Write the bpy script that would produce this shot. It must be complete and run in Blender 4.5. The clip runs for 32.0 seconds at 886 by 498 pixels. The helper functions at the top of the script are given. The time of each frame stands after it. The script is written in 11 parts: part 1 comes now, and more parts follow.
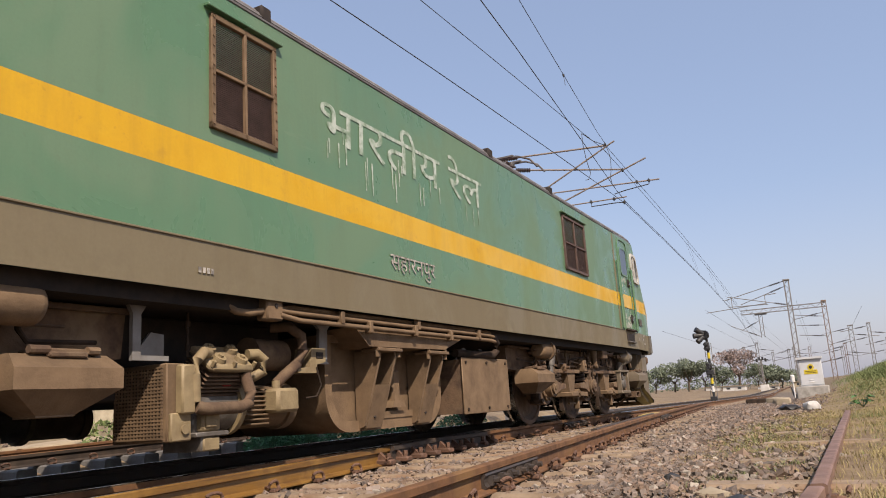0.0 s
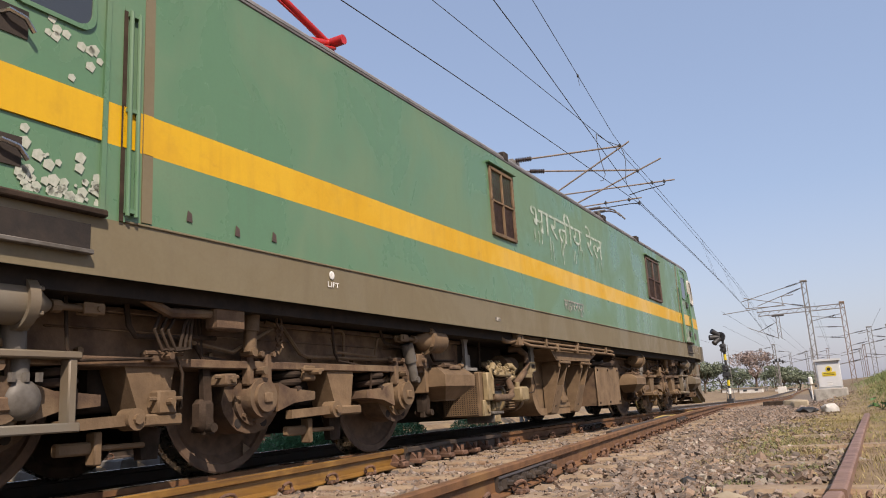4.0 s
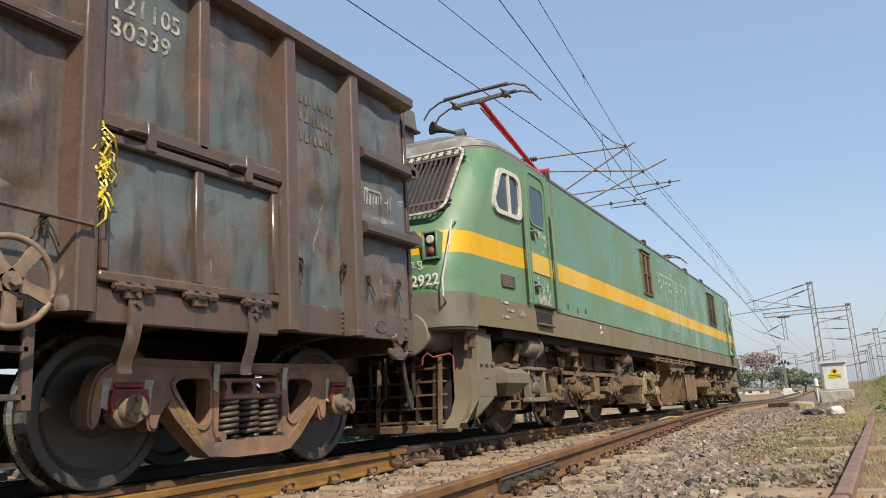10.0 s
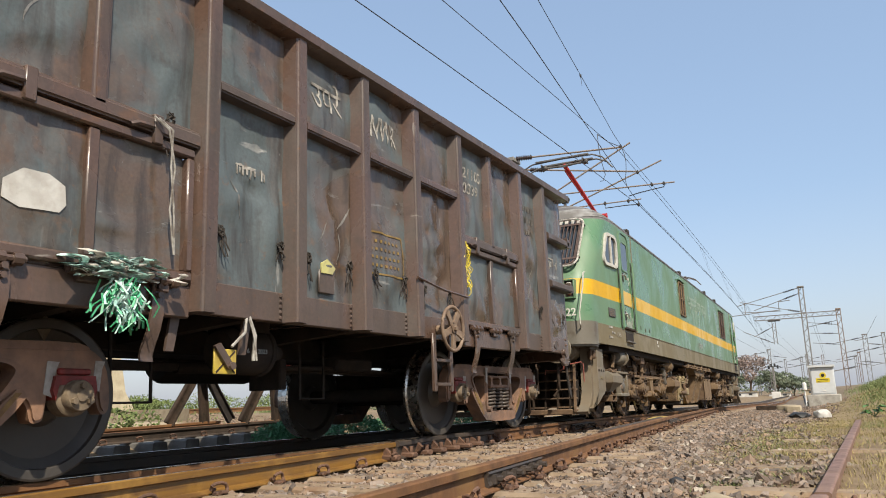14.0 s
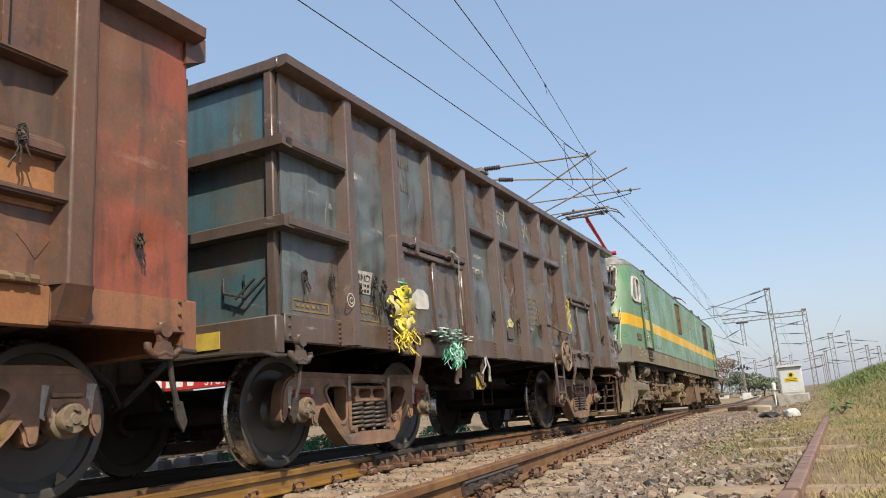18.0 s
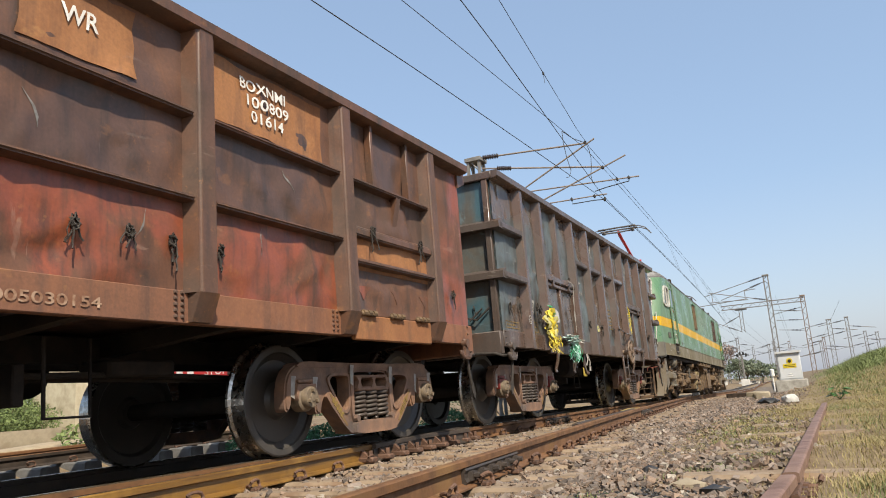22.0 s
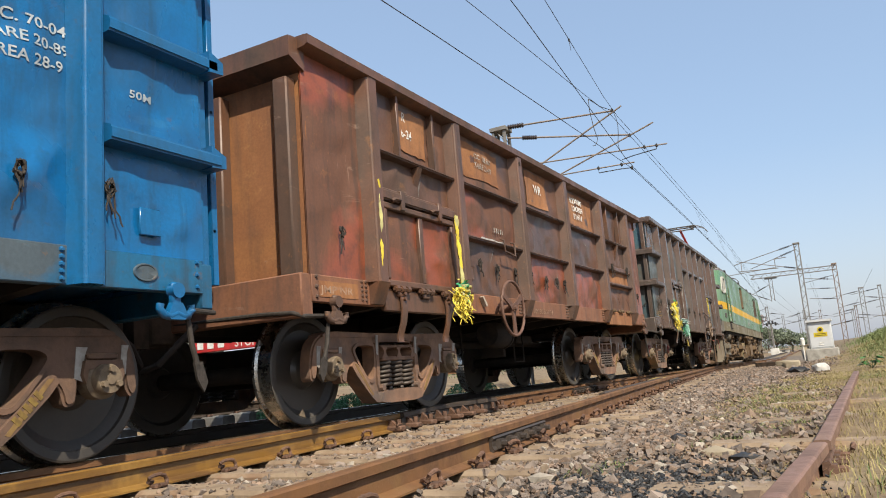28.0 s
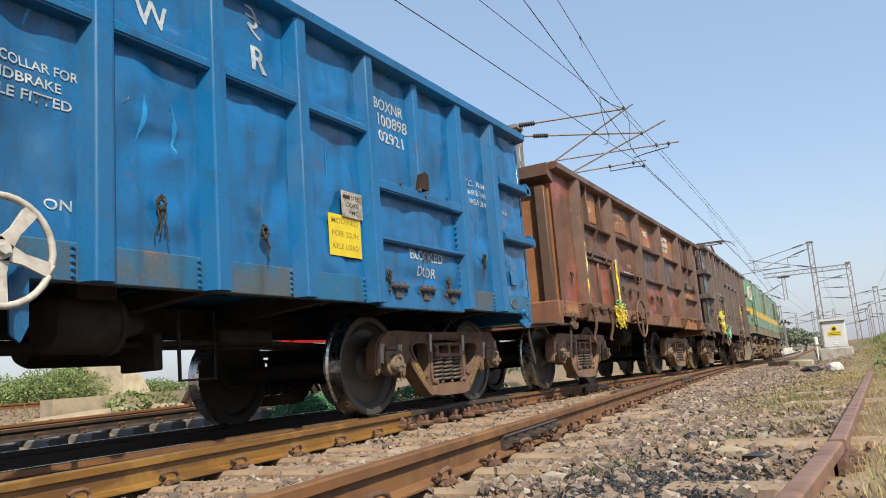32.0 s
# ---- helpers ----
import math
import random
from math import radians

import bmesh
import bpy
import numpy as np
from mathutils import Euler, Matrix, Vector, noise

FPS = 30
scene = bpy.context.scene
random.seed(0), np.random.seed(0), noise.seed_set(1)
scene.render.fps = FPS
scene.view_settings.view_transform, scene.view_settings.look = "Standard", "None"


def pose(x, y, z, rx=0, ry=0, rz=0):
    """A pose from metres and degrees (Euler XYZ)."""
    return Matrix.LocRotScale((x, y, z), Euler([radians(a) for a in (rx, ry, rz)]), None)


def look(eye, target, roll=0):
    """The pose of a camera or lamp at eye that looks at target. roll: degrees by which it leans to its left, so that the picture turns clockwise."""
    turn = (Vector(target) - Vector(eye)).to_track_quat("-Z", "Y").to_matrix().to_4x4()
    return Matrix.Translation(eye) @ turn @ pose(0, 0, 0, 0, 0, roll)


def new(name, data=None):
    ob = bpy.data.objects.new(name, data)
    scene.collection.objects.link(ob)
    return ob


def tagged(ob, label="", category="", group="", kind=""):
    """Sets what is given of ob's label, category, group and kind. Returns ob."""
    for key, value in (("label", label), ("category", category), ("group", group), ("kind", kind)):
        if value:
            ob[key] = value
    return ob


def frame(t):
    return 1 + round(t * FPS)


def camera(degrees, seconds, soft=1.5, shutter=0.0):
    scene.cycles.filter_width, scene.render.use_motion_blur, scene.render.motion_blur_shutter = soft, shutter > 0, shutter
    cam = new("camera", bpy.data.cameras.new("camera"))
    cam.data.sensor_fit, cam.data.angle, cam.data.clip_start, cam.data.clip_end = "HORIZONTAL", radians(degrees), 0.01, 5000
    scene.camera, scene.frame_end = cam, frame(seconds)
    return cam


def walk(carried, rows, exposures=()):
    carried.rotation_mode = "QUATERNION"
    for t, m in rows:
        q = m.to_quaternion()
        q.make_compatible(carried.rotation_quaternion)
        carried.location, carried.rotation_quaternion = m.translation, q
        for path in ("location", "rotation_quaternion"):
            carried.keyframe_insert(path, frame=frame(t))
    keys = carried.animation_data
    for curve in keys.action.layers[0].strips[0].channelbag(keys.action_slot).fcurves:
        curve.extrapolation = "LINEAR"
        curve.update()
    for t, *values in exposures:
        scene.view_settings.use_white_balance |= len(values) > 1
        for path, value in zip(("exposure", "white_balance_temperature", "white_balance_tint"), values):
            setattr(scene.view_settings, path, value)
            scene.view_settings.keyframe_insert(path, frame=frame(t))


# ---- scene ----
# ======== camera: a hand-held phone beside the track ========
cam = camera(60.6, 32.0, soft=1.0)
CAM = [
    (0.0, 4.963, -0.006, 0.358, 28.07, 11.55, 3.68),
    (0.5, 4.963, -0.004, 0.359, 28.21, 11.71, 3.76),
    (1.0, 4.962, -0.001, 0.360, 28.27, 11.72, 3.72),
    (1.5, 4.962, 0.001, 0.360, 28.45, 11.82, 3.72),
    (2.0, 4.962, 0.003, 0.361, 28.66, 11.78, 3.66),
    (2.5, 4.961, 0.006, 0.362, 28.73, 11.69, 3.64),
    (4.5, 4.960, 0.015, 0.365, 29.28, 11.72, 3.43),
    (5.0, 4.960, 0.018, 0.366, 29.38, 11.70, 3.31),
    (5.5, 4.959, 0.020, 0.366, 29.40, 11.58, 3.30),
    (6.0, 4.959, 0.022, 0.367, 29.42, 11.63, 3.33),
    (6.5, 4.959, 0.025, 0.368, 29.40, 11.65, 3.28),
    (7.0, 4.958, 0.027, 0.369, 29.49, 11.68, 3.37),
    (7.5, 4.958, 0.029, 0.370, 29.48, 11.63, 3.30),
    (8.0, 4.957, 0.032, 0.370, 29.48, 11.59, 3.24),
    (8.5, 4.957, 0.034, 0.371, 29.43, 11.55, 3.29),
    (9.0, 4.957, 0.036, 0.372, 29.35, 11.60, 3.09),
    (9.5, 4.959, 0.033, 0.370, 29.45, 11.64, 3.19),
    (10.0, 4.962, 0.029, 0.368, 29.47, 11.72, 3.22),
    (10.5, 4.964, 0.026, 0.366, 29.48, 11.70, 3.30),
    (11.0, 4.967, 0.022, 0.365, 29.57, 11.70, 3.27),
    (11.5, 4.969, 0.019, 0.363, 29.20, 11.83, 2.93),
    (12.0, 4.972, 0.015, 0.361, 29.23, 12.31, 2.23),
    (12.5, 4.974, 0.012, 0.359, 29.35, 12.31, 1.64),
    (13.0, 4.977, 0.008, 0.358, 29.31, 11.64, 1.71),
    (13.5, 4.979, 0.005, 0.356, 29.00, 11.31, 1.62),
    (15.5, 4.990, -0.009, 0.349, 27.95, 11.96, 3.92),
    (16.0, 4.992, -0.013, 0.347, 28.10, 11.92, 4.03),
    (16.5, 4.992, -0.013, 0.347, 27.80, 11.91, 4.14),
    (17.0, 4.992, -0.013, 0.346, 26.47, 12.01, 3.72),
    (17.5, 4.992, -0.013, 0.346, 26.57, 12.33, 3.55),
    (18.0, 4.992, -0.013, 0.345, 26.90, 12.19, 3.99),
    (18.5, 4.992, -0.013, 0.345, 27.01, 12.18, 4.11),
    (19.0, 4.993, -0.013, 0.344, 26.93, 11.92, 4.06),
    (19.5, 4.993, -0.013, 0.344, 26.85, 11.97, 4.34),
    (20.0, 4.993, -0.013, 0.343, 26.73, 11.61, 4.62),
    (20.5, 4.993, -0.013, 0.343, 26.81, 11.70, 4.61),
    (21.0, 4.993, -0.013, 0.342, 26.87, 11.59, 4.61),
    (21.5, 4.993, -0.013, 0.342, 26.86, 11.51, 4.67),
    (22.0, 4.993, -0.013, 0.341, 26.89, 11.37, 4.42),
    (22.5, 4.993, -0.013, 0.341, 26.99, 11.30, 4.45),
    (23.0, 4.993, -0.013, 0.341, 27.11, 10.96, 4.30),
    (23.5, 4.993, -0.013, 0.340, 27.38, 10.60, 4.40),
    (24.0, 4.993, -0.013, 0.340, 27.57, 10.46, 4.37),
    (24.5, 4.992, -0.012, 0.339, 27.76, 10.05, 4.28),
    (25.0, 4.991, -0.011, 0.339, 27.89, 10.04, 4.26),
    (25.5, 4.991, -0.010, 0.338, 28.01, 10.05, 4.38),
    (27.5, 4.987, -0.006, 0.336, 28.93, 9.36, 4.41),
    (28.0, 4.986, -0.005, 0.335, 28.90, 9.34, 4.58),
    (28.5, 4.985, -0.003, 0.335, 29.23, 9.48, 4.31),
    (29.0, 4.984, -0.002, 0.334, 29.45, 9.34, 4.23),
    (29.5, 4.983, -0.001, 0.334, 29.50, 9.34, 4.19),
    (30.0, 4.982, -0.000, 0.333, 29.52, 9.35, 4.18),
    (30.5, 4.981, 0.001, 0.333, 29.40, 9.40, 4.07),
    (31.0, 4.980, 0.002, 0.332, 29.44, 9.28, 4.23),
    (31.5, 4.979, 0.003, 0.332, 29.64, 9.17, 4.22),
    (32.0, 4.978, 0.004, 0.331, 29.71, 9.31, 4.45),
]
walk(cam, [(t, pose(x, y, z, 90 + pitch, roll, yaw)) for t, x, y, z, yaw, pitch, roll in CAM],
     [(0.0, 0.43, 6850, 19), (5.0, 0.43, 6850, 18), (6.5, 0.46, 6780, 15), (8.0, 0.50, 6700, 10), (10.5, 0.55, 6650, 9), (14.0, 0.59, 6650, 9), (26.0, 0.61, 6650, 9), (32.0, 0.65, 6650, 9)])

# ======== light: hazy late-morning sun from behind the right shoulder ========
SUN_EL, SUN_AZ = 46.0, 130.0   # azimuth clockwise from +y
world = bpy.data.worlds.new("world")
scene.world = world
world.use_nodes = True
_n = world.node_tree.nodes
_l = world.node_tree.links
_sky = _n.new("ShaderNodeTexSky")
_sky.sky_type = 'NISHITA'
_sky.sun_disc = False
_sky.sun_elevation = radians(SUN_EL)
_sky.sun_rotation = radians(SUN_AZ)
_sky.air_density = 1.05
_sky.dust_density = 2.0
_sky.ozone_density = 1.0
_haze = _n.new("ShaderNodeMix")          # thin bright haze over the whole sky
_haze.data_type = 'RGBA'
_dirn = _n.new("ShaderNodeTexCoord")
_dxyz = _n.new("ShaderNodeSeparateXYZ")
_rise = _n.new("ShaderNodeMapRange")      # haze thickens and turns lilac-grey towards the horizon
_rise.inputs[1].default_value = 0.0
_rise.inputs[2].default_value = 0.24
_rise.inputs[3].default_value = 0.56
_rise.inputs[4].default_value = 0.42
_tint = _n.new("ShaderNodeMix")
_tint.data_type = 'RGBA'
_tint.inputs[6].default_value = (3.05, 4.25, 6.2, 1)
_tint.inputs[7].default_value = (4.0, 4.3, 5.3, 1)
_low = _n.new("ShaderNodeMapRange")
_low.inputs[1].default_value = 0.0
_low.inputs[2].default_value = 0.24
_low.inputs[3].default_value = 1.0
_low.inputs[4].default_value = 0.0
_l.new(_dirn.outputs["Generated"], _dxyz.inputs[0])
_l.new(_dxyz.outputs[2], _rise.inputs[0])
_l.new(_dxyz.outputs[2], _low.inputs[0])
_l.new(_low.outputs[0], _tint.inputs[0])
_l.new(_rise.outputs[0], _haze.inputs[0])
_l.new(_tint.outputs[2], _haze.inputs[7])
_l.new(_sky.outputs[0], _haze.inputs[6])
_l.new(_haze.outputs[2], _n["Background"].inputs[0])
_n["Background"].inputs[1].default_value = 0.11
_sd = bpy.data.lights.new("sun", 'SUN')
_sd.energy = 5.0
_sd.angle = radians(0.55)
_sd.color = (1.0, 0.92, 0.78)
sun = new("sun", _sd)
_a, _e = radians(SUN_AZ), radians(SUN_EL)
_from = Vector((math.sin(_a) * math.cos(_e), math.cos(_a) * math.cos(_e), math.sin(_e))) * 60
sun.matrix_world = look(_from, (0, 0, 0))
scene.view_settings.exposure = 0.0


# ======== materials ========
def mat(name, c1, c2=None, rough=0.6, metal=0.0, scale=6.0, mixw=(0.4, 0.65), c3=None, s3=1.2, w3=(0.55, 0.7),
        bump=0.15, bscale=60.0, stretch=(1, 1, 1), rand=0.0, spec=0.5, emit=None, detail=6.0):
    """Procedural surface: two noise scales of colour, a third patchy tone, fine relief."""
    m = bpy.data.materials.new(name)
    m.use_nodes = True
    nt = m.node_tree
    N, L = nt.nodes, nt.links
    b = N["Principled BSDF"]
    b.inputs["Roughness"].default_value = rough
    b.inputs["Metallic"].default_value = metal
    b.inputs["Specular IOR Level"].default_value = spec
    tc = N.new("ShaderNodeTexCoord")
    mp = N.new("ShaderNodeMapping")
    mp.inputs["Scale"].default_value = stretch
    L.new(tc.outputs["Object"], mp.inputs[0])
    c2 = c2 or tuple(v * 0.75 for v in c1)

    def noise_ramp(sc, lo, hi, vec, det=detail):
        n = N.new("ShaderNodeTexNoise")
        n.inputs["Scale"].default_value = sc
        n.inputs["Detail"].default_value = det
        n.inputs["Roughness"].default_value = 0.6
        L.new(vec, n.inputs["Vector"])
        r = N.new("ShaderNodeMapRange")
        r.inputs[1].default_value, r.inputs[2].default_value = lo, hi
        L.new(n.outputs[0], r.inputs[0])
        return r.outputs[0]

    f1 = noise_ramp(scale, mixw[0], mixw[1], mp.outputs[0])
    mx = N.new("ShaderNodeMix")
    mx.data_type = 'RGBA'
    mx.inputs[6].default_value = (*c1, 1)
    mx.inputs[7].default_value = (*c2, 1)
    L.new(f1, mx.inputs[0])
    col = mx.outputs[2]
    if c3:
        f3 = noise_ramp(s3, w3[0], w3[1], tc.outputs["Object"])
        m3 = N.new("ShaderNodeMix")
        m3.data_type = 'RGBA'
        L.new(col, m3.inputs[6])
        m3.inputs[7].default_value = (*c3, 1)
        L.new(f3, m3.inputs[0])
        col = m3.outputs[2]
    if rand:
        oi = N.new("ShaderNodeObjectInfo")
        gi = N.new("ShaderNodeNewGeometry")
        ad = N.new("ShaderNodeMath")
        ad.operation = 'ADD'
        L.new(oi.outputs["Random"], ad.inputs[0])
        L.new(gi.outputs["Random Per Island"], ad.inputs[1])
        fr = N.new("ShaderNodeMath")
        fr.operation = 'FRACT'
        L.new(ad.outputs[0], fr.inputs[0])
        mr = N.new("ShaderNodeMapRange")
        mr.inputs[3].default_value, mr.inputs[4].default_value = 1 - rand, 1 + rand
        L.new(fr.outputs[0], mr.inputs[0])
        vm = N.new("ShaderNodeVectorMath")
        vm.operation = 'SCALE'
        L.new(col, vm.inputs[0])
        L.new(mr.outputs[0], vm.inputs["Scale"])
        col = vm.outputs[0]
    L.new(col, b.inputs["Base Color"])
    if bump:
        nb = N.new("ShaderNodeTexNoise")
        nb.inputs["Scale"].default_value = bscale
        nb.inputs["Detail"].default_value = 4.0
        L.new(tc.outputs["Object"], nb.inputs["Vector"])
        bp = N.new("ShaderNodeBump")
        bp.inputs["Strength"].default_value = bump
        bp.inputs["Distance"].default_value = 0.01
        L.new(nb.outputs[0], bp.inputs["Height"])
        L.new(bp.outputs[0], b.inputs["Normal"])
    # roughness breaks up with the same grain
    rr = N.new("ShaderNodeMapRange")
    rr.inputs[3].default_value, rr.inputs[4].default_value = max(0.03, rough - 0.08), min(1.0, rough + 0.1)
    L.new(f1, rr.inputs[0])
    L.new(rr.outputs[0], b.inputs["Roughness"])
    if emit:
        b.inputs["Emission Color"].default_value = (*emit, 1)
        b.inputs["Emission Strength"].default_value = 1.0
    return m


def weathered(name, paint, worn, grime, rust, pale, rough=0.5, patch=1.0, run=0.5, spot=0.5, scuff=0.5, dent=0.5, patchw=(0.42, 0.60), grain=0.20):
    """Old wagon paint: broad worn areas, grime runs, rust spots, pale scrapes, dents."""
    m = bpy.data.materials.new(name)
    m.use_nodes = True
    nt = m.node_tree
    N, L = nt.nodes, nt.links
    b = N["Principled BSDF"]
    tc = N.new("ShaderNodeTexCoord")

    def field(scale, lo, hi, stretch=(1, 1, 1), turn=(0, 0, 0), det=6.0, dist=0.0, rgh=0.6):
        mp = N.new("ShaderNodeMapping")
        mp.inputs["Scale"].default_value = stretch
        mp.inputs["Rotation"].default_value = turn
        L.new(tc.outputs["Object"], mp.inputs[0])
        n = N.new("ShaderNodeTexNoise")
        n.inputs["Scale"].default_value = scale
        n.inputs["Detail"].default_value = det
        n.inputs["Roughness"].default_value = rgh
        n.inputs["Distortion"].default_value = dist
        L.new(mp.outputs[0], n.inputs["Vector"])
        r = N.new("ShaderNodeMapRange")
        r.inputs[1].default_value, r.inputs[2].default_value = lo, hi
        L.new(n.outputs[0], r.inputs[0])
        return r.outputs[0]

    def times(a, k):
        q = N.new("ShaderNodeMath")
        q.operation = 'MULTIPLY'
        L.new(a, q.inputs[0])
        if isinstance(k, float):
            q.inputs[1].default_value = k
        else:
            L.new(k, q.inputs[1])
        return q.outputs[0]

    def over(col, c, f):
        mx = N.new("ShaderNodeMix")
        mx.data_type = 'RGBA'
        if isinstance(col, tuple):
            mx.inputs[6].default_value = (*col, 1)
        else:
            L.new(col, mx.inputs[6])
        mx.inputs[7].default_value = (*c, 1)
        L.new(f, mx.inputs[0])
        return mx.outputs[2]

    big = field(1.15, patchw[0], patchw[1], (1, 1, 0.8), dist=0.6)
    col = over(paint, worn, times(big, patch))
    col = over(col, grime, times(field(2.0, 0.50, 0.68, (4.5, 4.5, 0.45)), run))
    col = over(col, grime, times(field(5.5, 0.56, 0.70), 0.75 * run))
    col = over(col, rust, times(times(field(20.0, 0.60, 0.68), field(2.3, 0.48, 0.60)), spot))
    col = over(col, rust, times(field(4.2, 0.63, 0.70, (1, 1, 1.4)), 0.8 * spot))
    sc = times(field(2.4, 0.655, 0.69, (1, 0.55, 3.4), (0.55, 0, 0), 5.0, 0.5), field(1.6, 0.45, 0.6))
    col = over(col, pale, times(sc, scuff))
    sc2 = times(field(3.0, 0.66, 0.69, (1, 3.6, 0.5), (0.2, 0, 0), 5.0, 0.5), field(1.3, 0.5, 0.62))
    col = over(col, pale, times(sc2, 0.8 * scuff))
    fine = N.new("ShaderNodeVectorMath")
    fine.operation = 'SCALE'
    L.new(col, fine.inputs[0])
    mr = field(45.0, 0.3, 0.7)
    k2 = N.new("ShaderNodeMapRange")
    k2.inputs[3].default_value, k2.inputs[4].default_value = 1 - grain, 1 + grain
    L.new(mr, k2.inputs[0])
    L.new(k2.outputs[0], fine.inputs["Scale"])
    L.new(fine.outputs[0], b.inputs["Base Color"])
    rr = N.new("ShaderNodeMapRange")
    rr.inputs[3].default_value, rr.inputs[4].default_value = max(0.1, rough - 0.12), min(1.0, rough + 0.2)
    L.new(big, rr.inputs[0])
    L.new(rr.outputs[0], b.inputs["Roughness"])
    b1 = N.new("ShaderNodeBump")
    b1.inputs["Strength"].default_value = dent
    b1.inputs["Distance"].default_value = 0.05
    L.new(field(2.3, 0.2, 0.8, det=1.2, dist=0.2), b1.inputs["Height"])
    b2 = N.new("ShaderNodeBump")
    b2.inputs["Strength"].default_value = 0.9 * grain
    b2.inputs["Distance"].default_value = 0.006
    L.new(field(38.0, 0.2, 0.8), b2.inputs["Height"])
    L.new(b1.outputs[0], b2.inputs["Normal"])
    L.new(b2.outputs[0], b.inputs["Normal"])
    return m


def glass(name, tint=(0.03, 0.035, 0.04)):
    m = bpy.data.materials.new(name)
    m.use_nodes = True
    b = m.node_tree.nodes["Principled BSDF"]
    b.inputs["Base Color"].default_value = (*tint, 1)
    b.inputs["Roughness"].default_value = 0.06
    b.inputs["Specular IOR Level"].default_value = 0.8
    return m


VSTREAK = (1.6, 1.6, 0.6)
M_GREEN = weathered("green_loco_paint", (0.076, 0.157, 0.084), (0.100, 0.166, 0.097), (0.070, 0.110, 0.062), (0.080, 0.068, 0.040), (0.192, 0.240, 0.160), 0.36, 0.9, 0.16, 0.12, 0.12, 0.03, grain=0.03)
M_YELLOW = weathered("yellow_stripe_paint", (0.500, 0.290, 0.001), (0.455, 0.250, 0.002), (0.330, 0.185, 0.008), (0.240, 0.120, 0.024), (0.496, 0.352, 0.040), 0.42, 0.8, 0.35, 0.3, 0.1, 0.03, grain=0.03)
M_SKIRT = weathered("dusty_skirt_paint", (0.138, 0.112, 0.064), (0.122, 0.098, 0.056), (0.102, 0.080, 0.048), (0.104, 0.064, 0.036), (0.176, 0.152, 0.104), 0.6, 0.8, 0.3, 0.1, 0.15, 0.05, grain=0.05)
M_BUMPER = mat("grey_bumper_paint", (0.118, 0.109, 0.090), (0.096, 0.083, 0.064), 0.5, scale=2, bump=0.05, c3=(0.077, 0.061, 0.045), s3=3.4, w3=(0.55, 0.62))
M_ROOF = mat("grimy_roof_grey", (0.102, 0.096, 0.093), (0.058, 0.051, 0.048), 0.65, scale=4, bump=0.1)
M_ROOFCAP = mat("silver_roof_paint", (0.230, 0.222, 0.208), (0.109, 0.099, 0.088), 0.55, scale=3, mixw=(0.38, 0.62), bump=0.05)
M_HINGEB = mat("rusty_blue_hinge", (0.022, 0.050, 0.083), (0.075, 0.046, 0.032), 0.7, scale=14, mixw=(0.4, 0.6), bump=0.2)
M_DUST = mat("brown_brake_dust", (0.112, 0.067, 0.036), (0.058, 0.034, 0.021), 0.88, scale=6, mixw=(0.38, 0.64), c3=(0.134, 0.090, 0.051), s3=3.5, w3=(0.52, 0.66), bump=0.35, bscale=45, rand=0.18)
M_DUST2 = mat("dark_brake_dust", (0.040, 0.026, 0.018), (0.019, 0.014, 0.010), 0.88, scale=7, bump=0.35, bscale=45, rand=0.22, spec=0.2)
M_TAN = mat("tan_dusty_metal", (0.150, 0.096, 0.051), (0.093, 0.058, 0.030), 0.8, scale=5, mixw=(0.36, 0.66), bump=0.25, rand=0.15)
M_GREYM = mat("dusty_grey_metal", (0.096, 0.086, 0.074), (0.054, 0.045, 0.035), 0.6, scale=8, bump=0.15)
M_BLACK = mat("underframe_black", (0.024, 0.021, 0.020), (0.042, 0.034, 0.029), 0.85, scale=6, bump=0.2, spec=0.12)
M_WHEEL = mat("oily_wheel_steel", (0.040, 0.036, 0.034), (0.058, 0.050, 0.042), 0.42, scale=4, mixw=(0.36, 0.66), bump=0.06)
M_WHEELR = mat("rusty_wheel_disc", (0.104, 0.064, 0.040), (0.064, 0.042, 0.029), 0.75, scale=9, bump=0.15)
M_RIM = mat("polished_tread", (0.55, 0.52, 0.48), (0.35, 0.33, 0.30), 0.28, metal=1.0, scale=20, bump=0.02)
M_GLASS = glass("cab_glass")
M_WFRAME = mat("worn_white_frame", (0.397, 0.384, 0.346), (0.269, 0.243, 0.205), 0.55, scale=18, mixw=(0.5, 0.75), bump=0.1)
M_GRILLE = mat("brown_grille", (0.084, 0.050, 0.038), (0.060, 0.037, 0.030), 0.7, scale=12, bump=0.1)
M_RUSTG = mat("rusty_window_grille", (0.070, 0.042, 0.032), (0.045, 0.029, 0.026), 0.75, scale=12, bump=0.15)
M_RED = mat("red_enamel", (0.397, 0.016, 0.013), (0.288, 0.013, 0.013), 0.4, scale=8, bump=0.03)
M_REDPIPE = mat("faded_red_pipe", (0.192, 0.048, 0.032), (0.122, 0.035, 0.026), 0.6, scale=14, bump=0.1)
M_DRED = mat("dark_red_adapter_paint", (0.192, 0.019, 0.015), (0.102, 0.019, 0.015), 0.6, scale=14, bump=0.15)
M_WHITE = mat("white_lettering", (0.592, 0.584, 0.552), (0.464, 0.448, 0.416), 0.7, scale=14, bump=0.05)
M_CREAM = mat("faded_cream_lettering", (0.352, 0.328, 0.288), (0.128, 0.116, 0.104), 0.75, scale=16, mixw=(0.42, 0.60), bump=0.05)
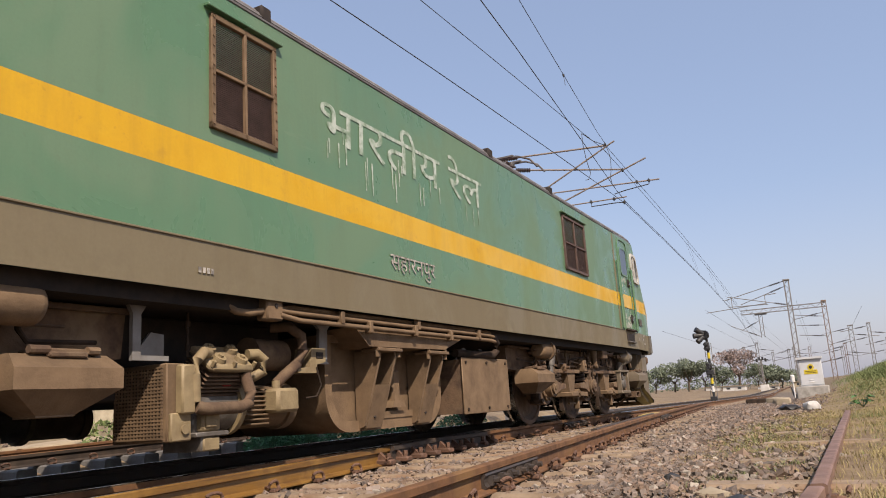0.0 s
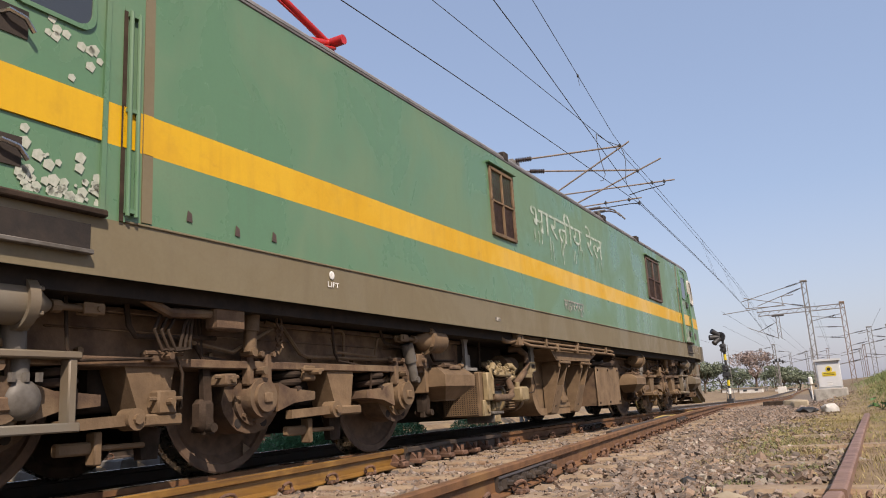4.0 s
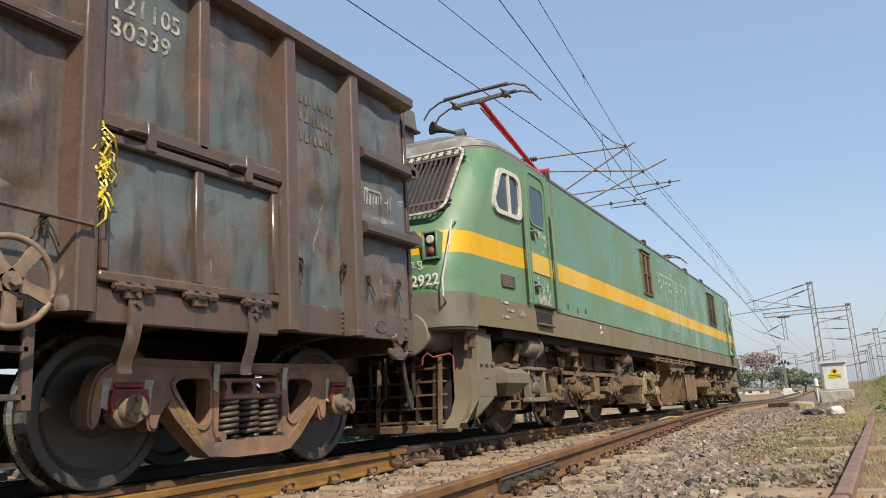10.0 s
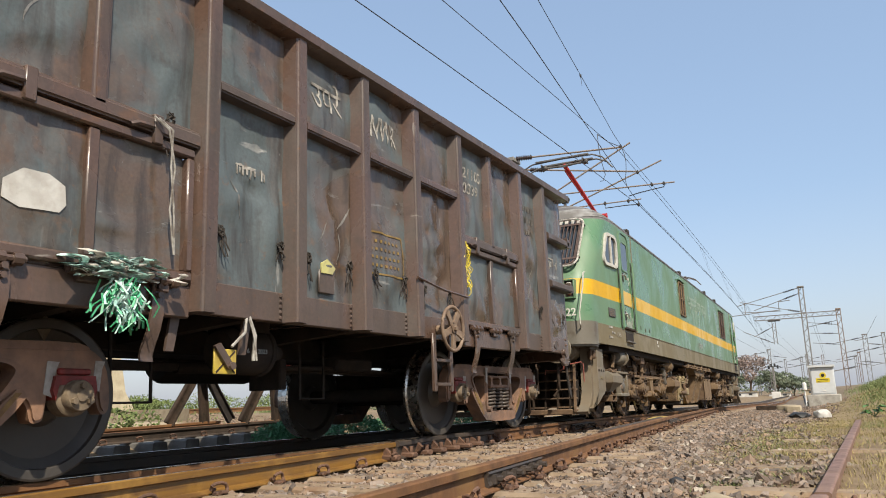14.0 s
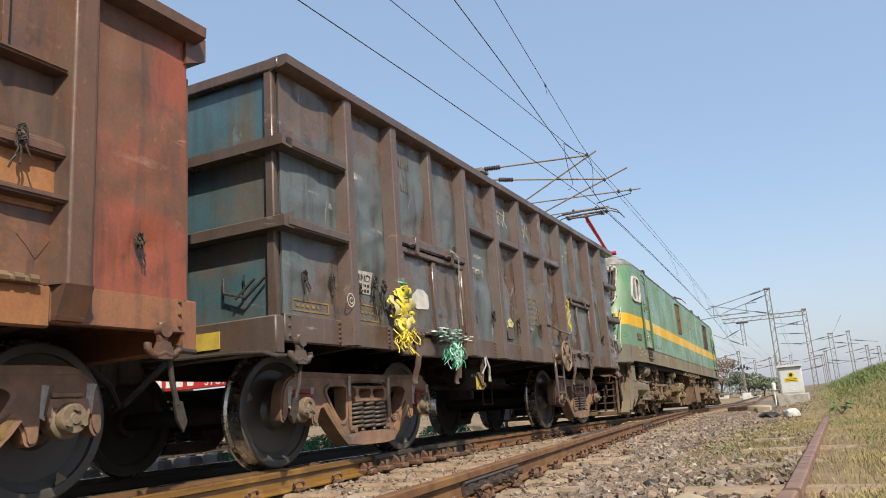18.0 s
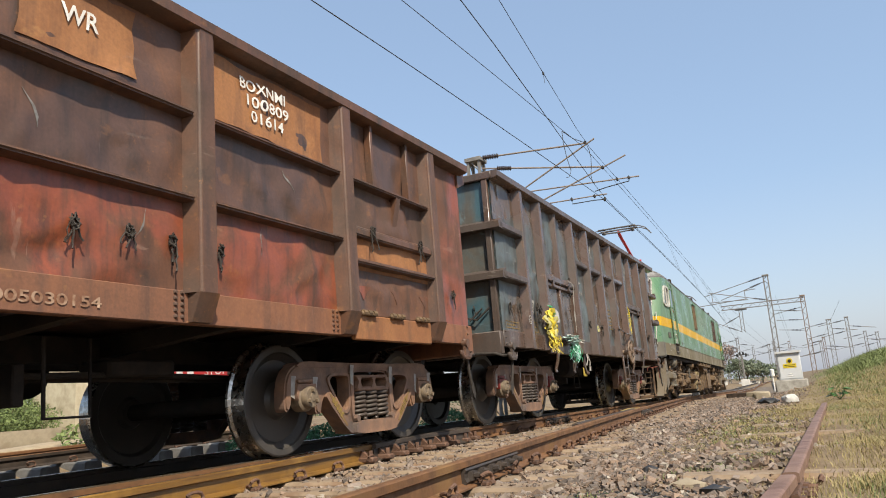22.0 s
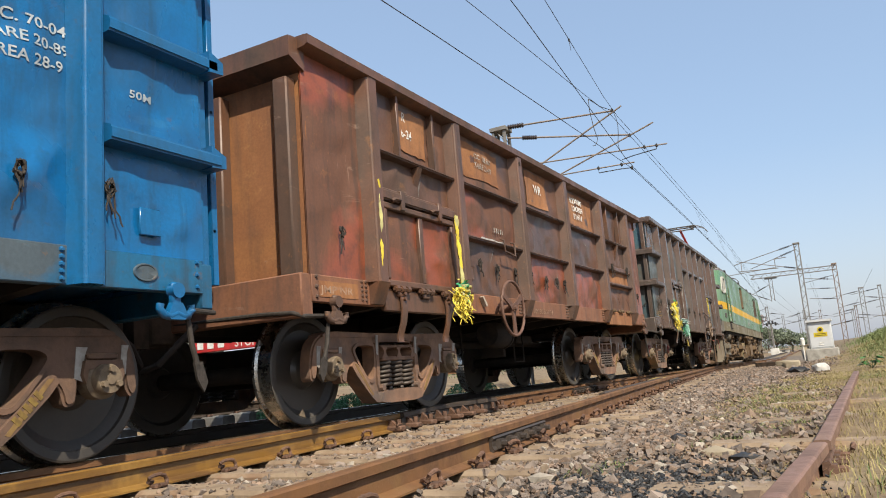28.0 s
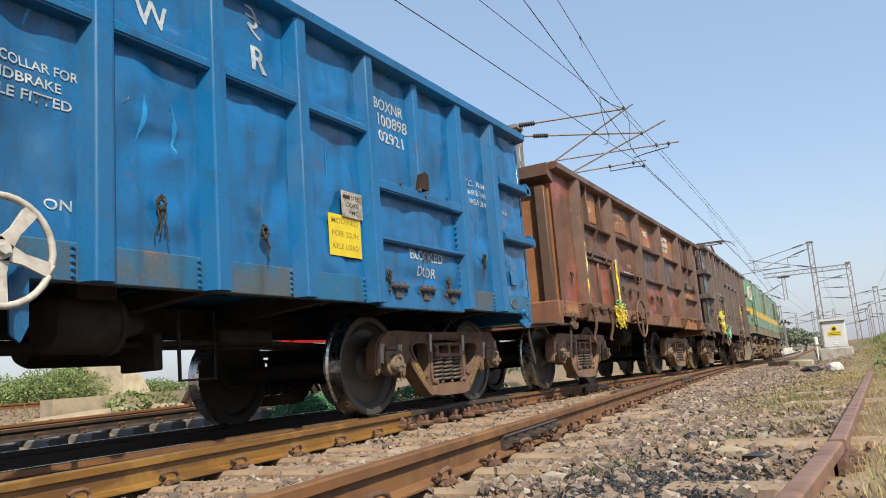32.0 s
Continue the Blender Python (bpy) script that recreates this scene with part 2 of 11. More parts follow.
M_CHALK = mat("thin_white_paint", (0.352, 0.397, 0.346), (0.141, 0.205, 0.141), 0.7, scale=9, mixw=(0.40, 0.62), bump=0.0)
M_PLATE = mat("maker_plate", (0.032, 0.026, 0.022), (0.051, 0.038, 0.032), 0.5, scale=30, bump=0.05)
M_CHIP = mat("chipped_pale_primer", (0.333, 0.346, 0.294), (0.256, 0.282, 0.230), 0.8, scale=30, bump=0.1)
# wagons
M_WDARK = weathered("dark_brown_wagon_paint", (0.083, 0.051, 0.038), (0.066, 0.050, 0.042), (0.038, 0.028, 0.023), (0.132, 0.066, 0.032), (0.240, 0.216, 0.192), 0.34, 0.9, 0.5, 0.55, 0.8, 0.2, grain=0.14)
# pale tone serves real scuffs and painted streaky highlights on the dents
M_WDARK2 = weathered("scuffed_highlit_dark_panel", (0.090, 0.062, 0.046), (0.075, 0.090, 0.093), (0.034, 0.027, 0.023), (0.140, 0.068, 0.030), (0.320, 0.312, 0.296), 0.28, 1.0, 0.8, 0.5, 1.0, 0.5, (0.42, 0.56), grain=0.14)
M_WTEAL = weathered("weathered_blue_end", (0.042, 0.086, 0.104), (0.085, 0.062, 0.042), (0.040, 0.040, 0.036), (0.115, 0.058, 0.030), (0.154, 0.218, 0.237), 0.5, 0.8, 0.5, 0.5, 0.5, 0.4, (0.50, 0.64), grain=0.12)
M_WBROWN = weathered("rust_brown_wagon_paint", (0.104, 0.049, 0.028), (0.067, 0.039, 0.027), (0.037, 0.025, 0.020), (0.230, 0.102, 0.034), (0.218, 0.160, 0.122), 0.5, 0.9, 0.7, 0.45, 0.45, 0.25, grain=0.12)
M_WBROWN2 = weathered("red_orange_panel", (0.192, 0.051, 0.024), (0.096, 0.045, 0.026), (0.045, 0.027, 0.020), (0.269, 0.115, 0.035), (0.288, 0.192, 0.141), 0.47, 0.92, 0.75, 0.35, 0.6, 0.4, (0.45, 0.56), grain=0.12)
M_BRDK = weathered("dark_purple_brown_panel", (0.072, 0.040, 0.029), (0.128, 0.056, 0.030), (0.034, 0.023, 0.018), (0.215, 0.094, 0.032), (0.179, 0.147, 0.122), 0.5, 0.85, 0.75, 0.4, 0.4, 0.35, grain=0.14)
M_BRSOLE = weathered("orange_brown_sole_bar", (0.192, 0.080, 0.038), (0.131, 0.058, 0.034), (0.061, 0.035, 0.026), (0.256, 0.122, 0.045), (0.230, 0.154, 0.115), 0.65, 0.85, 0.55, 0.40, 0.35, 0.15, grain=0.14)
M_WORANGE = weathered("orange_rust_end", (0.256, 0.112, 0.040), (0.186, 0.074, 0.030), (0.083, 0.042, 0.026), (0.294, 0.147, 0.054), (0.269, 0.192, 0.141), 0.7, 0.8, 0.5, 0.6, 0.35, 0.2, grain=0.14)
M_WBLUE = weathered("bright_blue_wagon_paint", (0.004, 0.094, 0.240), (0.007, 0.078, 0.186), (0.011, 0.034, 0.058), (0.064, 0.044, 0.032), (0.050, 0.195, 0.345), 0.30, 0.7, 0.35, 0.35, 0.3, 0.12, grain=0.10)
M_WBLUE2 = weathered("dented_blue_panel", (0.004, 0.096, 0.254), (0.007, 0.073, 0.178), (0.012, 0.036, 0.061), (0.072, 0.048, 0.032), (0.046, 0.195, 0.360), 0.27, 0.8, 0.45, 0.35, 0.35, 0.45, (0.46, 0.62), grain=0.10)
M_SOLEB = weathered("grimy_blue_sole_bar", (0.008, 0.090, 0.186), (0.054, 0.067, 0.074), (0.026, 0.032, 0.034), (0.128, 0.074, 0.038), (0.077, 0.173, 0.243), 0.5, 0.9, 0.6, 0.75, 0.3, 0.2, (0.50, 0.60), grain=0.12)
M_BOGIE = mat("rusty_cast_bogie", (0.216, 0.118, 0.070), (0.128, 0.075, 0.051), 0.62, scale=5, mixw=(0.36, 0.64), c3=(0.084, 0.062, 0.053), s3=2.2, w3=(0.50, 0.64), bump=0.3, bscale=40, rand=0.12)
M_BOGIED = mat("dark_cast_bogie", (0.118, 0.066, 0.042), (0.070, 0.045, 0.033), 0.8, scale=6, c3=(0.147, 0.086, 0.048), s3=2.6, bump=0.3, bscale=40)
M_SPRING = mat("dusty_coil_spring", (0.058, 0.042, 0.032), (0.035, 0.027, 0.022), 0.55, scale=12, bump=0.2)
M_CAPM = mat("bearing_end_cap", (0.154, 0.115, 0.074), (0.096, 0.070, 0.048), 0.7, scale=20, bump=0.2)
M_CAPB = mat("blue_bearing_cap", (0.064, 0.115, 0.160), (0.051, 0.077, 0.096), 0.6, scale=20, bump=0.2)
M_YMARK = mat("yellow_marking_paint", (0.397, 0.294, 0.038), (0.288, 0.205, 0.045), 0.7, scale=14, bump=0.1)
M_YSTICK = mat("yellow_notice_paint", (0.512, 0.397, 0.013), (0.448, 0.333, 0.019), 0.6, scale=10, bump=0.03)
M_WIRE_R = mat("rusty_iron_wire", (0.032, 0.024, 0.019), (0.017, 0.014, 0.011), 0.8, scale=30, bump=0.2)
M_TIEY = mat("yellow_plastic_strip", (0.512, 0.403, 0.038), (0.435, 0.333, 0.026), 0.5, scale=20, bump=0.1, rand=0.15)
M_TIEG = mat("green_plastic_strip", (0.032, 0.243, 0.102), (0.045, 0.288, 0.160), 0.5, scale=20, bump=0.1, rand=0.2)
M_TIET = mat("pale_teal_plastic_strip", (0.224, 0.397, 0.352), (0.352, 0.461, 0.422), 0.5, scale=20, bump=0.1, rand=0.2)
M_PALEBRN = mat("pale_paper_patch", (0.352, 0.301, 0.243), (0.288, 0.237, 0.186), 0.9, scale=14, bump=0.1)
M_HWHEEL = mat("rusty_cream_handwheel", (0.192, 0.134, 0.090), (0.102, 0.064, 0.042), 0.65, scale=9, mixw=(0.35, 0.65), bump=0.15)
M_HWHITE = mat("grey_white_handwheel_paint", (0.397, 0.384, 0.352), (0.269, 0.243, 0.205), 0.6, scale=14, bump=0.15)
M_HBROWN = mat("red_brown_handwheel", (0.109, 0.054, 0.035), (0.077, 0.038, 0.027), 0.7, scale=14, bump=0.15)
M_FADEY = mat("faded_yellow_stencil", (0.192, 0.122, 0.029), (0.109, 0.067, 0.029), 0.75, scale=6, bump=0.1)
M_FADEB = mat("ghost_lettering", (0.108, 0.096, 0.080), (0.068, 0.060, 0.052), 0.75, scale=14, mixw=(0.4, 0.6), bump=0.05)
M_CARDY = mat("pale_yellow_card", (0.397, 0.371, 0.141), (0.269, 0.243, 0.128), 0.8, scale=12, bump=0.1)
M_FADEK = mat("faded_dark_stencil", (0.179, 0.134, 0.019), (0.256, 0.192, 0.019), 0.7, scale=30, bump=0.0)
M_STENCIL = mat("dirty_white_stencil", (0.333, 0.358, 0.371), (0.192, 0.243, 0.288), 0.65, scale=22, bump=0.0)
M_WORNW = mat("worn_white_brushwork", (0.294, 0.282, 0.256), (0.128, 0.109, 0.093), 0.8, scale=16, mixw=(0.40, 0.62), bump=0.05)
M_WORNW2 = mat("scuffed_white_notice", (0.358, 0.346, 0.320), (0.230, 0.211, 0.186), 0.75, scale=12, mixw=(0.4, 0.65), bump=0.05)
M_YDULL = mat("dull_yellow_cast_letters", (0.192, 0.128, 0.026), (0.115, 0.070, 0.019), 0.8, scale=18, bump=0.1)
M_YWASH = mat("ochre_paint_wash", (0.192, 0.118, 0.035), (0.122, 0.067, 0.032), 0.85, scale=9, mixw=(0.35, 0.65), bump=0.25, bscale=40)
M_FAIR = mat("dusty_brown_fairing", (0.138, 0.109, 0.074), (0.106, 0.082, 0.054), 0.6, scale=2, mixw=(0.3, 0.7), c3=(0.128, 0.118, 0.096), s3=1.1, w3=(0.5, 0.7), bump=0.08)
M_PTAN = mat("pale_tan_casting", (0.230, 0.176, 0.093), (0.154, 0.112, 0.058), 0.7, scale=7, mixw=(0.36, 0.66), c3=(0.109, 0.077, 0.045), s3=5.0, w3=(0.55, 0.68), bump=0.2)
M_FADEO = mat("faded_sole_bar_stencil", (0.294, 0.192, 0.128), (0.179, 0.090, 0.051), 0.75, scale=16, mixw=(0.4, 0.6), bump=0.05)
M_SCRAPE = mat("bare_scraped_steel", (0.218, 0.205, 0.186), (0.122, 0.109, 0.096), 0.45, metal=0.3, scale=30, bump=0.05)
M_BLUELT = mat("fresh_bright_blue_streak", (0.013, 0.198, 0.448), (0.008, 0.160, 0.384), 0.35, scale=12, bump=0.05)
# track and ground
M_RAIL = mat("rusty_rail", (0.138, 0.062, 0.021), (0.080, 0.036, 0.014), 0.75, scale=6, c3=(0.179, 0.093, 0.029), s3=1.5, bump=0.15, bscale=50)
M_RAILY = mat("ochre_dusted_rail", (0.180, 0.091, 0.019), (0.092, 0.045, 0.014), 0.42, scale=5, mixw=(0.38, 0.62), c3=(0.240, 0.132, 0.032), s3=2.6, w3=(0.52, 0.66), bump=0.1, bscale=50, stretch=(1, 0.25, 5))
M_RAILD = mat("dark_greasy_rail", (0.032, 0.024, 0.019), (0.054, 0.037, 0.026), 0.6, scale=6, bump=0.1)
M_RAILTOP = mat("worn_rail_head", (0.288, 0.232, 0.168), (0.160, 0.100, 0.056), 0.26, metal=0.8, scale=5, bump=0.03, stretch=(4, 0.3, 1))
M_RAILOLD = mat("disused_rail_rust", (0.172, 0.094, 0.064), (0.108, 0.061, 0.043), 0.6, scale=8, c3=(0.204, 0.124, 0.084), s3=2.0, bump=0.2, bscale=50)
M_CLIP = mat("rusty_rail_clip", (0.106, 0.054, 0.032), (0.058, 0.030, 0.019), 0.8, scale=20, bump=0.3, rand=0.25)
M_SLEEPER = mat("dirty_concrete_sleeper", (0.221, 0.163, 0.109), (0.150, 0.106, 0.069), 0.92, scale=6, c3=(0.160, 0.086, 0.048), s3=2.0, bump=0.45, bscale=40, rand=0.15)
M_SLEEPG = mat("grey_concrete_sleeper", (0.141, 0.138, 0.131), (0.096, 0.090, 0.083), 0.92, scale=6, bump=0.3, bscale=40, rand=0.1)
M_STONE = mat("ballast_stone", (0.176, 0.138, 0.112), (0.098, 0.077, 0.064), 0.92, scale=9, bump=0.35, bscale=60, rand=0.45)
M_STONEP = mat("brownish_ballast_stone", (0.172, 0.118, 0.082), (0.112, 0.077, 0.056), 0.92, scale=9, bump=0.35, bscale=60, rand=0.4)
M_STONEW = mat("pale_ballast_stone", (0.288, 0.250, 0.205), (0.205, 0.176, 0.141), 0.92, scale=9, bump=0.3, bscale=60, rand=0.2)
M_COAL = mat("coal_crumbs", (0.014, 0.014, 0.014), (0.026, 0.024, 0.023), 0.55, scale=20, bump=0.4, rand=0.4)
M_SOIL = mat("brown_trackside_soil", (0.163, 0.112, 0.062), (0.112, 0.077, 0.045), 0.97, scale=9, c3=(0.198, 0.147, 0.083), s3=0.9, w3=(0.45, 0.65), bump=0.9, bscale=40)
M_BED = mat("ballast_bed", (0.132, 0.101, 0.072), (0.080, 0.062, 0.046), 0.97, scale=14, c3=(0.164, 0.124, 0.086), s3=1.0, bump=1.0, bscale=30)
M_GRASSD = mat("dry_grass", (0.269, 0.218, 0.096), (0.198, 0.160, 0.064), 0.85, scale=4, bump=0, rand=0.3)
M_GRASSG = mat("green_grass", (0.102, 0.134, 0.038), (0.141, 0.160, 0.058), 0.8, scale=4, bump=0, rand=0.3)
M_LEAFB = mat("bright_weed_leaf", (0.042, 0.122, 0.029), (0.058, 0.154, 0.038), 0.55, scale=6, bump=0.1, rand=0.3)
M_WEEDT = mat("teal_green_weed", (0.068, 0.212, 0.092), (0.044, 0.152, 0.068), 0.7, scale=4, bump=0, rand=0.35)
M_LEAF = mat("tree_foliage", (0.054, 0.083, 0.029), (0.035, 0.058, 0.019), 0.8, scale=2, bump=0, rand=0.4)
M_LEAFY = mat("sunny_bush_foliage", (0.128, 0.163, 0.051), (0.086, 0.122, 0.035), 0.8, scale=2, bump=0, rand=0.4)
M_LEAFP = mat("bare_pinkish_crown", (0.26, 0.20, 0.175), (0.20, 0.15, 0.13), 0.9, scale=2, bump=0, rand=0.3)
# distance haze is put into this leaf colour: paler, greyer green
M_LEAFH = mat("haze_toned_foliage", (0.145, 0.170, 0.115), (0.10, 0.125, 0.085), 0.9, scale=1, bump=0, rand=0.35)
M_BARK = mat("tree_bark", (0.102, 0.074, 0.051), (0.064, 0.048, 0.035), 0.95, scale=8, bump=0.4)
M_GALV = mat("galvanised_mast_steel", (0.190, 0.182, 0.170), (0.134, 0.122, 0.109), 0.6, metal=0.1, scale=5, bump=0.05)
M_MASTR = mat("rusting_mast_steel", (0.179, 0.128, 0.096), (0.141, 0.102, 0.077), 0.75, scale=5, bump=0.08)
M_TUBE = mat("pale_cantilever_tube", (0.243, 0.198, 0.166), (0.179, 0.141, 0.115), 0.6, scale=8, bump=0.05)
M_INSUL = mat("dark_porcelain", (0.022, 0.014, 0.013), (0.016, 0.010, 0.009), 0.25, scale=8, bump=0)
M_CABLE = mat("weathered_copper_wire", (0.022, 0.021, 0.021), (0.032, 0.029, 0.026), 0.6, scale=8, bump=0)
M_SILVER = mat("silver_cabinet_paint", (0.480, 0.488, 0.496), (0.424, 0.432, 0.432), 0.45, scale=2.5, bump=0.03)
M_CONC = mat("weathered_concrete", (0.269, 0.224, 0.157), (0.198, 0.160, 0.109), 0.93, scale=4, c3=(0.166, 0.122, 0.077), s3=1.6, bump=0.3)
M_CONCG = mat("pale_grey_concrete", (0.320, 0.304, 0.272), (0.216, 0.200, 0.176), 0.93, scale=5, mixw=(0.38, 0.62), bump=0.4)
M_PALECONC = mat("whitewashed_concrete", (0.422, 0.365, 0.256), (0.333, 0.282, 0.192), 0.93, scale=3, c3=(0.269, 0.224, 0.147), s3=1.0, bump=0.2)
M_SAND = mat("light_sand", (0.301, 0.237, 0.154), (0.243, 0.186, 0.115), 0.97, scale=4, bump=0.4)
M_SIGBLK = mat("signal_black", (0.012, 0.012, 0.013), (0.024, 0.024, 0.024), 0.6, scale=6, bump=0.05)
M_SACK = mat("white_plastic_sack", (0.422, 0.410, 0.384), (0.320, 0.301, 0.275), 0.6, scale=9, bump=0.5, bscale=18)
M_YSTONE = mat("yellow_painted_block", (0.384, 0.288, 0.083), (0.269, 0.198, 0.070), 0.85, scale=6, bump=0.3)
M_WALLFAR = mat("far_white_wall", (0.528, 0.512, 0.480), (0.440, 0.416, 0.376), 0.9, scale=1, bump=0.05)
M_YBUILD = mat("far_cream_wall", (0.352, 0.301, 0.218), (0.294, 0.243, 0.173), 0.9, scale=1, bump=0.05)


# ======== mesh helpers ========
def part(name, bm, material, parent=None, label="", smooth=False, at=None):
    """Links a bmesh (or a ready mesh) as one mesh object under a thing."""
    if isinstance(bm, bmesh.types.BMesh):
        me = bpy.data.meshes.new(name)
        bm.normal_update()
        for e in bm.edges:
            e.smooth = len(e.link_faces) == 2 and e.calc_face_angle(3.0) < 0.72
        for f in bm.faces:
            f.smooth = True
        bm.to_mesh(me)
        bm.free()
    else:
        me = bm
    if not me.materials:
        for m in (material if isinstance(material, (list, tuple)) else [material]):
            me.materials.append(m)
    if smooth:
        me.polygons.foreach_set("use_smooth", [True] * len(me.polygons))
    ob = new(name, me)
    if parent is not None:
        ob.parent = parent
    if at is not None:
        ob.matrix_basis = at if isinstance(at, Matrix) else Matrix.Translation(at)
    if label:
        ob["label"] = label
    return ob


def thing(name, label, category, group="", kind="", at=None):
    ob = new(name)
    ob.empty_display_size = 0.2
    if at is not None:
        ob.matrix_basis = at if isinstance(at, Matrix) else Matrix.Translation(at)
    return tagged(ob, label, category, group, kind)


def bmn():
    return bmesh.new()


def box(bm, x0, x1, y0, y1, z0, z1, bev=0.0, mi=0):
    """Axis-aligned box, edges chamfered by bev."""
    r = bmesh.ops.create_cube(bm, size=1.0)
    vs = r["verts"]
    for v in vs:
        v.co = Vector(((x0 + x1) / 2 + v.co.x * (x1 - x0), (y0 + y1) / 2 + v.co.y * (y1 - y0), (z0 + z1) / 2 + v.co.z * (z1 - z0)))
    fs = {f for v in vs for f in v.link_faces}
    for f in fs:
        f.material_index = mi
    if bev > 0:
        es = list({e for v in vs for e in v.link_edges})
        bmesh.ops.bevel(bm, geom=es, offset=bev, segments=1, affect='EDGES')
    return bm


def rod(bm, p, q, r, n=10, r2=None, mi=0):
    """Cylinder or cone from p to q."""
    p, q = Vector(p), Vector(q)
    d = q - p
    m = Matrix.Translation((p + q) / 2) @ d.to_track_quat('Z', 'Y').to_matrix().to_4x4()
    k = bmesh.ops.create_cone(bm, cap_ends=True, segments=n, radius1=r, radius2=r if r2 is None else r2, depth=d.length, matrix=m)
    for f in {f for v in k["verts"] for f in v.link_faces}:
        f.material_index = mi
    return bm


def pipe(bm, pts, r, n=8):
    """Tube along a polyline."""
    pts = [Vector(p) for p in pts]
    rings = []
    up = Vector((0.13, 0.31, 0.94))
    for i, p in enumerate(pts):
        d = (pts[min(i + 1, len(pts) - 1)] - pts[max(i - 1, 0)]).normalized()
        a = d.cross(up)
        if a.length < 0.05:
            a = d.cross(Vector((1, 0, 0)))
        a.normalize()
        b = d.cross(a)
        rings.append([bm.verts.new(p + a * r * math.cos(t) + b * r * math.sin(t)) for t in [2 * math.pi * k / n for k in range(n)]])
    for r0, r1 in zip(rings, rings[1:]):
        for k in range(n):
            bm.faces.new((r0[k], r0[(k + 1) % n], r1[(k + 1) % n], r1[k]))
    bm.faces.new(rings[0][::-1])
    bm.faces.new(rings[-1])
    return bm


def prism(bm, poly, axis, a, b, mi=0):
    """Polygon in the two other axes, pushed along axis from a to b. Axis x: (y, z); y: (x, z); z: (x, y)."""
    def put(u, v, w):
        return {"x": (w, u, v), "y": (u, w, v), "z": (u, v, w)}[axis]
    lo = [bm.verts.new(put(u, v, a)) for u, v in poly]
    hi = [bm.verts.new(put(u, v, b)) for u, v in poly]
    n = len(poly)
    fs = [bm.faces.new(lo), bm.faces.new(hi[::-1])]
    for i in range(n):
        fs.append(bm.faces.new((lo[i], hi[i], hi[(i + 1) % n], lo[(i + 1) % n])))
    for f in fs:
        f.material_index = mi
    bmesh.ops.recalc_face_normals(bm, faces=fs)
    return bm


def lathe(bm, prof, n=32, axis='x', mis=None):
    """Turned body: prof holds (along axis, radius)."""
    rings = []
    for u, r in prof:
        ring = []
        for k in range(n):
            t = 2 * math.pi * k / n
            c, s = r * math.cos(t), r * math.sin(t)
            ring.append(bm.verts.new({"x": (u, c, s), "y": (c, u, s), "z": (c, s, u)}[axis]))
        rings.append(ring)
    fs = []
    for i, (r0, r1) in enumerate(zip(rings, rings[1:])):
        for k in range(n):
            f = bm.faces.new((r0[k], r0[(k + 1) % n], r1[(k + 1) % n], r1[k]))
            f.material_index = mis[i] if mis else 0
            fs.append(f)
    fs.append(bm.faces.new(rings[0][::-1]))
    fs.append(bm.faces.new(rings[-1]))
    bmesh.ops.recalc_face_normals(bm, faces=fs)
    return bm


def plate_holes(bm, outer, holes, a, b):
    """A plate in the y-z plane between x = a and x = b, pierced by holes."""
    tmp = bmesh.new()
    es = []
    for loop in [outer, *holes]:
        vs = [tmp.verts.new((0, u, v)) for u, v in loop]
        es += [tmp.edges.new((vs[i], vs[(i + 1) % len(vs)])) for i in range(len(vs))]
    bmesh.ops.triangle_fill(tmp, use_beauty=True, use_dissolve=False, edges=es)
    tmp.verts.ensure_lookup_table()
    n0 = [bm.verts.new((a, v.co.y, v.co.z)) for v in tmp.verts]
    n1 = [bm.verts.new((b, v.co.y, v.co.z)) for v in tmp.verts]
    fs = []
    tmp.verts.index_update()
    for f in tmp.faces:
        ids = [v.index for v in f.verts]
        fs.append(bm.faces.new([n0[i] for i in ids]))
        fs.append(bm.faces.new([n1[i] for i in ids[::-1]]))
    for e in tmp.edges:
        if len(e.link_faces) == 1:
            i, j = e.verts[0].index, e.verts[1].index
            fs.append(bm.faces.new((n0[i], n0[j], n1[j], n1[i])))
    tmp.free()
    bmesh.ops.recalc_face_normals(bm, faces=fs)
    return bm


def arc(cy, cz, r, a0, a1, n):
    return [(cy + r * math.cos(radians(a0 + (a1 - a0) * i / n)), cz + r * math.sin(radians(a0 + (a1 - a0) * i / n))) for i in range(n + 1)]


def helix(bm, c, r, h, turns, wire, n=10, k=5):
    """Coil spring standing on c."""
    pts = []
    m = int(turns * n)
    for i in range(m + 1):
        t = 2 * math.pi * i / n
        pts.append((c[0] + r * math.cos(t), c[1] + r * math.sin(t), c[2] + h * i / m))
    return pipe(bm, pts, wire, k)


def raw(name, verts, faces, material, parent=None, mats=None, label="", smooth=False):
    me = bpy.data.meshes.new(name)
    me.from_pydata(verts, [], faces)
    return part(name, me, material, parent, label, smooth)


def text_mesh(s, size):
    """Lettering as a flat mesh in the x-y plane, from the built-in font; returns mesh, width and lowest point."""
    cu = bpy.data.curves.new("lettering", 'FONT')
    cu.body = s
    cu.size = size
    cu.fill_mode = 'FRONT'
    cu.resolution_u = 3
    cu.offset = 0.014 * size if s.isascii() else 0.0
    ob = bpy.data.objects.new("lettering", cu)
    me = bpy.data.meshes.new_from_object(ob)
    bpy.data.objects.remove(ob)
    bpy.data.curves.remove(cu)
    return me


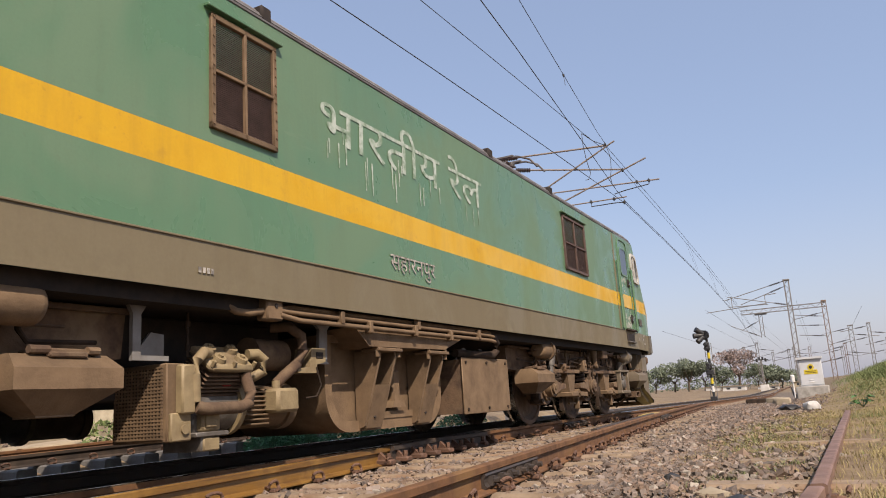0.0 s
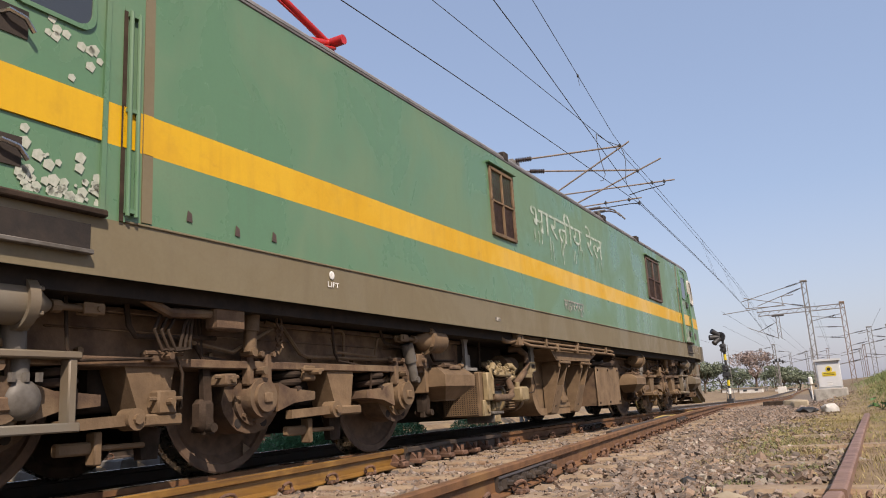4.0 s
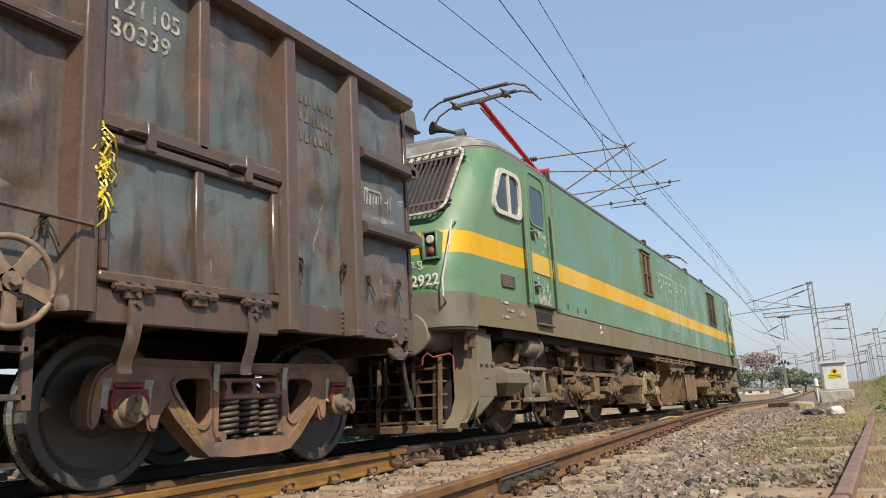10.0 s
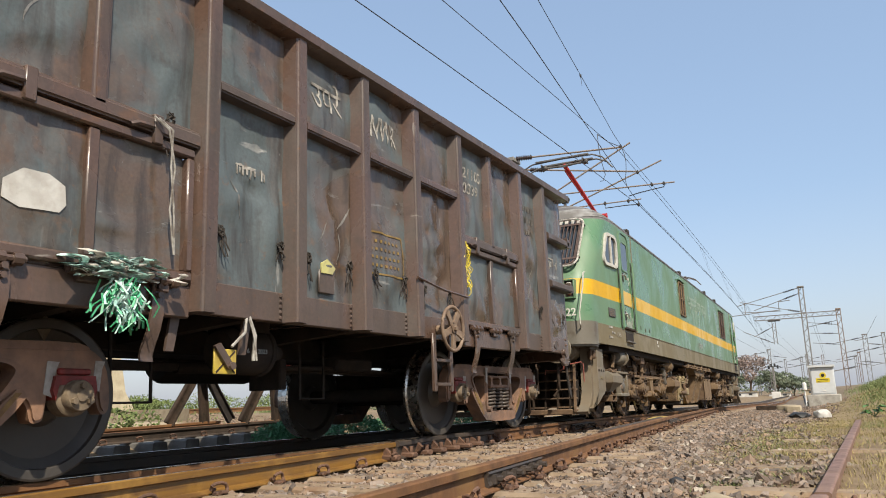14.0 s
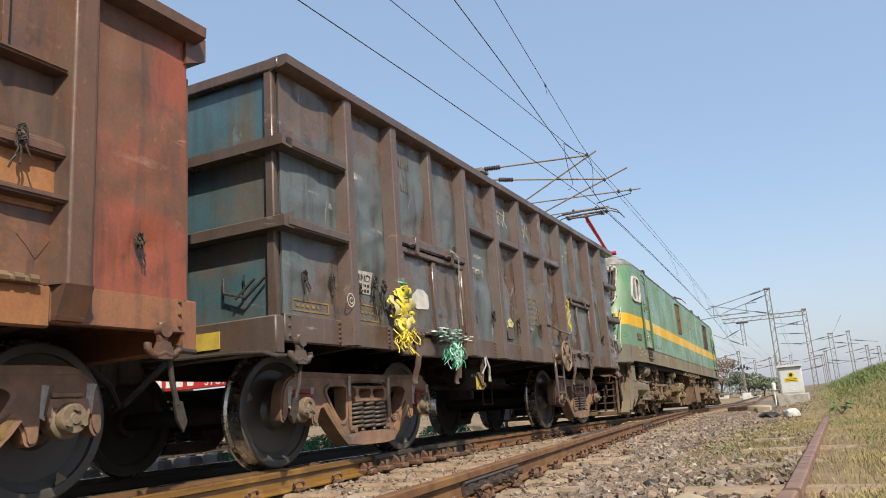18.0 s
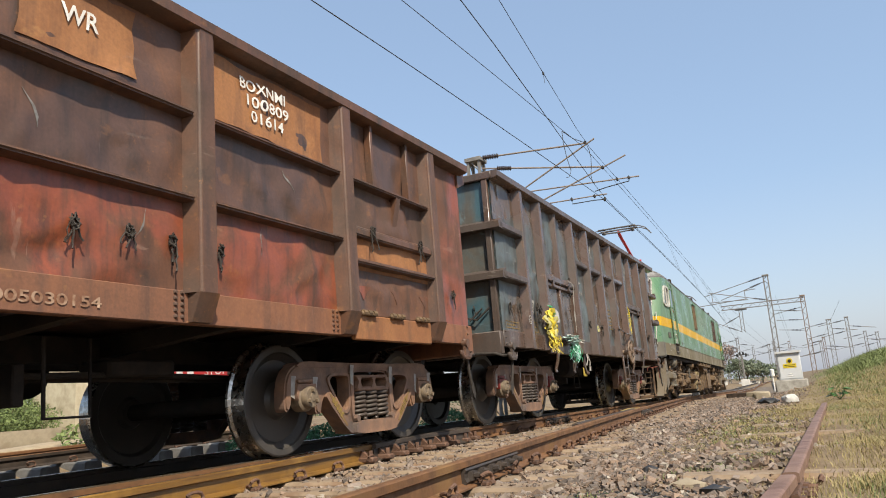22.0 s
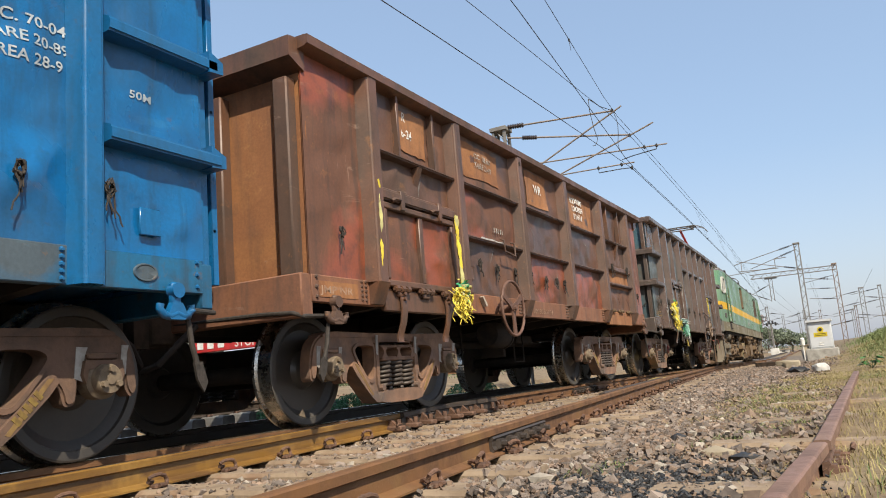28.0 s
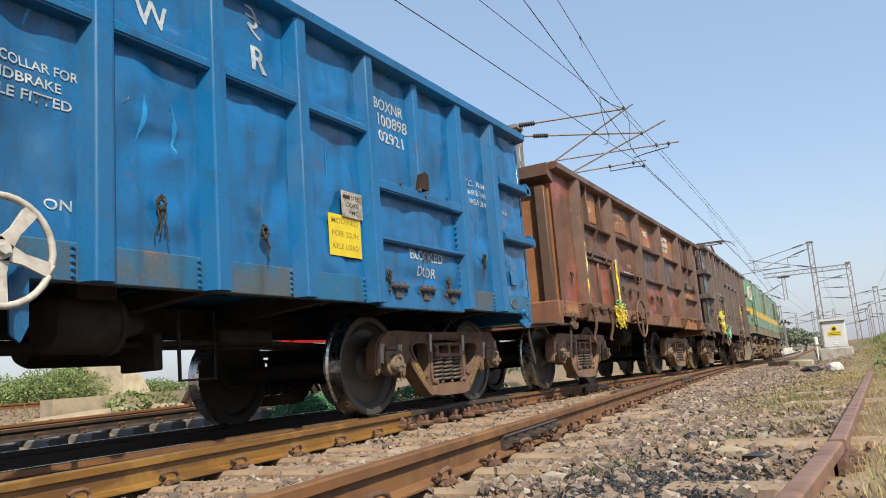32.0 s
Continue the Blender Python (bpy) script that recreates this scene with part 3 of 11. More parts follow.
def paint_text(name, s, x, y, z, size, material, parent, face="side", squeeze=1.0, lean=0.0, width=0.0, label=""):
    """Words on the near side (readable from +x: they run towards +y) or on an end that faces -y (they run towards +x)."""
    me = text_mesh(s, size)
    cs = np.empty(len(me.vertices) * 3, dtype=np.float32)
    me.vertices.foreach_get("co", cs)
    cs = cs.reshape(-1, 3)
    if not len(cs):
        return None
    if width:
        squeeze = width / max(1e-6, cs[:, 0].max() - cs[:, 0].min())
    u, v = cs[:, 0] * squeeze + cs[:, 1] * lean, cs[:, 1].copy()
    out = np.zeros_like(cs)
    if face == "side":
        out[:, 0], out[:, 1], out[:, 2] = x, y + u, z + v
    else:
        out[:, 0], out[:, 1], out[:, 2] = x + u, y, z + v
    me.vertices.foreach_set("co", out.ravel())
    me.materials.clear()
    return part(name, me, material, parent, label)


def sstep(a, b, v):
    t = min(1.0, max(0.0, (v - a) / (b - a)))
    return t * t * (3 - 2 * t)


# ======== the line of the track ========
def bend(y):
    """The track leans to the left beyond the turnout."""
    if y < 10:
        return 0.0
    if y < 26:
        return -0.047 * (y - 10) ** 2 / 32
    return -0.376 - 0.047 * (y - 26)


def drop(y):
    """And falls gently."""
    y = min(y, 75.0)
    if y < 8:
        return 0.0
    if y < 18:
        return -0.0105 * (y - 8) ** 2 / 20
    return -0.0525 - 0.0105 * (y - 18)


def branch(y):
    """Centre of the right rail of the diverging track, from the centre line of the main track."""
    k = min(1.0, max(0.0, 1 - (y - 1.8) / 27.0))
    if y < 1.8:
        return 0.873 + 2.38 - 0.11 * (y - 1.8)
    return 0.873 + 2.38 * k ** 1.25


def siding(y):
    """Rail height of the dead-end siding on the far side."""
    return 0.073 + 0.0146 * (min(max(y, 0), 14) - 5.4)


# ======== ground ========
def ground_z(x, y):
    xx = x - bend(y)
    h = drop(y)
    if -2.6 < xx < 4.4:
        p = -0.212 + 0.03 * sstep(3.3, 4.3, xx)
    elif xx <= -2.6:
        p = -0.212 - 0.09 * sstep(-2.6, -3.2, xx) + (siding(y) - 0.20 + 0.302) * sstep(-3.66, -4.3, xx) if xx > -7 else siding(y) - 0.20
        if xx < -7:
            p += 0.28 * sstep(-7, -14, xx)
    else:
        p = -0.182 + 0.03 * sstep(4.4, 5.2, xx)
    if y > 12:
        p += 1.4 * sstep(3.4, 9.5, xx) * sstep(12, 36, y) + 0.10 * sstep(3.2, 4.0, xx) * sstep(20, 27, y)
        p += 0.8 * sstep(9, 30, xx) * sstep(25, 80, y)
    bump = 0.03 * noise.noise(Vector((x * 0.9, y * 0.9, 0))) + 0.015 * noise.noise(Vector((x * 3.1, y * 3.1, 4)))
    far = 1 + 4 * sstep(40, 200, math.hypot(x, y))
    return h + p + bump * far * (0.4 if -2.6 < xx < 4.2 else 1.4)


def build_ground():
    xs = sorted(set([round(v, 3) for v in np.arange(-13, 12.01, 0.25)] + [-900, -500, -300, -180, -110, -70, -50, -38, -30, -24, -20, -17, -15, 14, 17, 21, 26, 34, 45, 60, 90, 150, 260, 450, 900]))
    ys = sorted(set([round(v, 3) for v in np.arange(-6, 30, 0.25)] + [round(v, 2) for v in np.arange(30, 90, 1.5)] + [-700, -300, -120, -50, -25, -14, -9, 95, 105, 120, 140, 170, 210, 270, 350, 500, 800, 1400]))
    vs = [(x, y, ground_z(x, y)) for y in ys for x in xs]
    nx = len(xs)
    fs, mi = [], []
    for j in range(len(ys) - 1):
        for i in range(nx - 1):
            fs.append((j * nx + i, j * nx + i + 1, (j + 1) * nx + i + 1, (j + 1) * nx + i))
            cx = (xs[i] + xs[i + 1]) / 2 - bend((ys[j] + ys[j + 1]) / 2)
            edge = 3.6 + 0.5 * noise.noise(Vector((0, ys[j] * 0.6, 3)))
            mi.append(1 if (-3.1 < cx < edge and ys[j] < 90) else 0)
    ob = raw("ground", vs, fs, [M_SOIL, M_BED])
    ob.data.polygons.foreach_set("material_index", mi)
    ob.data.polygons.foreach_set("use_smooth", [True] * len(fs))
    return tagged(ob, "brown trackside soil with a stone ballast bed", "ground", kind="structure")


ground = build_ground()

# ======== track ========
RAILS = [(-0.068, -0.156), (0.068, -0.156), (0.068, -0.147), (0.012, -0.128), (0.009, -0.05), (0.0335, -0.04), (0.0335, -0.006), (0.026, 0.0), (0.020, 0.0012), (0.007, 0.0012),
         (-0.026, 0.0), (-0.0335, -0.006), (-0.0335, -0.04), (-0.009, -0.05), (-0.012, -0.128), (-0.068, -0.147)]


def rail(name, pts, mats, parent, label=""):
    """Rolled flat-bottom section swept along pts (top of the rail)."""
    verts, faces, mi = [], [], []
    n = len(RAILS)
    for i, p in enumerate(pts):
        a, b = pts[max(i - 1, 0)], pts[min(i + 1, len(pts) - 1)]
        d = Vector((b[0] - a[0], b[1] - a[1], 0)).normalized()
        s = Vector((d.y, -d.x, 0))
        for u, w in RAILS:
            verts.append((p[0] + s.x * u, p[1] + s.y * u, p[2] + w))
    for i in range(len(pts) - 1):
        for k in range(n):
            faces.append((i * n + k, i * n + (k + 1) % n, (i + 1) * n + (k + 1) % n, (i + 1) * n + k))
            mi.append({8: 1, 9: 2, 10: 3}.get(k, 0) if len(mats) > 2 else (1 if k in (6, 7, 8, 9, 10) else 0))
    faces.append(tuple(range(n))[::-1])
    faces.append(tuple(range((len(pts) - 1) * n, len(pts) * n)))
    mi += [0, 0]
    ob = raw(name, verts, faces, mats, parent, label=label)
    ob.data.polygons.foreach_set("material_index", mi)
    return ob


YS = [-16 + 0.75 * i for i in range(62)] + [31 + 2.5 * i for i in range(60)]
main_track = thing("main_track", "main railway track on concrete sleepers in stone ballast", "railway track", kind="structure")
rail("rail", [(-0.873 + bend(y), y, drop(y)) for y in YS], [M_RAILD, M_RAILTOP], main_track, "dark greasy rail with a bright worn head")
rail("rail", [(0.873 + bend(y), y, drop(y)) for y in YS], [M_RAIL, M_RAILTOP], main_track)
branch_track = thing("branch_track", "rusty diverging turnout track that joins the main line", "railway track", kind="structure")
rail("rail", [(branch(y) + bend(y), y, drop(y)) for y in YS if y < 28.4], [M_RAIL, M_RAIL], branch_track, "orange-brown rusty rail")
# dark strip on this rail's head top paints the shaded gap behind it
rail("rail", [(branch(y) - 1.746 + bend(y), y, drop(y)) for y in YS if y < 6.9], [M_RAILY, M_RIM, M_RAILD, M_RAIL], branch_track, "ochre-dusted rail with a bright gauge edge")
rail("rail", [(branch(y) - 1.746 + bend(y), y, drop(y)) for y in YS if 7.6 < y < 28.4], [M_RAILD, M_RAILD], branch_track)
# wing rails and check bar at the crossing nose
for (xa, ya), (xb, yb) in [((1.07, 6.2), (0.66, 8.9)), ((0.73, 6.6), (1.02, 8.4))]:
    rail("wing_rail", [(xa + (xb - xa) * k / 4, ya + (yb - ya) * k / 4, 0.004) for k in range(5)], [M_RAILD, M_RAILD], branch_track, "short dark wing rail of the crossing")
rail("check_rail", [(branch(y) - 0.09 + bend(y), y, drop(y) + 0.004) for y in [7.9 + 0.6 * i for i in range(9)]], [M_RAILD, M_RAILD], branch_track, "dark check rail beside the running rail")


def sleeper_mesh(x0, x1, w=0.25):
    bm = bmn()
    prism(bm, [(-w / 2 - 0.02, -0.21), (w / 2 + 0.02, -0.21), (w / 2, -0.02), (w / 2 - 0.02, 0.0), (-w / 2 + 0.02, 0.0), (-w / 2, -0.02)], "x", x0, x1)
    me = bpy.data.meshes.new("sleeper")
    bm.to_mesh(me)
    bm.free()
    me.materials.append(M_SLEEPER)
    return me


rng = random.Random(4)
SLEEPER_Y = [-4.2 + 0.6 * i for i in range(105)]
_short = sleeper_mesh(-1.38, 1.38)
_cache = {}
for y in SLEEPER_Y:
    far_x = branch(y) + 0.46 if y < 24 else 1.38
    key = round(far_x * 4) / 4
    me = _cache.setdefault(key, sleeper_mesh(-1.38, key))
    part("sleeper", me, M_SLEEPER, main_track, at=pose(bend(y), y, drop(y) - 0.158 + rng.uniform(-0.006, 0.003), 0, rng.uniform(-0.2, 0.2), rng.uniform(-0.8, 0.8)))


def clip_mesh():
    """Sprung rail clip: a bent round bar on a cast shoulder."""
    bm = bmn()
    pts = [(-0.012, 0.012, 0.020), (0.012, -0.004, 0.026), (0.036, -0.030, 0.022), (0.050, -0.058, 0.030), (0.062, -0.062, 0.050), (0.068, -0.035, 0.062), (0.066, 0.005, 0.064), (0.060, 0.040, 0.054), (0.056, 0.056, 0.032), (0.066, 0.050, 0.012), (0.088, 0.028, 0.006), (0.094, -0.020, 0.008)]
    pipe(bm, pts, 0.0115, 8)
    box(bm, 0.030, 0.085, -0.040, 0.040, -0.012, 0.016, 0.008)
    me = bpy.data.meshes.new("rail_clip")
    bm.to_mesh(me)
    bm.free()
    me.materials.append(M_CLIP)
    return me


CLIP = clip_mesh()
for y in SLEEPER_Y:
    if not 0.9 < y < 26:
        continue
    bx = branch(y)
    spots = [(bx + 0.062, 0), (bx - 0.062, 180)]
    if y < 6.2:
        spots += [(bx - 1.746 + 0.062, 0)]
    if y > 8.6:
        spots += [(0.873 + 0.062, 0)]
    for x, turn in spots:
        part("rail_clip", CLIP, M_CLIP, branch_track if x > 1.0 else main_track, at=pose(x + bend(y), y, drop(y) - 0.148, 0, 0, turn + rng.uniform(-12, 12)))


def fishplate_mesh(n, pitch=0.135):
    bm = bmn()
    L = pitch * n
    prism(bm, [(0.008, -0.122), (0.034, -0.136), (0.044, -0.122), (0.03, -0.1), (0.03, -0.075), (0.042, -0.058), (0.036, -0.046), (0.01, -0.054)], "y", -L / 2, L / 2)
    for i in range(n):
        yb = -L / 2 + L * (i + 0.5) / n
        prism(bm, [(yb - 0.036, -0.118), (yb + 0.036, -0.118), (yb + 0.028, -0.066), (yb - 0.028, -0.066)], "x", 0.03, 0.06)
        rod(bm, (0.055, yb, -0.09), (0.095, yb, -0.09), 0.018, 6)
    me = bpy.data.meshes.new("fishplate")
    bm.normal_update()
    bm.to_mesh(me)
    bm.free()
    me.materials.append(M_CLIP)
    return me


FISH = fishplate_mesh(6, 0.19)
FISH.materials.clear()
FISH.materials.append(M_RAILD)
for x, y in [(branch(4.6), 4.6), (branch(7.2) - 1.746 + 0.03, 6.4), (0.9, 12.1), (branch(13.4), 13.4)]:
    sl = math.degrees(math.atan((branch(y + 0.5) - branch(y - 0.5)))) if x > 1.0 else 0
    part("fishplate", FISH, M_RAILD, branch_track, "bolted joint bar, dark and greasy", at=pose(x + bend(y), y, drop(y), 0, 0, -sl))
# cast chairs and bolts at the crossing
for i in range(9):
    y = 6.0 + i * 0.33
    bm = bmn()
    box(bm, -0.08, 0.10, -0.05, 0.05, -0.15, -0.10, 0.012)
    rod(bm, (0.05, 0.0, -0.11), (0.05, 0.0, -0.045), 0.022, 6)
    prism(bm, [(-0.07, -0.11), (0.05, -0.11), (-0.04, -0.03)], "y", -0.02, 0.02)
    part("rail_chair", bm, M_CLIP, branch_track, at=pose(1.12 - 0.02 * i, y, 0, 0, 0, rng.uniform(-9, 9)))

# ---- dead-end siding on the far side ----
siding_track = thing("siding_track", "dark dead-end siding on grey concrete sleepers", "railway track", kind="structure")
for x in (-4.2, -5.946):
    rail("rail", [(x, y, siding(y)) for y in [-8 + i for i in range(20)]], [M_RAILD if x > -5 else M_RAIL, M_RAIL], siding_track)
_gs = sleeper_mesh(-1.38, 1.38)
_gs.materials.clear()
_gs.materials.append(M_SLEEPG)
for i in range(29):
    y = -5 + 0.6 * i
    part("sleeper", _gs, M_SLEEPG, siding_track, at=pose(-5.073, y, siding(y) - 0.158, 0, 0, rng.uniform(-1, 1)))
    if 1 < y < 12:
        part("rail_clip", CLIP, M_CLIP, siding_track, at=pose(-4.2 + 0.062, y, siding(y) - 0.148))

# ---- disused rail beside the camera ----
old_rail = thing("disused_rail", "purple-brown rusty disused rail half sunk in weeds", "railway rail", kind="structure")
rail("rail", [(4.712 + 0.046 * (y - 2.3), y, -0.062) for y in [-6 + 0.5 * i for i in range(20)]], [M_RAILOLD, M_RAILOLD], old_rail)
rail("rail", [(4.775 + 0.009 * (y - 3.5), y, -0.06 - 0.001 * (y - 3.4)) for y in [3.56 + 0.5 * i for i in range(17)]], [M_RAILOLD, M_RAILOLD], old_rail)
part("fishplate", fishplate_mesh(4), M_RAILOLD, old_rail, at=pose(4.772, 3.53, -0.058))
for y in (3.0, 4.4, 5.8, 7.3, 8.6):
    part("sleeper", sleeper_mesh(-0.55, 0.55, 0.22), M_SLEEPER, old_rail, at=pose(4.75, y, -0.150, 0, rng.uniform(-1, 1), rng.uniform(-4, 4)))
for y in (2.7, 4.1):
    part("rail_clip", CLIP, M_RAILOLD, old_rail, at=pose(4.75 + 0.06, y, -0.206))


# ======== overhead line ========
def lattice_mast(name, x, y, h, w, material, label, lean=0.0, cat="mast"):
    m = thing(name, label, cat, group="overhead line masts", at=pose(x, y, ground_z(x, y), 0, lean, 0))
    for sx in (-1, 1):
        for sy in (-1, 1):
            bm = bmn()
            box(bm, sx * w / 2 - 0.036, sx * w / 2 + 0.036, sy * w / 2 - 0.036, sy * w / 2 + 0.036, 0, h)
            part("leg", bm, material, m)
    bm = bmn()
    n = int(h / 0.42)
    for i in range(n):
        z0, z1 = h * i / n, h * (i + 1) / n
        e = 1 if i % 2 else -1
        for f in (-1, 1):
            rod(bm, (-e * w / 2, f * w / 2, z0), (e * w / 2, f * w / 2, z1), 0.016, 4)
            rod(bm, (f * w / 2, -e * w / 2, z0), (f * w / 2, e * w / 2, z1), 0.016, 4)
    part("lacing", bm, material, m)
    bm = bmn()
    box(bm, -w / 2 - 0.08, w / 2 + 0.08, -w / 2 - 0.08, w / 2 + 0.08, h - 0.12, h, 0.01)
    part("cap", bm, material, m)
    return m


def insul_bar(parent, p, q, r, ins_at=0.12, ins_len=0.4, material=None):
    """A tube with a ribbed insulator near its foot."""
    p, q = Vector(p), Vector(q)
    bm = bmn()
    rod(bm, p, q, r, 8)
    t = part("tube", bm, material or M_TUBE, parent)
    L = (q - p).length
    bm = bmn()
    for i in range(7):
        a = p + (q - p) * (ins_at + ins_len * i / 7) / L
        b = p + (q - p) * (ins_at + ins_len * (i + 0.55) / 7) / L
        rod(bm, a, b, r * 3.0, 10, r * 1.6)
    part("insulator", bm, M_INSUL, t)


mast_near = lattice_mast("overhead_mast", -3.25, 19.5, 7.55, 0.34, M_GALV, "galvanised lattice mast carrying the wire brackets over the main track")


def bracket_near():
    b = mast_near
    gz = ground_z(-3.25, 19.5)

    def P(x, z, dy=0.0):
        return (x + 3.25, dy, z - gz)
    insul_bar(b, P(-3.1, 7.16), P(0.03, 6.91), 0.026, 0.1, 0.5)
    insul_bar(b, P(-3.1, 6.86, 0.06), P(0.42, 6.17, 0.06), 0.024, 0.5, 0.45)
    for p, q, r in [((-3.1, 5.42), (0.28, 6.99), 0.024), ((-1.95, 5.36), (1.05, 6.35), 0.022), ((-2.2, 5.91), (1.33, 5.71), 0.020), ((-1.9, 5.46), (0.44, 5.40), 0.018)]:
        bm = bmn()
        rod(bm, P(*p), P(*q), r, 8)
        part("tube", bm, M_TUBE, b)
    # bent steady arms hung under the registration tubes
    for p, q, h in (((0.13, 5.53), (1.06, 5.63), (1.06, 5.73)), ((0.39, 5.26), (-0.53, 5.30), (-0.53, 5.44))):
        bm = bmn()
        pipe(bm, [P(*p), P((p[0] * 2 + q[0]) / 3, (p[1] * 2 + q[1]) / 3 + 0.015), P(*q), P(*h)], 0.013, 6)
        part("steady_arm", bm, M_CABLE, b)
    for (x, z) in ((0.02, 6.93), (0.41, 6.14), (0.75, 5.74), (0.10, 5.40), (1.06, 5.72), (-0.53, 5.43), (0.36, 5.26)):
        bm = bmn()
        box(bm, x + 3.25 - 0.03, x + 3.25 + 0.03, -0.03, 0.03, z - gz - 0.035, z - gz + 0.035, 0.006)
        rod(bm, P(x, z - 0.06), P(x, z + 0.06), 0.012, 6)
        part("clamp", bm, M_CABLE, b)
    # slack jumpers looping from the carriers to the contact wires
    for pts in ([(0.0, 6.93, 0), (-0.12, 6.88, -0.7), (-0.21, 6.92, -1.33), (-0.16, 6.55, -1.5), (-0.03, 6.05, -1.8), (0.10, 5.62, -2.0), (0.06, 5.45, -2.1), (0.02, 5.42, -2.2)],
                [(0.03, 6.90, 0.05), (0.10, 6.70, 0.0), (0.20, 6.38, -0.3), (0.26, 6.05, -0.6), (0.32, 5.70, -1.0), (0.42, 5.44, -1.3), (0.48, 5.36, -1.35)]):
        bm = bmn()
        pipe(bm, [P(*q) for q in pts], 0.009, 6)
        part("jumper_cable", bm, M_CABLE, b)


bracket_near()


def wire(name, fx, fz, y0, y1, r, label, sag=0.0, step=6.0, base=0.0):
    bm = bmn()
    n = max(2, int((y1 - y0) / step))
    pts = []
    for i in range(n + 1):
        y = y0 + (y1 - y0) * i / n
        pts.append((fx(y), y, fz(y) + drop(y)))
    pipe(bm, pts, r, 6)
    return tagged(part(name, bm, M_CABLE), label, "overhead wire")


def sagged(z, s, span=(-30, 19.5, 70, 120, 175)):
    def f(y):
        for a, b in zip(span, span[1:]):
            if a <= y <= b:
                t = (y - a) / (b - a)
                return z - 4 * s * t * (1 - t)
        return z
    return f


# both tracks' contact wires meet at the mast and run on side by side; so do the carriers
MY = 19.5


def beyond(x0, a, b):
    return lambda y: x0 - a * (y - MY) - b * (y - MY) ** 2 if y < 90 else x0 - a * (90 - MY) - b * (90 - MY) ** 2 - (a + 2 * b * (90 - MY)) * (y - 90)


def drawn(x0, slope, after):
    return lambda y: x0 + slope * (y - MY) if y < MY else after(y)


def dipping(z0, z1, y0=10.0):
    return lambda y: z0 + (z1 - z0) * min(1.0, max(0.0, (y - y0) / (MY - y0)))


main_contact = drawn(0.35, 0.037, beyond(0.35, 0.033, 0.0004))
branch_contact = drawn(0.37, -0.092, beyond(0.39, 0.033, 0.0004))
main_carrier = drawn(-0.08, 0.031, beyond(-0.05, 0.035, 0.0003))
branch_carrier = drawn(0.02, -0.112, beyond(0.03, 0.035, 0.0003))
main_z, branch_z = dipping(5.42, 5.33), dipping(5.55, 5.33)
wire("contact_wire", main_contact, main_z, -30, 175, 0.0075, "contact wire over the main track", step=1.65)
wire("carrier_wire", main_carrier, sagged(6.91, 0.02), -30, 175, 0.007, "carrier wire above the main track", step=1.65)
wire("contact_wire", branch_contact, branch_z, -30, 110, 0.0075, "contact wire drawn across the turnout", step=1.65)
wire("carrier_wire", branch_carrier, sagged(6.98, 0.02), -30, 110, 0.007, "carrier wire above the turnout", step=1.65)
for y in (34, 42, 50, 58, 66):
    for xa, za, xb, zb in ((main_contact(y), 5.33, main_carrier(y), 6.94), (branch_contact(y), 5.33, branch_carrier(y), 6.96)):
        bm = bmn()
        rod(bm, (xa, y, za + drop(y)), (xb, y, zb + drop(y)), 0.003, 4)
        tagged(part("dropper_wire", bm, M_CABLE), "thin dropper between carrier and contact wire", "overhead wire")
bm = bmn()
box(bm, -0.015, 0.015, -0.03, 0.03, -0.03, 0.03, 0.005)
rod(bm, (0, 0, -0.02), (0.01, 0.02, -0.22), 0.005, 5)
tagged(part("wire_clip", bm, M_CABLE, at=(0.58, 14.5, 6.94)), "small clip hanging on the carrier wire", "wire clip")

# ---- far masts and portal ----
mast_a = lattice_mast("overhead_mast", 1.25, 70, 9.55, 0.36, M_GALV, "tall galvanised lattice mast with bracket arms and insulators")
_g = ground_z(1.25, 70)


def arm(par, gx, gy, gz0, p, q, r=0.035, ins=True):
    a, b = Vector((p[0] - gx, 0.1, p[1] - gz0)), Vector((q[0] - gx, 0.1, q[1] - gz0))
    if ins:
        insul_bar(par, a, b, r, 0.5, 0.9, M_GALV)
    else:
        bm = bmn()
        rod(bm, a, b, r, 6)
        part("tube", bm, M_GALV, par)


for p, q, i in [((1.2, 8.75), (-3.9, 7.6), True), ((1.2, 8.3), (-2.6, 7.1), True), ((1.4, 6.6), (-3.6, 7.9), True), ((-3.6, 7.0), (-0.4, 6.9), False), ((-3.3, 7.7), (-3.3, 6.9), False), ((-0.6, 7.7), (-0.6, 7.0), False), ((-0.6, 7.7), (0.3, 7.75), False), ((-5.5, 6.7), (-0.5, 7.0), False)]:
    arm(mast_a, 1.25, 70, _g, p, q, 0.032, i)
portal = thing("overhead_portal", "lattice portal beam on a rusting mast with a hanging drop arm", "mast", group="overhead line masts", at=(0, 86, 0))
bm = bmn()
for dz in (0.0, 0.42):
    for dy in (-0.2, 0.2):
        box(bm, -4.4, 3.7, dy - 0.03, dy + 0.03, 7.55 + dz - 0.03, 7.55 + dz + 0.03)
n = 18
for i in range(n):
    x0, x1 = -4.4 + 8.1 * i / n, -4.4 + 8.1 * (i + 1) / n
    for dy in (-0.2, 0.2):
        rod(bm, (x0, dy, 7.55 + (0.42 if i % 2 else 0)), (x1, dy, 7.55 + (0 if i % 2 else 0.42)), 0.013, 4)
part("beam", bm, M_GALV, portal, "lattice beam")
bm = bmn()
for sx in (-0.2, 0.2):
    for sy in (-0.2, 0.2):
        box(bm, 3.55 + sx - 0.035, 3.55 + sx + 0.035, sy - 0.035, sy + 0.035, -0.9, 8.2)
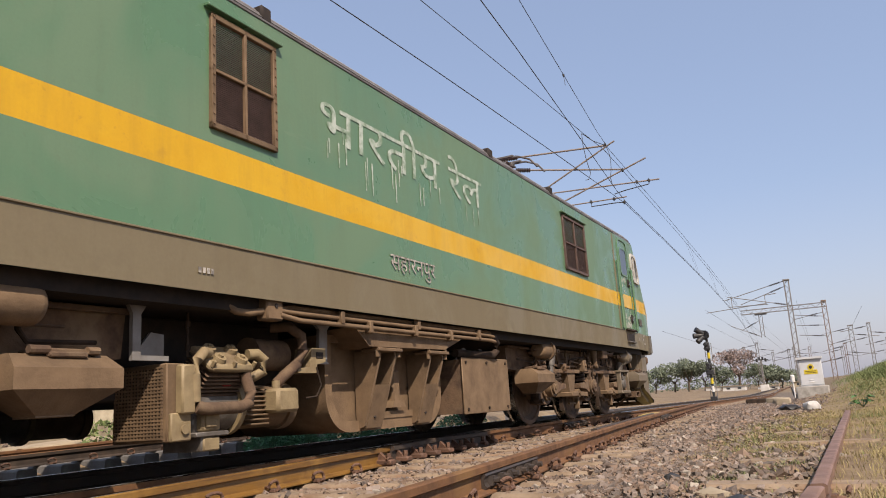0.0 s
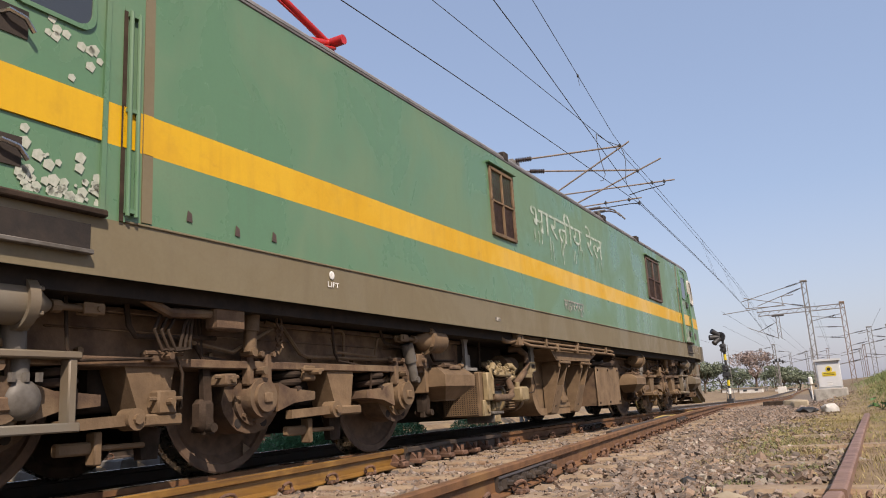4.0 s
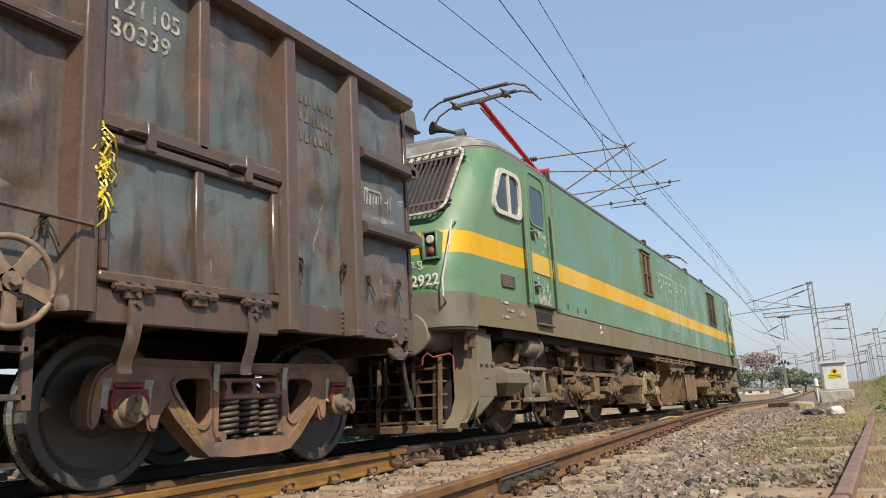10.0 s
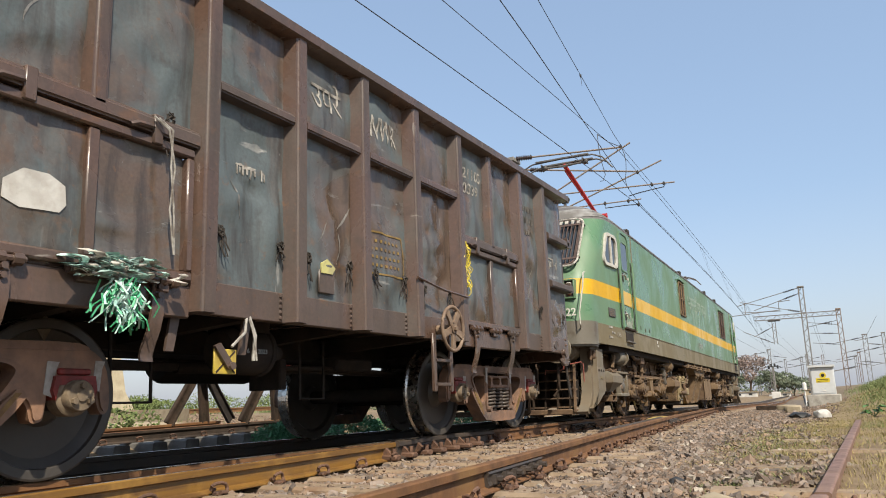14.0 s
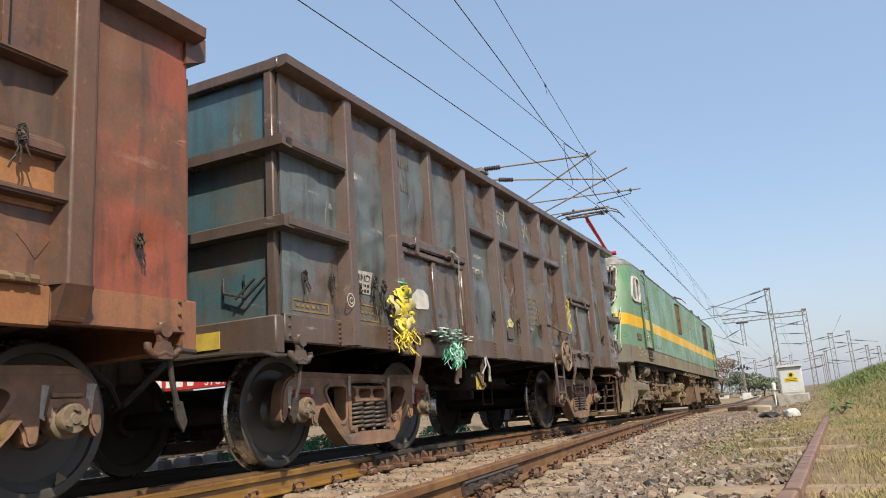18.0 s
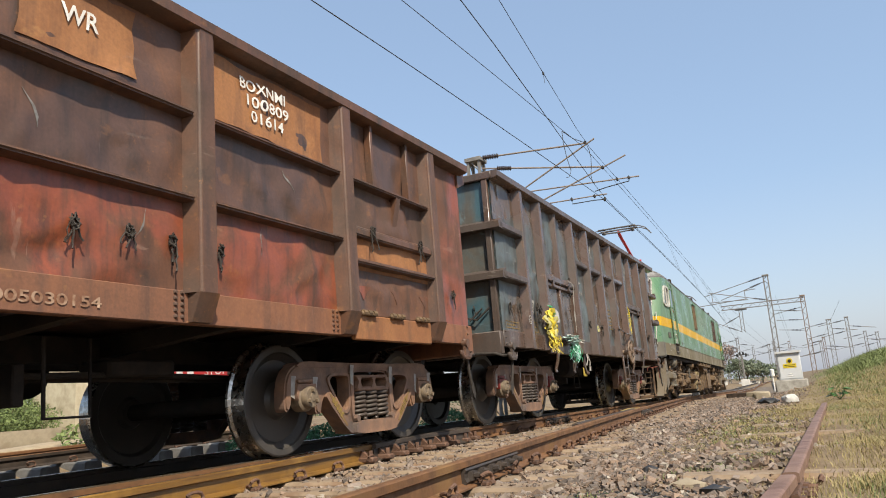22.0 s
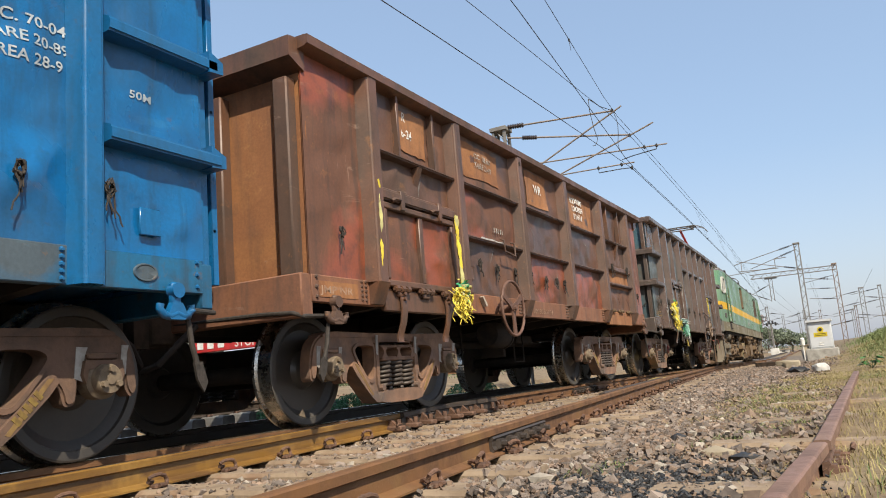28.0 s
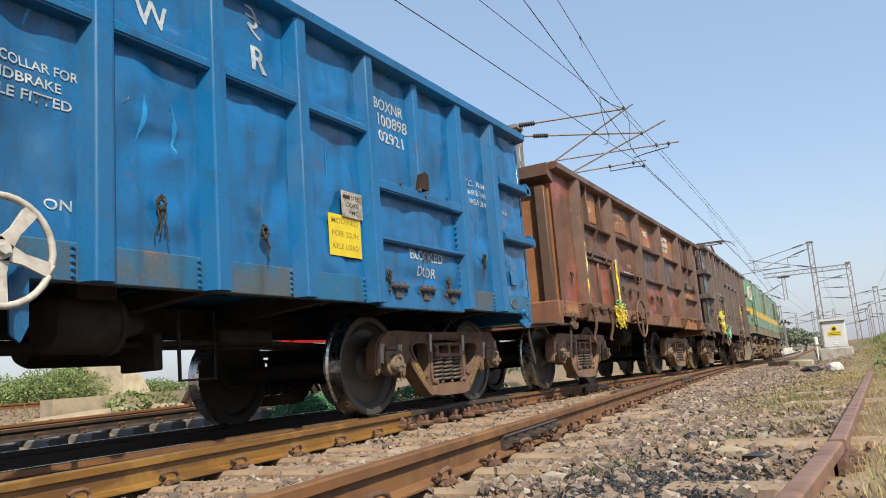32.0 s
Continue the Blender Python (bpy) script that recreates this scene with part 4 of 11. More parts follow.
for i in range(16):
    z0 = -0.6 + 0.55 * i
    s = 1 if i % 2 else -1
    for f in (-0.2, 0.2):
        rod(bm, (3.55 - s * 0.2, f, z0), (3.55 + s * 0.2, f, z0 + 0.55), 0.02, 4)
box(bm, 3.3, 3.8, -0.25, 0.25, 8.05, 8.2, 0.02)
part("post", bm, M_MASTR, portal, "rusting lattice post")
bm = bmn()
for sx in (-0.16, 0.16):
    box(bm, -2.55 + sx - 0.03, -2.55 + sx + 0.03, -0.05, 0.05, 5.0, 7.5)
for i in range(6):
    rod(bm, (-2.71 if i % 2 else -2.39, 0, 5.1 + 0.38 * i), (-2.39 if i % 2 else -2.71, 0, 5.48 + 0.38 * i), 0.018, 4)
box(bm, -3.1, -1.9, -0.12, 0.12, 7.35, 7.5, 0.01)
part("drop_arm", bm, M_GALV, portal)
for p, q in [((-2.7, 6.8), (-4.6, 5.9)), ((-2.7, 5.1), (-5.6, 6.5)), ((3.3, 7.0), (0.4, 6.5)), ((3.3, 5.7), (0.8, 5.9)), ((3.4, 4.6), (0.9, 4.9)), ((3.3, 6.6), (0.6, 7.0))]:
    a, b = Vector((p[0], 0.1, p[1])), Vector((q[0], 0.1, q[1]))
    insul_bar(portal, a, b, 0.03, 0.5, 0.9, M_GALV)
for x, y, h, w, mm, ln in [(5.72, 110, 6.2, 0.5, M_GALV, 0), (7.8, 111, 6.3, 0.34, M_GALV, 0), (4.8, 112, 4.1, 0.26, M_MASTR, 0), (10.4, 130, 5.0, 0.35, M_GALV, 0), (13.0, 150, 5.2, 0.4, M_GALV, 0), (4.2, 140, 4.6, 0.3, M_GALV, 0), (-9.5, 150, 8.6, 0.4, M_GALV, 0), (-14, 170, 8.6, 0.4, M_GALV, 0), (-4.0, 160, 7.6, 0.4, M_GALV, 0), (-6.2, 180, 8.0, 0.4, M_GALV, 0), (-2.5, 190, 8.0, 0.4, M_MASTR, 0), (-11, 200, 8.4, 0.4, M_GALV, 0)]:
    mst = lattice_mast("overhead_mast", x, y, h, w, mm, "distant lattice mast with wire brackets")
    for z, sgn in ((h - 0.4, -1), (h - 1.8, -1), (h - 1.2, 1)):
        insul_bar(mst, (sgn * w / 2, 0, z), (sgn * (2.6 + 0.3 * z % 1), 0, z - 0.5), 0.035, 0.5, 0.9, M_GALV)
for x0, z in ((-2.2, 5.5), (-2.3, 6.8), (-5.6, 5.7), (-5.6, 7.0), (1.8, 5.6), (1.8, 6.9), (6.5, 5.9), (-9.5, 5.5)):
    bm = bmn()
    pipe(bm, [(x0 - 0.0, 70, z), (x0 - 1.2, 112, z - 0.2), (x0 - 3.0, 170, z - 0.2)], 0.011, 5)
    tagged(part("contact_wire", bm, M_CABLE), "thin distant overhead wire above the yard", "overhead wire")

# ---- colour light signal beside the line ----
sig = thing("railway_signal", "black colour light signal on a striped post with a shunt signal", "signal", at=(-1.95, 45, ground_z(-1.95, 45)))
bm = bmn()
rod(bm, (0, 0, 0), (0, 0, 3.9), 0.07, 12)
box(bm, -0.18, 0.18, -0.18, 0.18, 0.0, 0.35, 0.02)
part("post", bm, M_SIGBLK, sig)
for z, m in ((1.05, M_YSTICK), (2.45, M_YSTICK), (0.6, M_WHITE)):
    bm = bmn()
    rod(bm, (0, 0, z), (0, 0, z + 0.32), 0.078, 12)
    part("post_band", bm, m, sig)
bm = bmn()
rod(bm, (-0.06, -0.05, 3.76), (-0.10, -0.16, 3.76), 0.27, 20)
hub = part("route_head", bm, M_SIGBLK, sig, "black round route indicator with three long hoods")
for dx, dz in ((-0.42, 0.34), (-0.56, -0.02), (-0.36, -0.36)):
    bm = bmn()
    rod(bm, (-0.14, -0.16, 3.76 + dz * 0.25), (-0.06 + dx, -0.42, 3.76 + dz), 0.13, 14, 0.15)
    part("lens_hood", bm, M_SIGBLK, hub)
for z, r in ((3.12, 0.24), (2.02, 0.16)):
    bm = bmn()
    box(bm, -0.16, 0.12, -0.18, 0.06, z - r, z + r, 0.04)
    head = part("signal_head", bm, M_SIGBLK, sig, "black signal head with hooded lenses")
    for q in (-0.5, 0.45):
        bm = bmn()
        rod(bm, (-0.04, -0.18, z + r * q), (-0.08, -0.40, z + r * q), 0.09, 12)
        part("lens_hood", bm, M_SIGBLK, head)
bm = bmn()
box(bm, -0.2, 0.2, -0.28, -0.16, 1.55, 1.8, 0.02)
part("shunt_unit", bm, M_SIGBLK, sig)
bm = bmn()
for q in (-0.18, 0.18):
    rod(bm, (q, 0.12, 0), (q, 0.12, 3.3), 0.018, 6)
for i in range(10):
    rod(bm, (-0.18, 0.12, 0.3 + 0.3 * i), (0.18, 0.12, 0.3 + 0.3 * i), 0.012, 6)
part("ladder", bm, M_GALV, sig)
far_sig = thing("railway_signal", "distant cluster of signal lamps on a post with a white base", "signal", at=(-6.3, 120, ground_z(-6.3, 120)))
bm = bmn()
rod(bm, (0, 0, 0), (0, 0, 4.6), 0.1, 8)
part("post", bm, M_GALV, far_sig)
bm = bmn()
for q in (-0.6, -0.22, 0.22, 0.6):
    box(bm, q - 0.13, q + 0.13, -0.2, 0.1, 4.2 + 0.25 * (abs(q) < 0.5), 4.7 + 0.25 * (abs(q) < 0.5), 0.05)
rod(bm, (-1.0, 0, 4.5), (1.0, 0, 4.5), 0.05, 6)
part("signal_head", bm, M_SIGBLK, far_sig)
bm = bmn()
box(bm, -0.55, 0.55, -0.5, 0.5, 0, 0.95, 0.04)
part("plinth", bm, M_WALLFAR, far_sig)

# ---- relay cabinet on a plinth ----
cab = thing("relay_cabinet", "silver-painted trackside cabinet with a yellow sign on a concrete plinth", "cabinet", at=pose(3.80, 28, 0.02, 0, 0, 0))
bm = bmn()
box(bm, -0.345, 0.345, -0.25, 0.3, 0.14, 1.02, 0.012)
bd = part("body", bm, M_SILVER, cab)
bm = bmn()
prism(bm, [(-0.33, 1.075), (0.36, 1.045), (0.36, 1.01), (-0.33, 1.01)], "x", -0.39, 0.39)
part("roof", bm, M_SILVER, cab)
bm = bmn()
box(bm, -0.315, 0.315, -0.262, -0.25, 0.18, 0.99, 0.004)
dr = part("door", bm, M_SILVER, cab)
bm = bmn()
box(bm, -0.19, 0.21, -0.268, -0.262, 0.52, 0.66, 0.002)
sg = part("sign", bm, M_YSTICK, cab, "yellow warning sign with unreadable lines")
for z in (0.555, 0.605):
    bm = bmn()
    box(bm, -0.15, 0.17, -0.271, -0.268, z, z + 0.016)
    part("sign_line", bm, M_BLACK, sg)
bm = bmn()
lathe(bm, [(-0.269, 0.001), (-0.269, 0.095), (-0.262, 0.1), (-0.26, 0.001)], 20, 'y')
ds = part("round_sign", bm, M_YSTICK, cab, at=(0.02, 0, 0.745))
bm = bmn()
lathe(bm, [(-0.273, 0.001), (-0.273, 0.055), (-0.269, 0.055), (-0.268, 0.001)], 16, 'y')
part("emblem", bm, M_BLACK, ds)
bm = bmn()
box(bm, -0.07, 0.07, -0.272, -0.262, 0.24, 0.28, 0.004)
box(bm, -0.07, 0.07, -0.272, -0.262, 0.32, 0.34, 0.004)
part("vent", bm, M_WHITE, dr)
bm = bmn()
box(bm, -0.50, 0.47, -0.4, 0.45, -0.40, 0.14, 0.03)
part("plinth", bm, M_CONCG, cab, "rough concrete plinth")
bm = bmn()
rod(bm, (0, 0, -0.9), (0, 0, 0.32), 0.035, 8)
rod(bm, (0, 0, 0.30), (0, 0, 0.64), 0.11, 14)
rod(bm, (0, 0, 0.64), (0, 0, 0.69), 0.11, 14, 0.05)
tagged(part("cable_post", bm, M_WHITE, at=(2.16, 45, 0.0)), "short white cable marker post", "post")

# ---- small trackside things ----
def lump(name, x, y, z, sx, sy, sz, material, label, category, seed, sub=2):
    bm = bmn()
    bmesh.ops.create_icosphere(bm, subdivisions=sub, radius=1.0)
    for v in bm.verts:
        d = 1 + 0.35 * noise.noise(v.co * 1.7 + Vector((seed, 0, 0))) + 0.15 * noise.noise(v.co * 4.5 + Vector((0, seed, 0)))
        v.co = Vector((v.co.x * sx * d, v.co.y * sy * d, max(-0.5, v.co.z) * sz * d))
    return tagged(part(name, bm, material, at=(x, y, z)), label, category)


lump("plastic_sack", 4.2, 16.2, -0.13, 0.17, 0.14, 0.10, M_SACK, "crumpled dirty white plastic sack on the weeds", "sack", 3)
lump("dark_cloth_heap", 3.75, 17.2, -0.17, 0.2, 0.16, 0.07, M_COAL, "heap of dark rags beside the ballast", "rags", 5)
bm = bmn()
box(bm, -0.38, 0.38, -0.25, 0.25, -0.1, 0.12, 0.03)
tagged(part("point_machine_box", bm, M_DUST2, at=pose(1.7, 31, -0.33, 0, 0, 8)), "low dark point machine box beside the switch", "point machine")
for x, y, s, m, lab in [(2.5, 29.5, 0.35, M_CONC, "pale concrete block by the switch"), (2.9, 26.5, 0.28, M_CONC, "pale concrete block by the switch"), (3.1, 24.5, 0.3, M_CONC, "pale concrete block by the switch")]:
    bm = bmn()
    box(bm, -s, s, -s * 0.7, s * 0.7, -0.2, 0.12, 0.04)
    tagged(part("concrete_block", bm, m, at=pose(x, y, ground_z(x, y) + 0.1, 0, 0, x * 30)), lab, "concrete block")
bm = bmn()
box(bm, -0.32, 0.30, -0.8, 0.8, -0.08, 0.05, 0.03)
tagged(part("painted_slab", bm, M_YSTONE, at=pose(1.45, 15.6, -0.15, 0, 0, 8)), "yellow painted marker slab between the rails", "marker slab")
bm = bmn()
box(bm, -0.25, 0.2, -0.9, 0.7, -0.08, 0.05, 0.03)
tagged(part("painted_slab", bm, M_YSTONE, at=pose(0.95, 20.5, -0.2, 0, 0, 8)), "yellow painted marker slab between the rails", "marker slab")
for x, y, s, m in [(3.62, 3.3, 0.07, M_STONEW), (4.27, 4.02, 0.10, M_CONC), (4.15, 3.36, 0.06, M_STONEW), (4.42, 3.85, 0.08, M_COAL), (4.78, 5.9, 0.10, M_STONEW), (3.9, 4.9, 0.06, M_COAL), (3.3, 5.6, 0.08, M_STONEP)]:
    lump("loose_rock", x, y, -0.17, s, s * 0.7, s * 0.45, m, "flat loose rock lying on the ballast", "rock", int(x * 10), 1)

# ---- buffer stop on the siding ----
bs = thing("buffer_stop", "buffer stop of old rails with a red board", "buffer stop", at=(0, 0, 0))
for x in (-4.2, -5.946):
    z0 = siding(10)
    for (ya, za), (yb, zb), nm in [((9.75, 0.0), (10.45, 1.0), "front_strut"), ((11.3, 0.0), (10.55, 1.0), "rear_strut"), ((10.6, 0.0), (10.5, 0.95), "post")]:
        bm = bmn()
        d = Vector((0, yb - ya, zb - za)).normalized()
        nrm = Vector((0, -d.z, d.y))
        for off, hw, th in ((0.06, 0.035, 0.04), (0.0, 0.009, 0.12), (-0.07, 0.068, 0.02)):
            c0, c1 = Vector((x, ya, z0 + za)) + nrm * off, Vector((x, yb, z0 + zb)) + nrm * off
            vs = [bm.verts.new(c + Vector((sx * hw, 0, 0)) + nrm * sn * th / 2) for c in (c0, c1) for sx, sn in ((-1, -1), (1, -1), (1, 1), (-1, 1))]
            fs = [bm.faces.new(vs[:4]), bm.faces.new(vs[4:])] + [bm.faces.new((vs[q], vs[(q + 1) % 4], vs[4 + (q + 1) % 4], vs[4 + q])) for q in range(4)]
            bmesh.ops.recalc_face_normals(bm, faces=fs)
        part(nm, bm, M_DUST2 if nm != "rear_strut" else M_BLACK, bs)
    bm = bmn()
    box(bm, x - 0.05, x + 0.05, 10.1, 11.0, z0 + 0.93, z0 + 1.0, 0.01)
    part("tie_bar", bm, M_BLACK, bs)
bm = bmn()
box(bm, -6.25, -3.9, 10.28, 10.38, siding(10) + 0.93, siding(10) + 1.25, 0.01)
bd = part("board", bm, M_RED, bs, "red painted board")
paint_text("lettering", "STOP", -4.93, 10.276, siding(10) + 0.975, 0.22, M_WHITE, bd, face="end", width=0.52, label="white stencilled letters")
for k in range(4):
    bm = bmn()
    box(bm, -6.12 + 0.26 * k, -5.97 + 0.26 * k, 10.272, 10.279, siding(10) + 0.99, siding(10) + 1.14)
    part("worn_letter", bm, M_WHITE, bd, "white letter too worn to read")
bm = bmn()
for k in range(5):
    box(bm, -3.898, -3.895, 10.2 + 0.36 * k, 10.44 + 0.36 * k, siding(10) + 1.0, siding(10) + 1.14)
box(bm, -3.96, -3.90, 10.12, 12.2, siding(10) + 0.92, siding(10) + 1.2, 0.005)
bd2 = part("side_board", bm, M_RED, bs, "red board along the side")
bm = bmn()
for k in range(5):
    box(bm, -3.899, -3.894, 10.26 + 0.36 * k, 10.46 + 0.36 * k, siding(10) + 0.98, siding(10) + 1.10)
part("worn_lettering", bm, M_WHITE, bd2)

# ---- beyond the siding: kerb wall, sand, ramp, shrubs ----
kerb = thing("low_wall", "low broken concrete wall behind the siding", "wall", kind="structure")
bm = bmn()
prism(bm, [(-9.5, 9.3), (-9.1, 9.3), (-8.8, 10.4), (-10.5, 14.5), (-10.9, 14.4), (-9.3, 10.4)], "z", -0.1, 0.42)
part("wall_body", bm, M_CONC, kerb)
sand = lump("sand_heap", -8.2, 10.6, -0.03, 0.9, 2.4, 0.22, M_SAND, "low heap of pale sand by the wall", "sand", 9)
ramp = thing("whitewashed_abutment", "pale whitewashed concrete abutment sloping to the ground", "abutment", kind="structure")
bm = bmn()
prism(bm, [(22.9, -0.2), (24.9, -0.2), (23.9, 1.3), (23.5, 3.2), (22.9, 3.2)], "x", -27.5, -24.6)
part("abutment_body", bm, M_PALECONC, ramp)
far_left = thing("rear_track", "rusty rails of a farther track", "railway track", kind="structure")
rail("rail", [(-15.5, y, 0.42) for y in range(-6, 40, 3)], [M_RAIL, M_RAIL], far_left)
rail("rail", [(-17.25, y, 0.42) for y in range(-6, 40, 3)], [M_RAIL, M_RAIL], far_left)


# ======== plants ========
def leaf_cloud(name, centres, n, size, material, parent, seed, label="", flat=0.8):
    """Many small leaves or clumps spread through lumpy volumes. centres: (x, y, z, rx, ry, rz)."""
    r = np.random.RandomState(seed)
    cs = np.array(centres, float)
    w = cs[:, 3] * cs[:, 4] + cs[:, 4] * cs[:, 5]
    idx = r.choice(len(cs), n, p=w / w.sum())
    d = r.normal(size=(n, 3))
    d /= np.linalg.norm(d, axis=1)[:, None]
    rad = r.uniform(0.55, 1.05, n) ** 0.6
    P = cs[idx, :3] + d * cs[idx, 3:] * rad[:, None]
    a, b = r.normal(size=(n, 3)), r.normal(size=(n, 3))
    a /= np.linalg.norm(a, axis=1)[:, None]
    b -= a * (a * b).sum(1)[:, None]
    b /= np.linalg.norm(b, axis=1)[:, None]
    s = size * r.uniform(0.5, 1.4, n)[:, None]
    V = np.stack([P - a * s, P - b * s * 0.45, P + a * s, P + b * s * 0.45 + a * s * 0.2], 1).reshape(-1, 3)
    F = np.arange(n * 4).reshape(n, 4)
    return raw(name, V.tolist(), F.tolist(), material, parent, label=label)


def tree(x, y, h, w, material, seed, label, n=900, leaf=0.16, trunk=0.35, cat="tree", bark=M_BARK):
    r = random.Random(seed)
    z = ground_z(x, y)
    t = thing("tree" if cat == "tree" else "shrub", label, cat, group="trees and shrubs along the yard", at=(x, y, z - 0.1))
    bm = bmn()
    rod(bm, (0, 0, 0), (0.03 * h, 0, h * trunk), 0.035 * h, 9, 0.022 * h)
    tips = []
    for k in range(7):
        a = 6.283 * k / 7 + r.uniform(-0.3, 0.3)
        L = r.uniform(0.25, 0.45)
        tip = Vector((math.cos(a) * w * L, math.sin(a) * w * L, h * r.uniform(0.55, 0.85)))
        rod(bm, (0.03 * h, 0, h * trunk * r.uniform(0.7, 1.0)), tip, 0.014 * h, 6, 0.005 * h)
        tips.append(tip)
    part("trunk", bm, bark, t)
    cen = []
    for tip in tips + [Vector((0, 0, h * 0.85))]:
        for q in range(2):
            s = w * r.uniform(0.14, 0.26)
            cen.append((tip.x + r.uniform(-0.1, 0.1) * w, tip.y + r.uniform(-0.1, 0.1) * w, tip.z + r.uniform(-0.1, 0.08) * h, s, s, s * 0.75))
    leaf_cloud("crown", cen, n, leaf, material, t, seed, flat=0.8)
    return t


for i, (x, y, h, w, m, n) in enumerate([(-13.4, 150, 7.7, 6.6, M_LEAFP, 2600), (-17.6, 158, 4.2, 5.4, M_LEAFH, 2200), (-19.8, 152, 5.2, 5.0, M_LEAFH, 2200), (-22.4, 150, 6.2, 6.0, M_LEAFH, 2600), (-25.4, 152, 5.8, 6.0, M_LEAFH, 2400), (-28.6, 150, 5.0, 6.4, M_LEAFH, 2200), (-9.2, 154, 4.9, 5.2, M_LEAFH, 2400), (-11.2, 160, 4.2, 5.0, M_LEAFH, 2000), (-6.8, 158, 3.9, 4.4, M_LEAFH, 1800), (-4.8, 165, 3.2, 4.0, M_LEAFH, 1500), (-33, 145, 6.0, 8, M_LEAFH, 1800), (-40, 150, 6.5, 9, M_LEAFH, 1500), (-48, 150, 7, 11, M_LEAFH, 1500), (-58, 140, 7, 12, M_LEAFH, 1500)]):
    tree(x, y, h, w, m, 20 + i, "distant green tree in haze-paled colour" if m is M_LEAFH else "bare pinkish tree crown in the haze", n, 0.20)
# far woods share the foliage colour paled for haze
far_wood = new("distant_woods")
tagged(far_wood, "line of distant trees beyond the yard, paled for haze", "woods", kind="stuff")
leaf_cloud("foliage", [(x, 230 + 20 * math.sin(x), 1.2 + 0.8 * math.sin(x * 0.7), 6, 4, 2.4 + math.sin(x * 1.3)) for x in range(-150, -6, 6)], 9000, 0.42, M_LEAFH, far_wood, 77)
# shrubs behind the siding
def shrub(x, y, w, h, material, seed, n=1600, leaf=0.075):
    r = random.Random(seed)
    z = ground_z(x, y)
    t = thing("shrub", "dense sunlit green shrub behind the siding", "shrub", group="shrubs behind the siding", at=(x, y, z))
    cen = []
    for k in range(11):
        a, d = r.uniform(0, 6.28), r.uniform(0, 0.5) * w
        hh = h * (1 - 0.8 * (d / w)) * r.uniform(0.75, 1.0)
        s0 = w * r.uniform(0.2, 0.34)
        cen.append((math.cos(a) * d, math.sin(a) * d, hh * 0.5, s0, s0, hh * 0.5))
    leaf_cloud("foliage", cen, n, leaf, material, t, seed)
    bm = bmn()
    for k in range(6):
        a = 1.05 * k
        rod(bm, (0.1 * math.cos(a), 0.1 * math.sin(a), -0.1), (w * 0.3 * math.cos(a), w * 0.3 * math.sin(a), h * 0.6), 0.03, 5, 0.01)
    part("stems", bm, M_BARK, t)


for i, (x, y, w, h, m) in enumerate([(-25.5, 20.0, 3.6, 2.1, M_LEAFY), (-27, 22.0, 3.4, 2.5, M_LEAFY), (-29.5, 19.0, 3.8, 2.15, M_LEAFY), (-33, 18.5, 4.2, 1.75, M_LEAF), (-38, 19.0, 4.5, 1.5, M_LEAF), (-44, 21.0, 5, 1.3, M_LEAF), (-26, 25.8, 3.4, 1.3, M_LEAFY), (-24, 28.5, 3.6, 1.35, M_LEAFY), (-30, 25, 4.4, 2.6, M_LEAF), (-23.5, 18.0, 2.6, 1.5, M_LEAFY), (-28, 16.8, 3.0, 1.5, M_LEAFY), (-34, 21, 4.4, 2.0, M_LEAF), (-26, 17.6, 2.6, 1.3, M_LEAFY), (-22, 31, 3.8, 1.4, M_LEAFY), (-20, 35, 4, 1.6, M_LEAF), (-18.5, 40, 4.4, 1.8, M_LEAFY), (-24, 40, 5, 1.9, M_LEAF), (-17, 47, 5, 2.2, M_LEAF), (-50, 26, 6, 1.6, M_LEAF)]):
    shrub(x, y, w, h, m, 60 + i, 7500 if y < 26 else 2600, 0.055)
bush = thing("weed_clump", "yellow-green weed clump by the sand heap", "plant", at=(-7.3, 9.6, 0.0))
leaf_cloud("leaves", [(0, 0, 0.22, 0.5, 0.4, 0.25), (0.3, 0.5, 0.2, 0.35, 0.35, 0.2)], 500, 0.05, M_LEAFY, bush, 5)
for i, (x, y, s) in enumerate([(-3.2, 9.6, 0.42), (-2.9, 11.2, 0.5), (-2.6, 15, 0.6), (-3.0, 12.6, 0.5), (-3.45, 10.3, 0.45)]):
    b = thing("weed_clump", "feathery dark green weed in the shade of the train", "plant", at=(x, y, -0.26))
    leaf_cloud("leaves", [(0, 0, 0.16, s * 0.7, s * 1.5, 0.24), (0, s * 0.5, 0.2, s * 0.5, s * 0.6, 0.26)], 5200, 0.022, M_WEEDT, b, 90 + i)


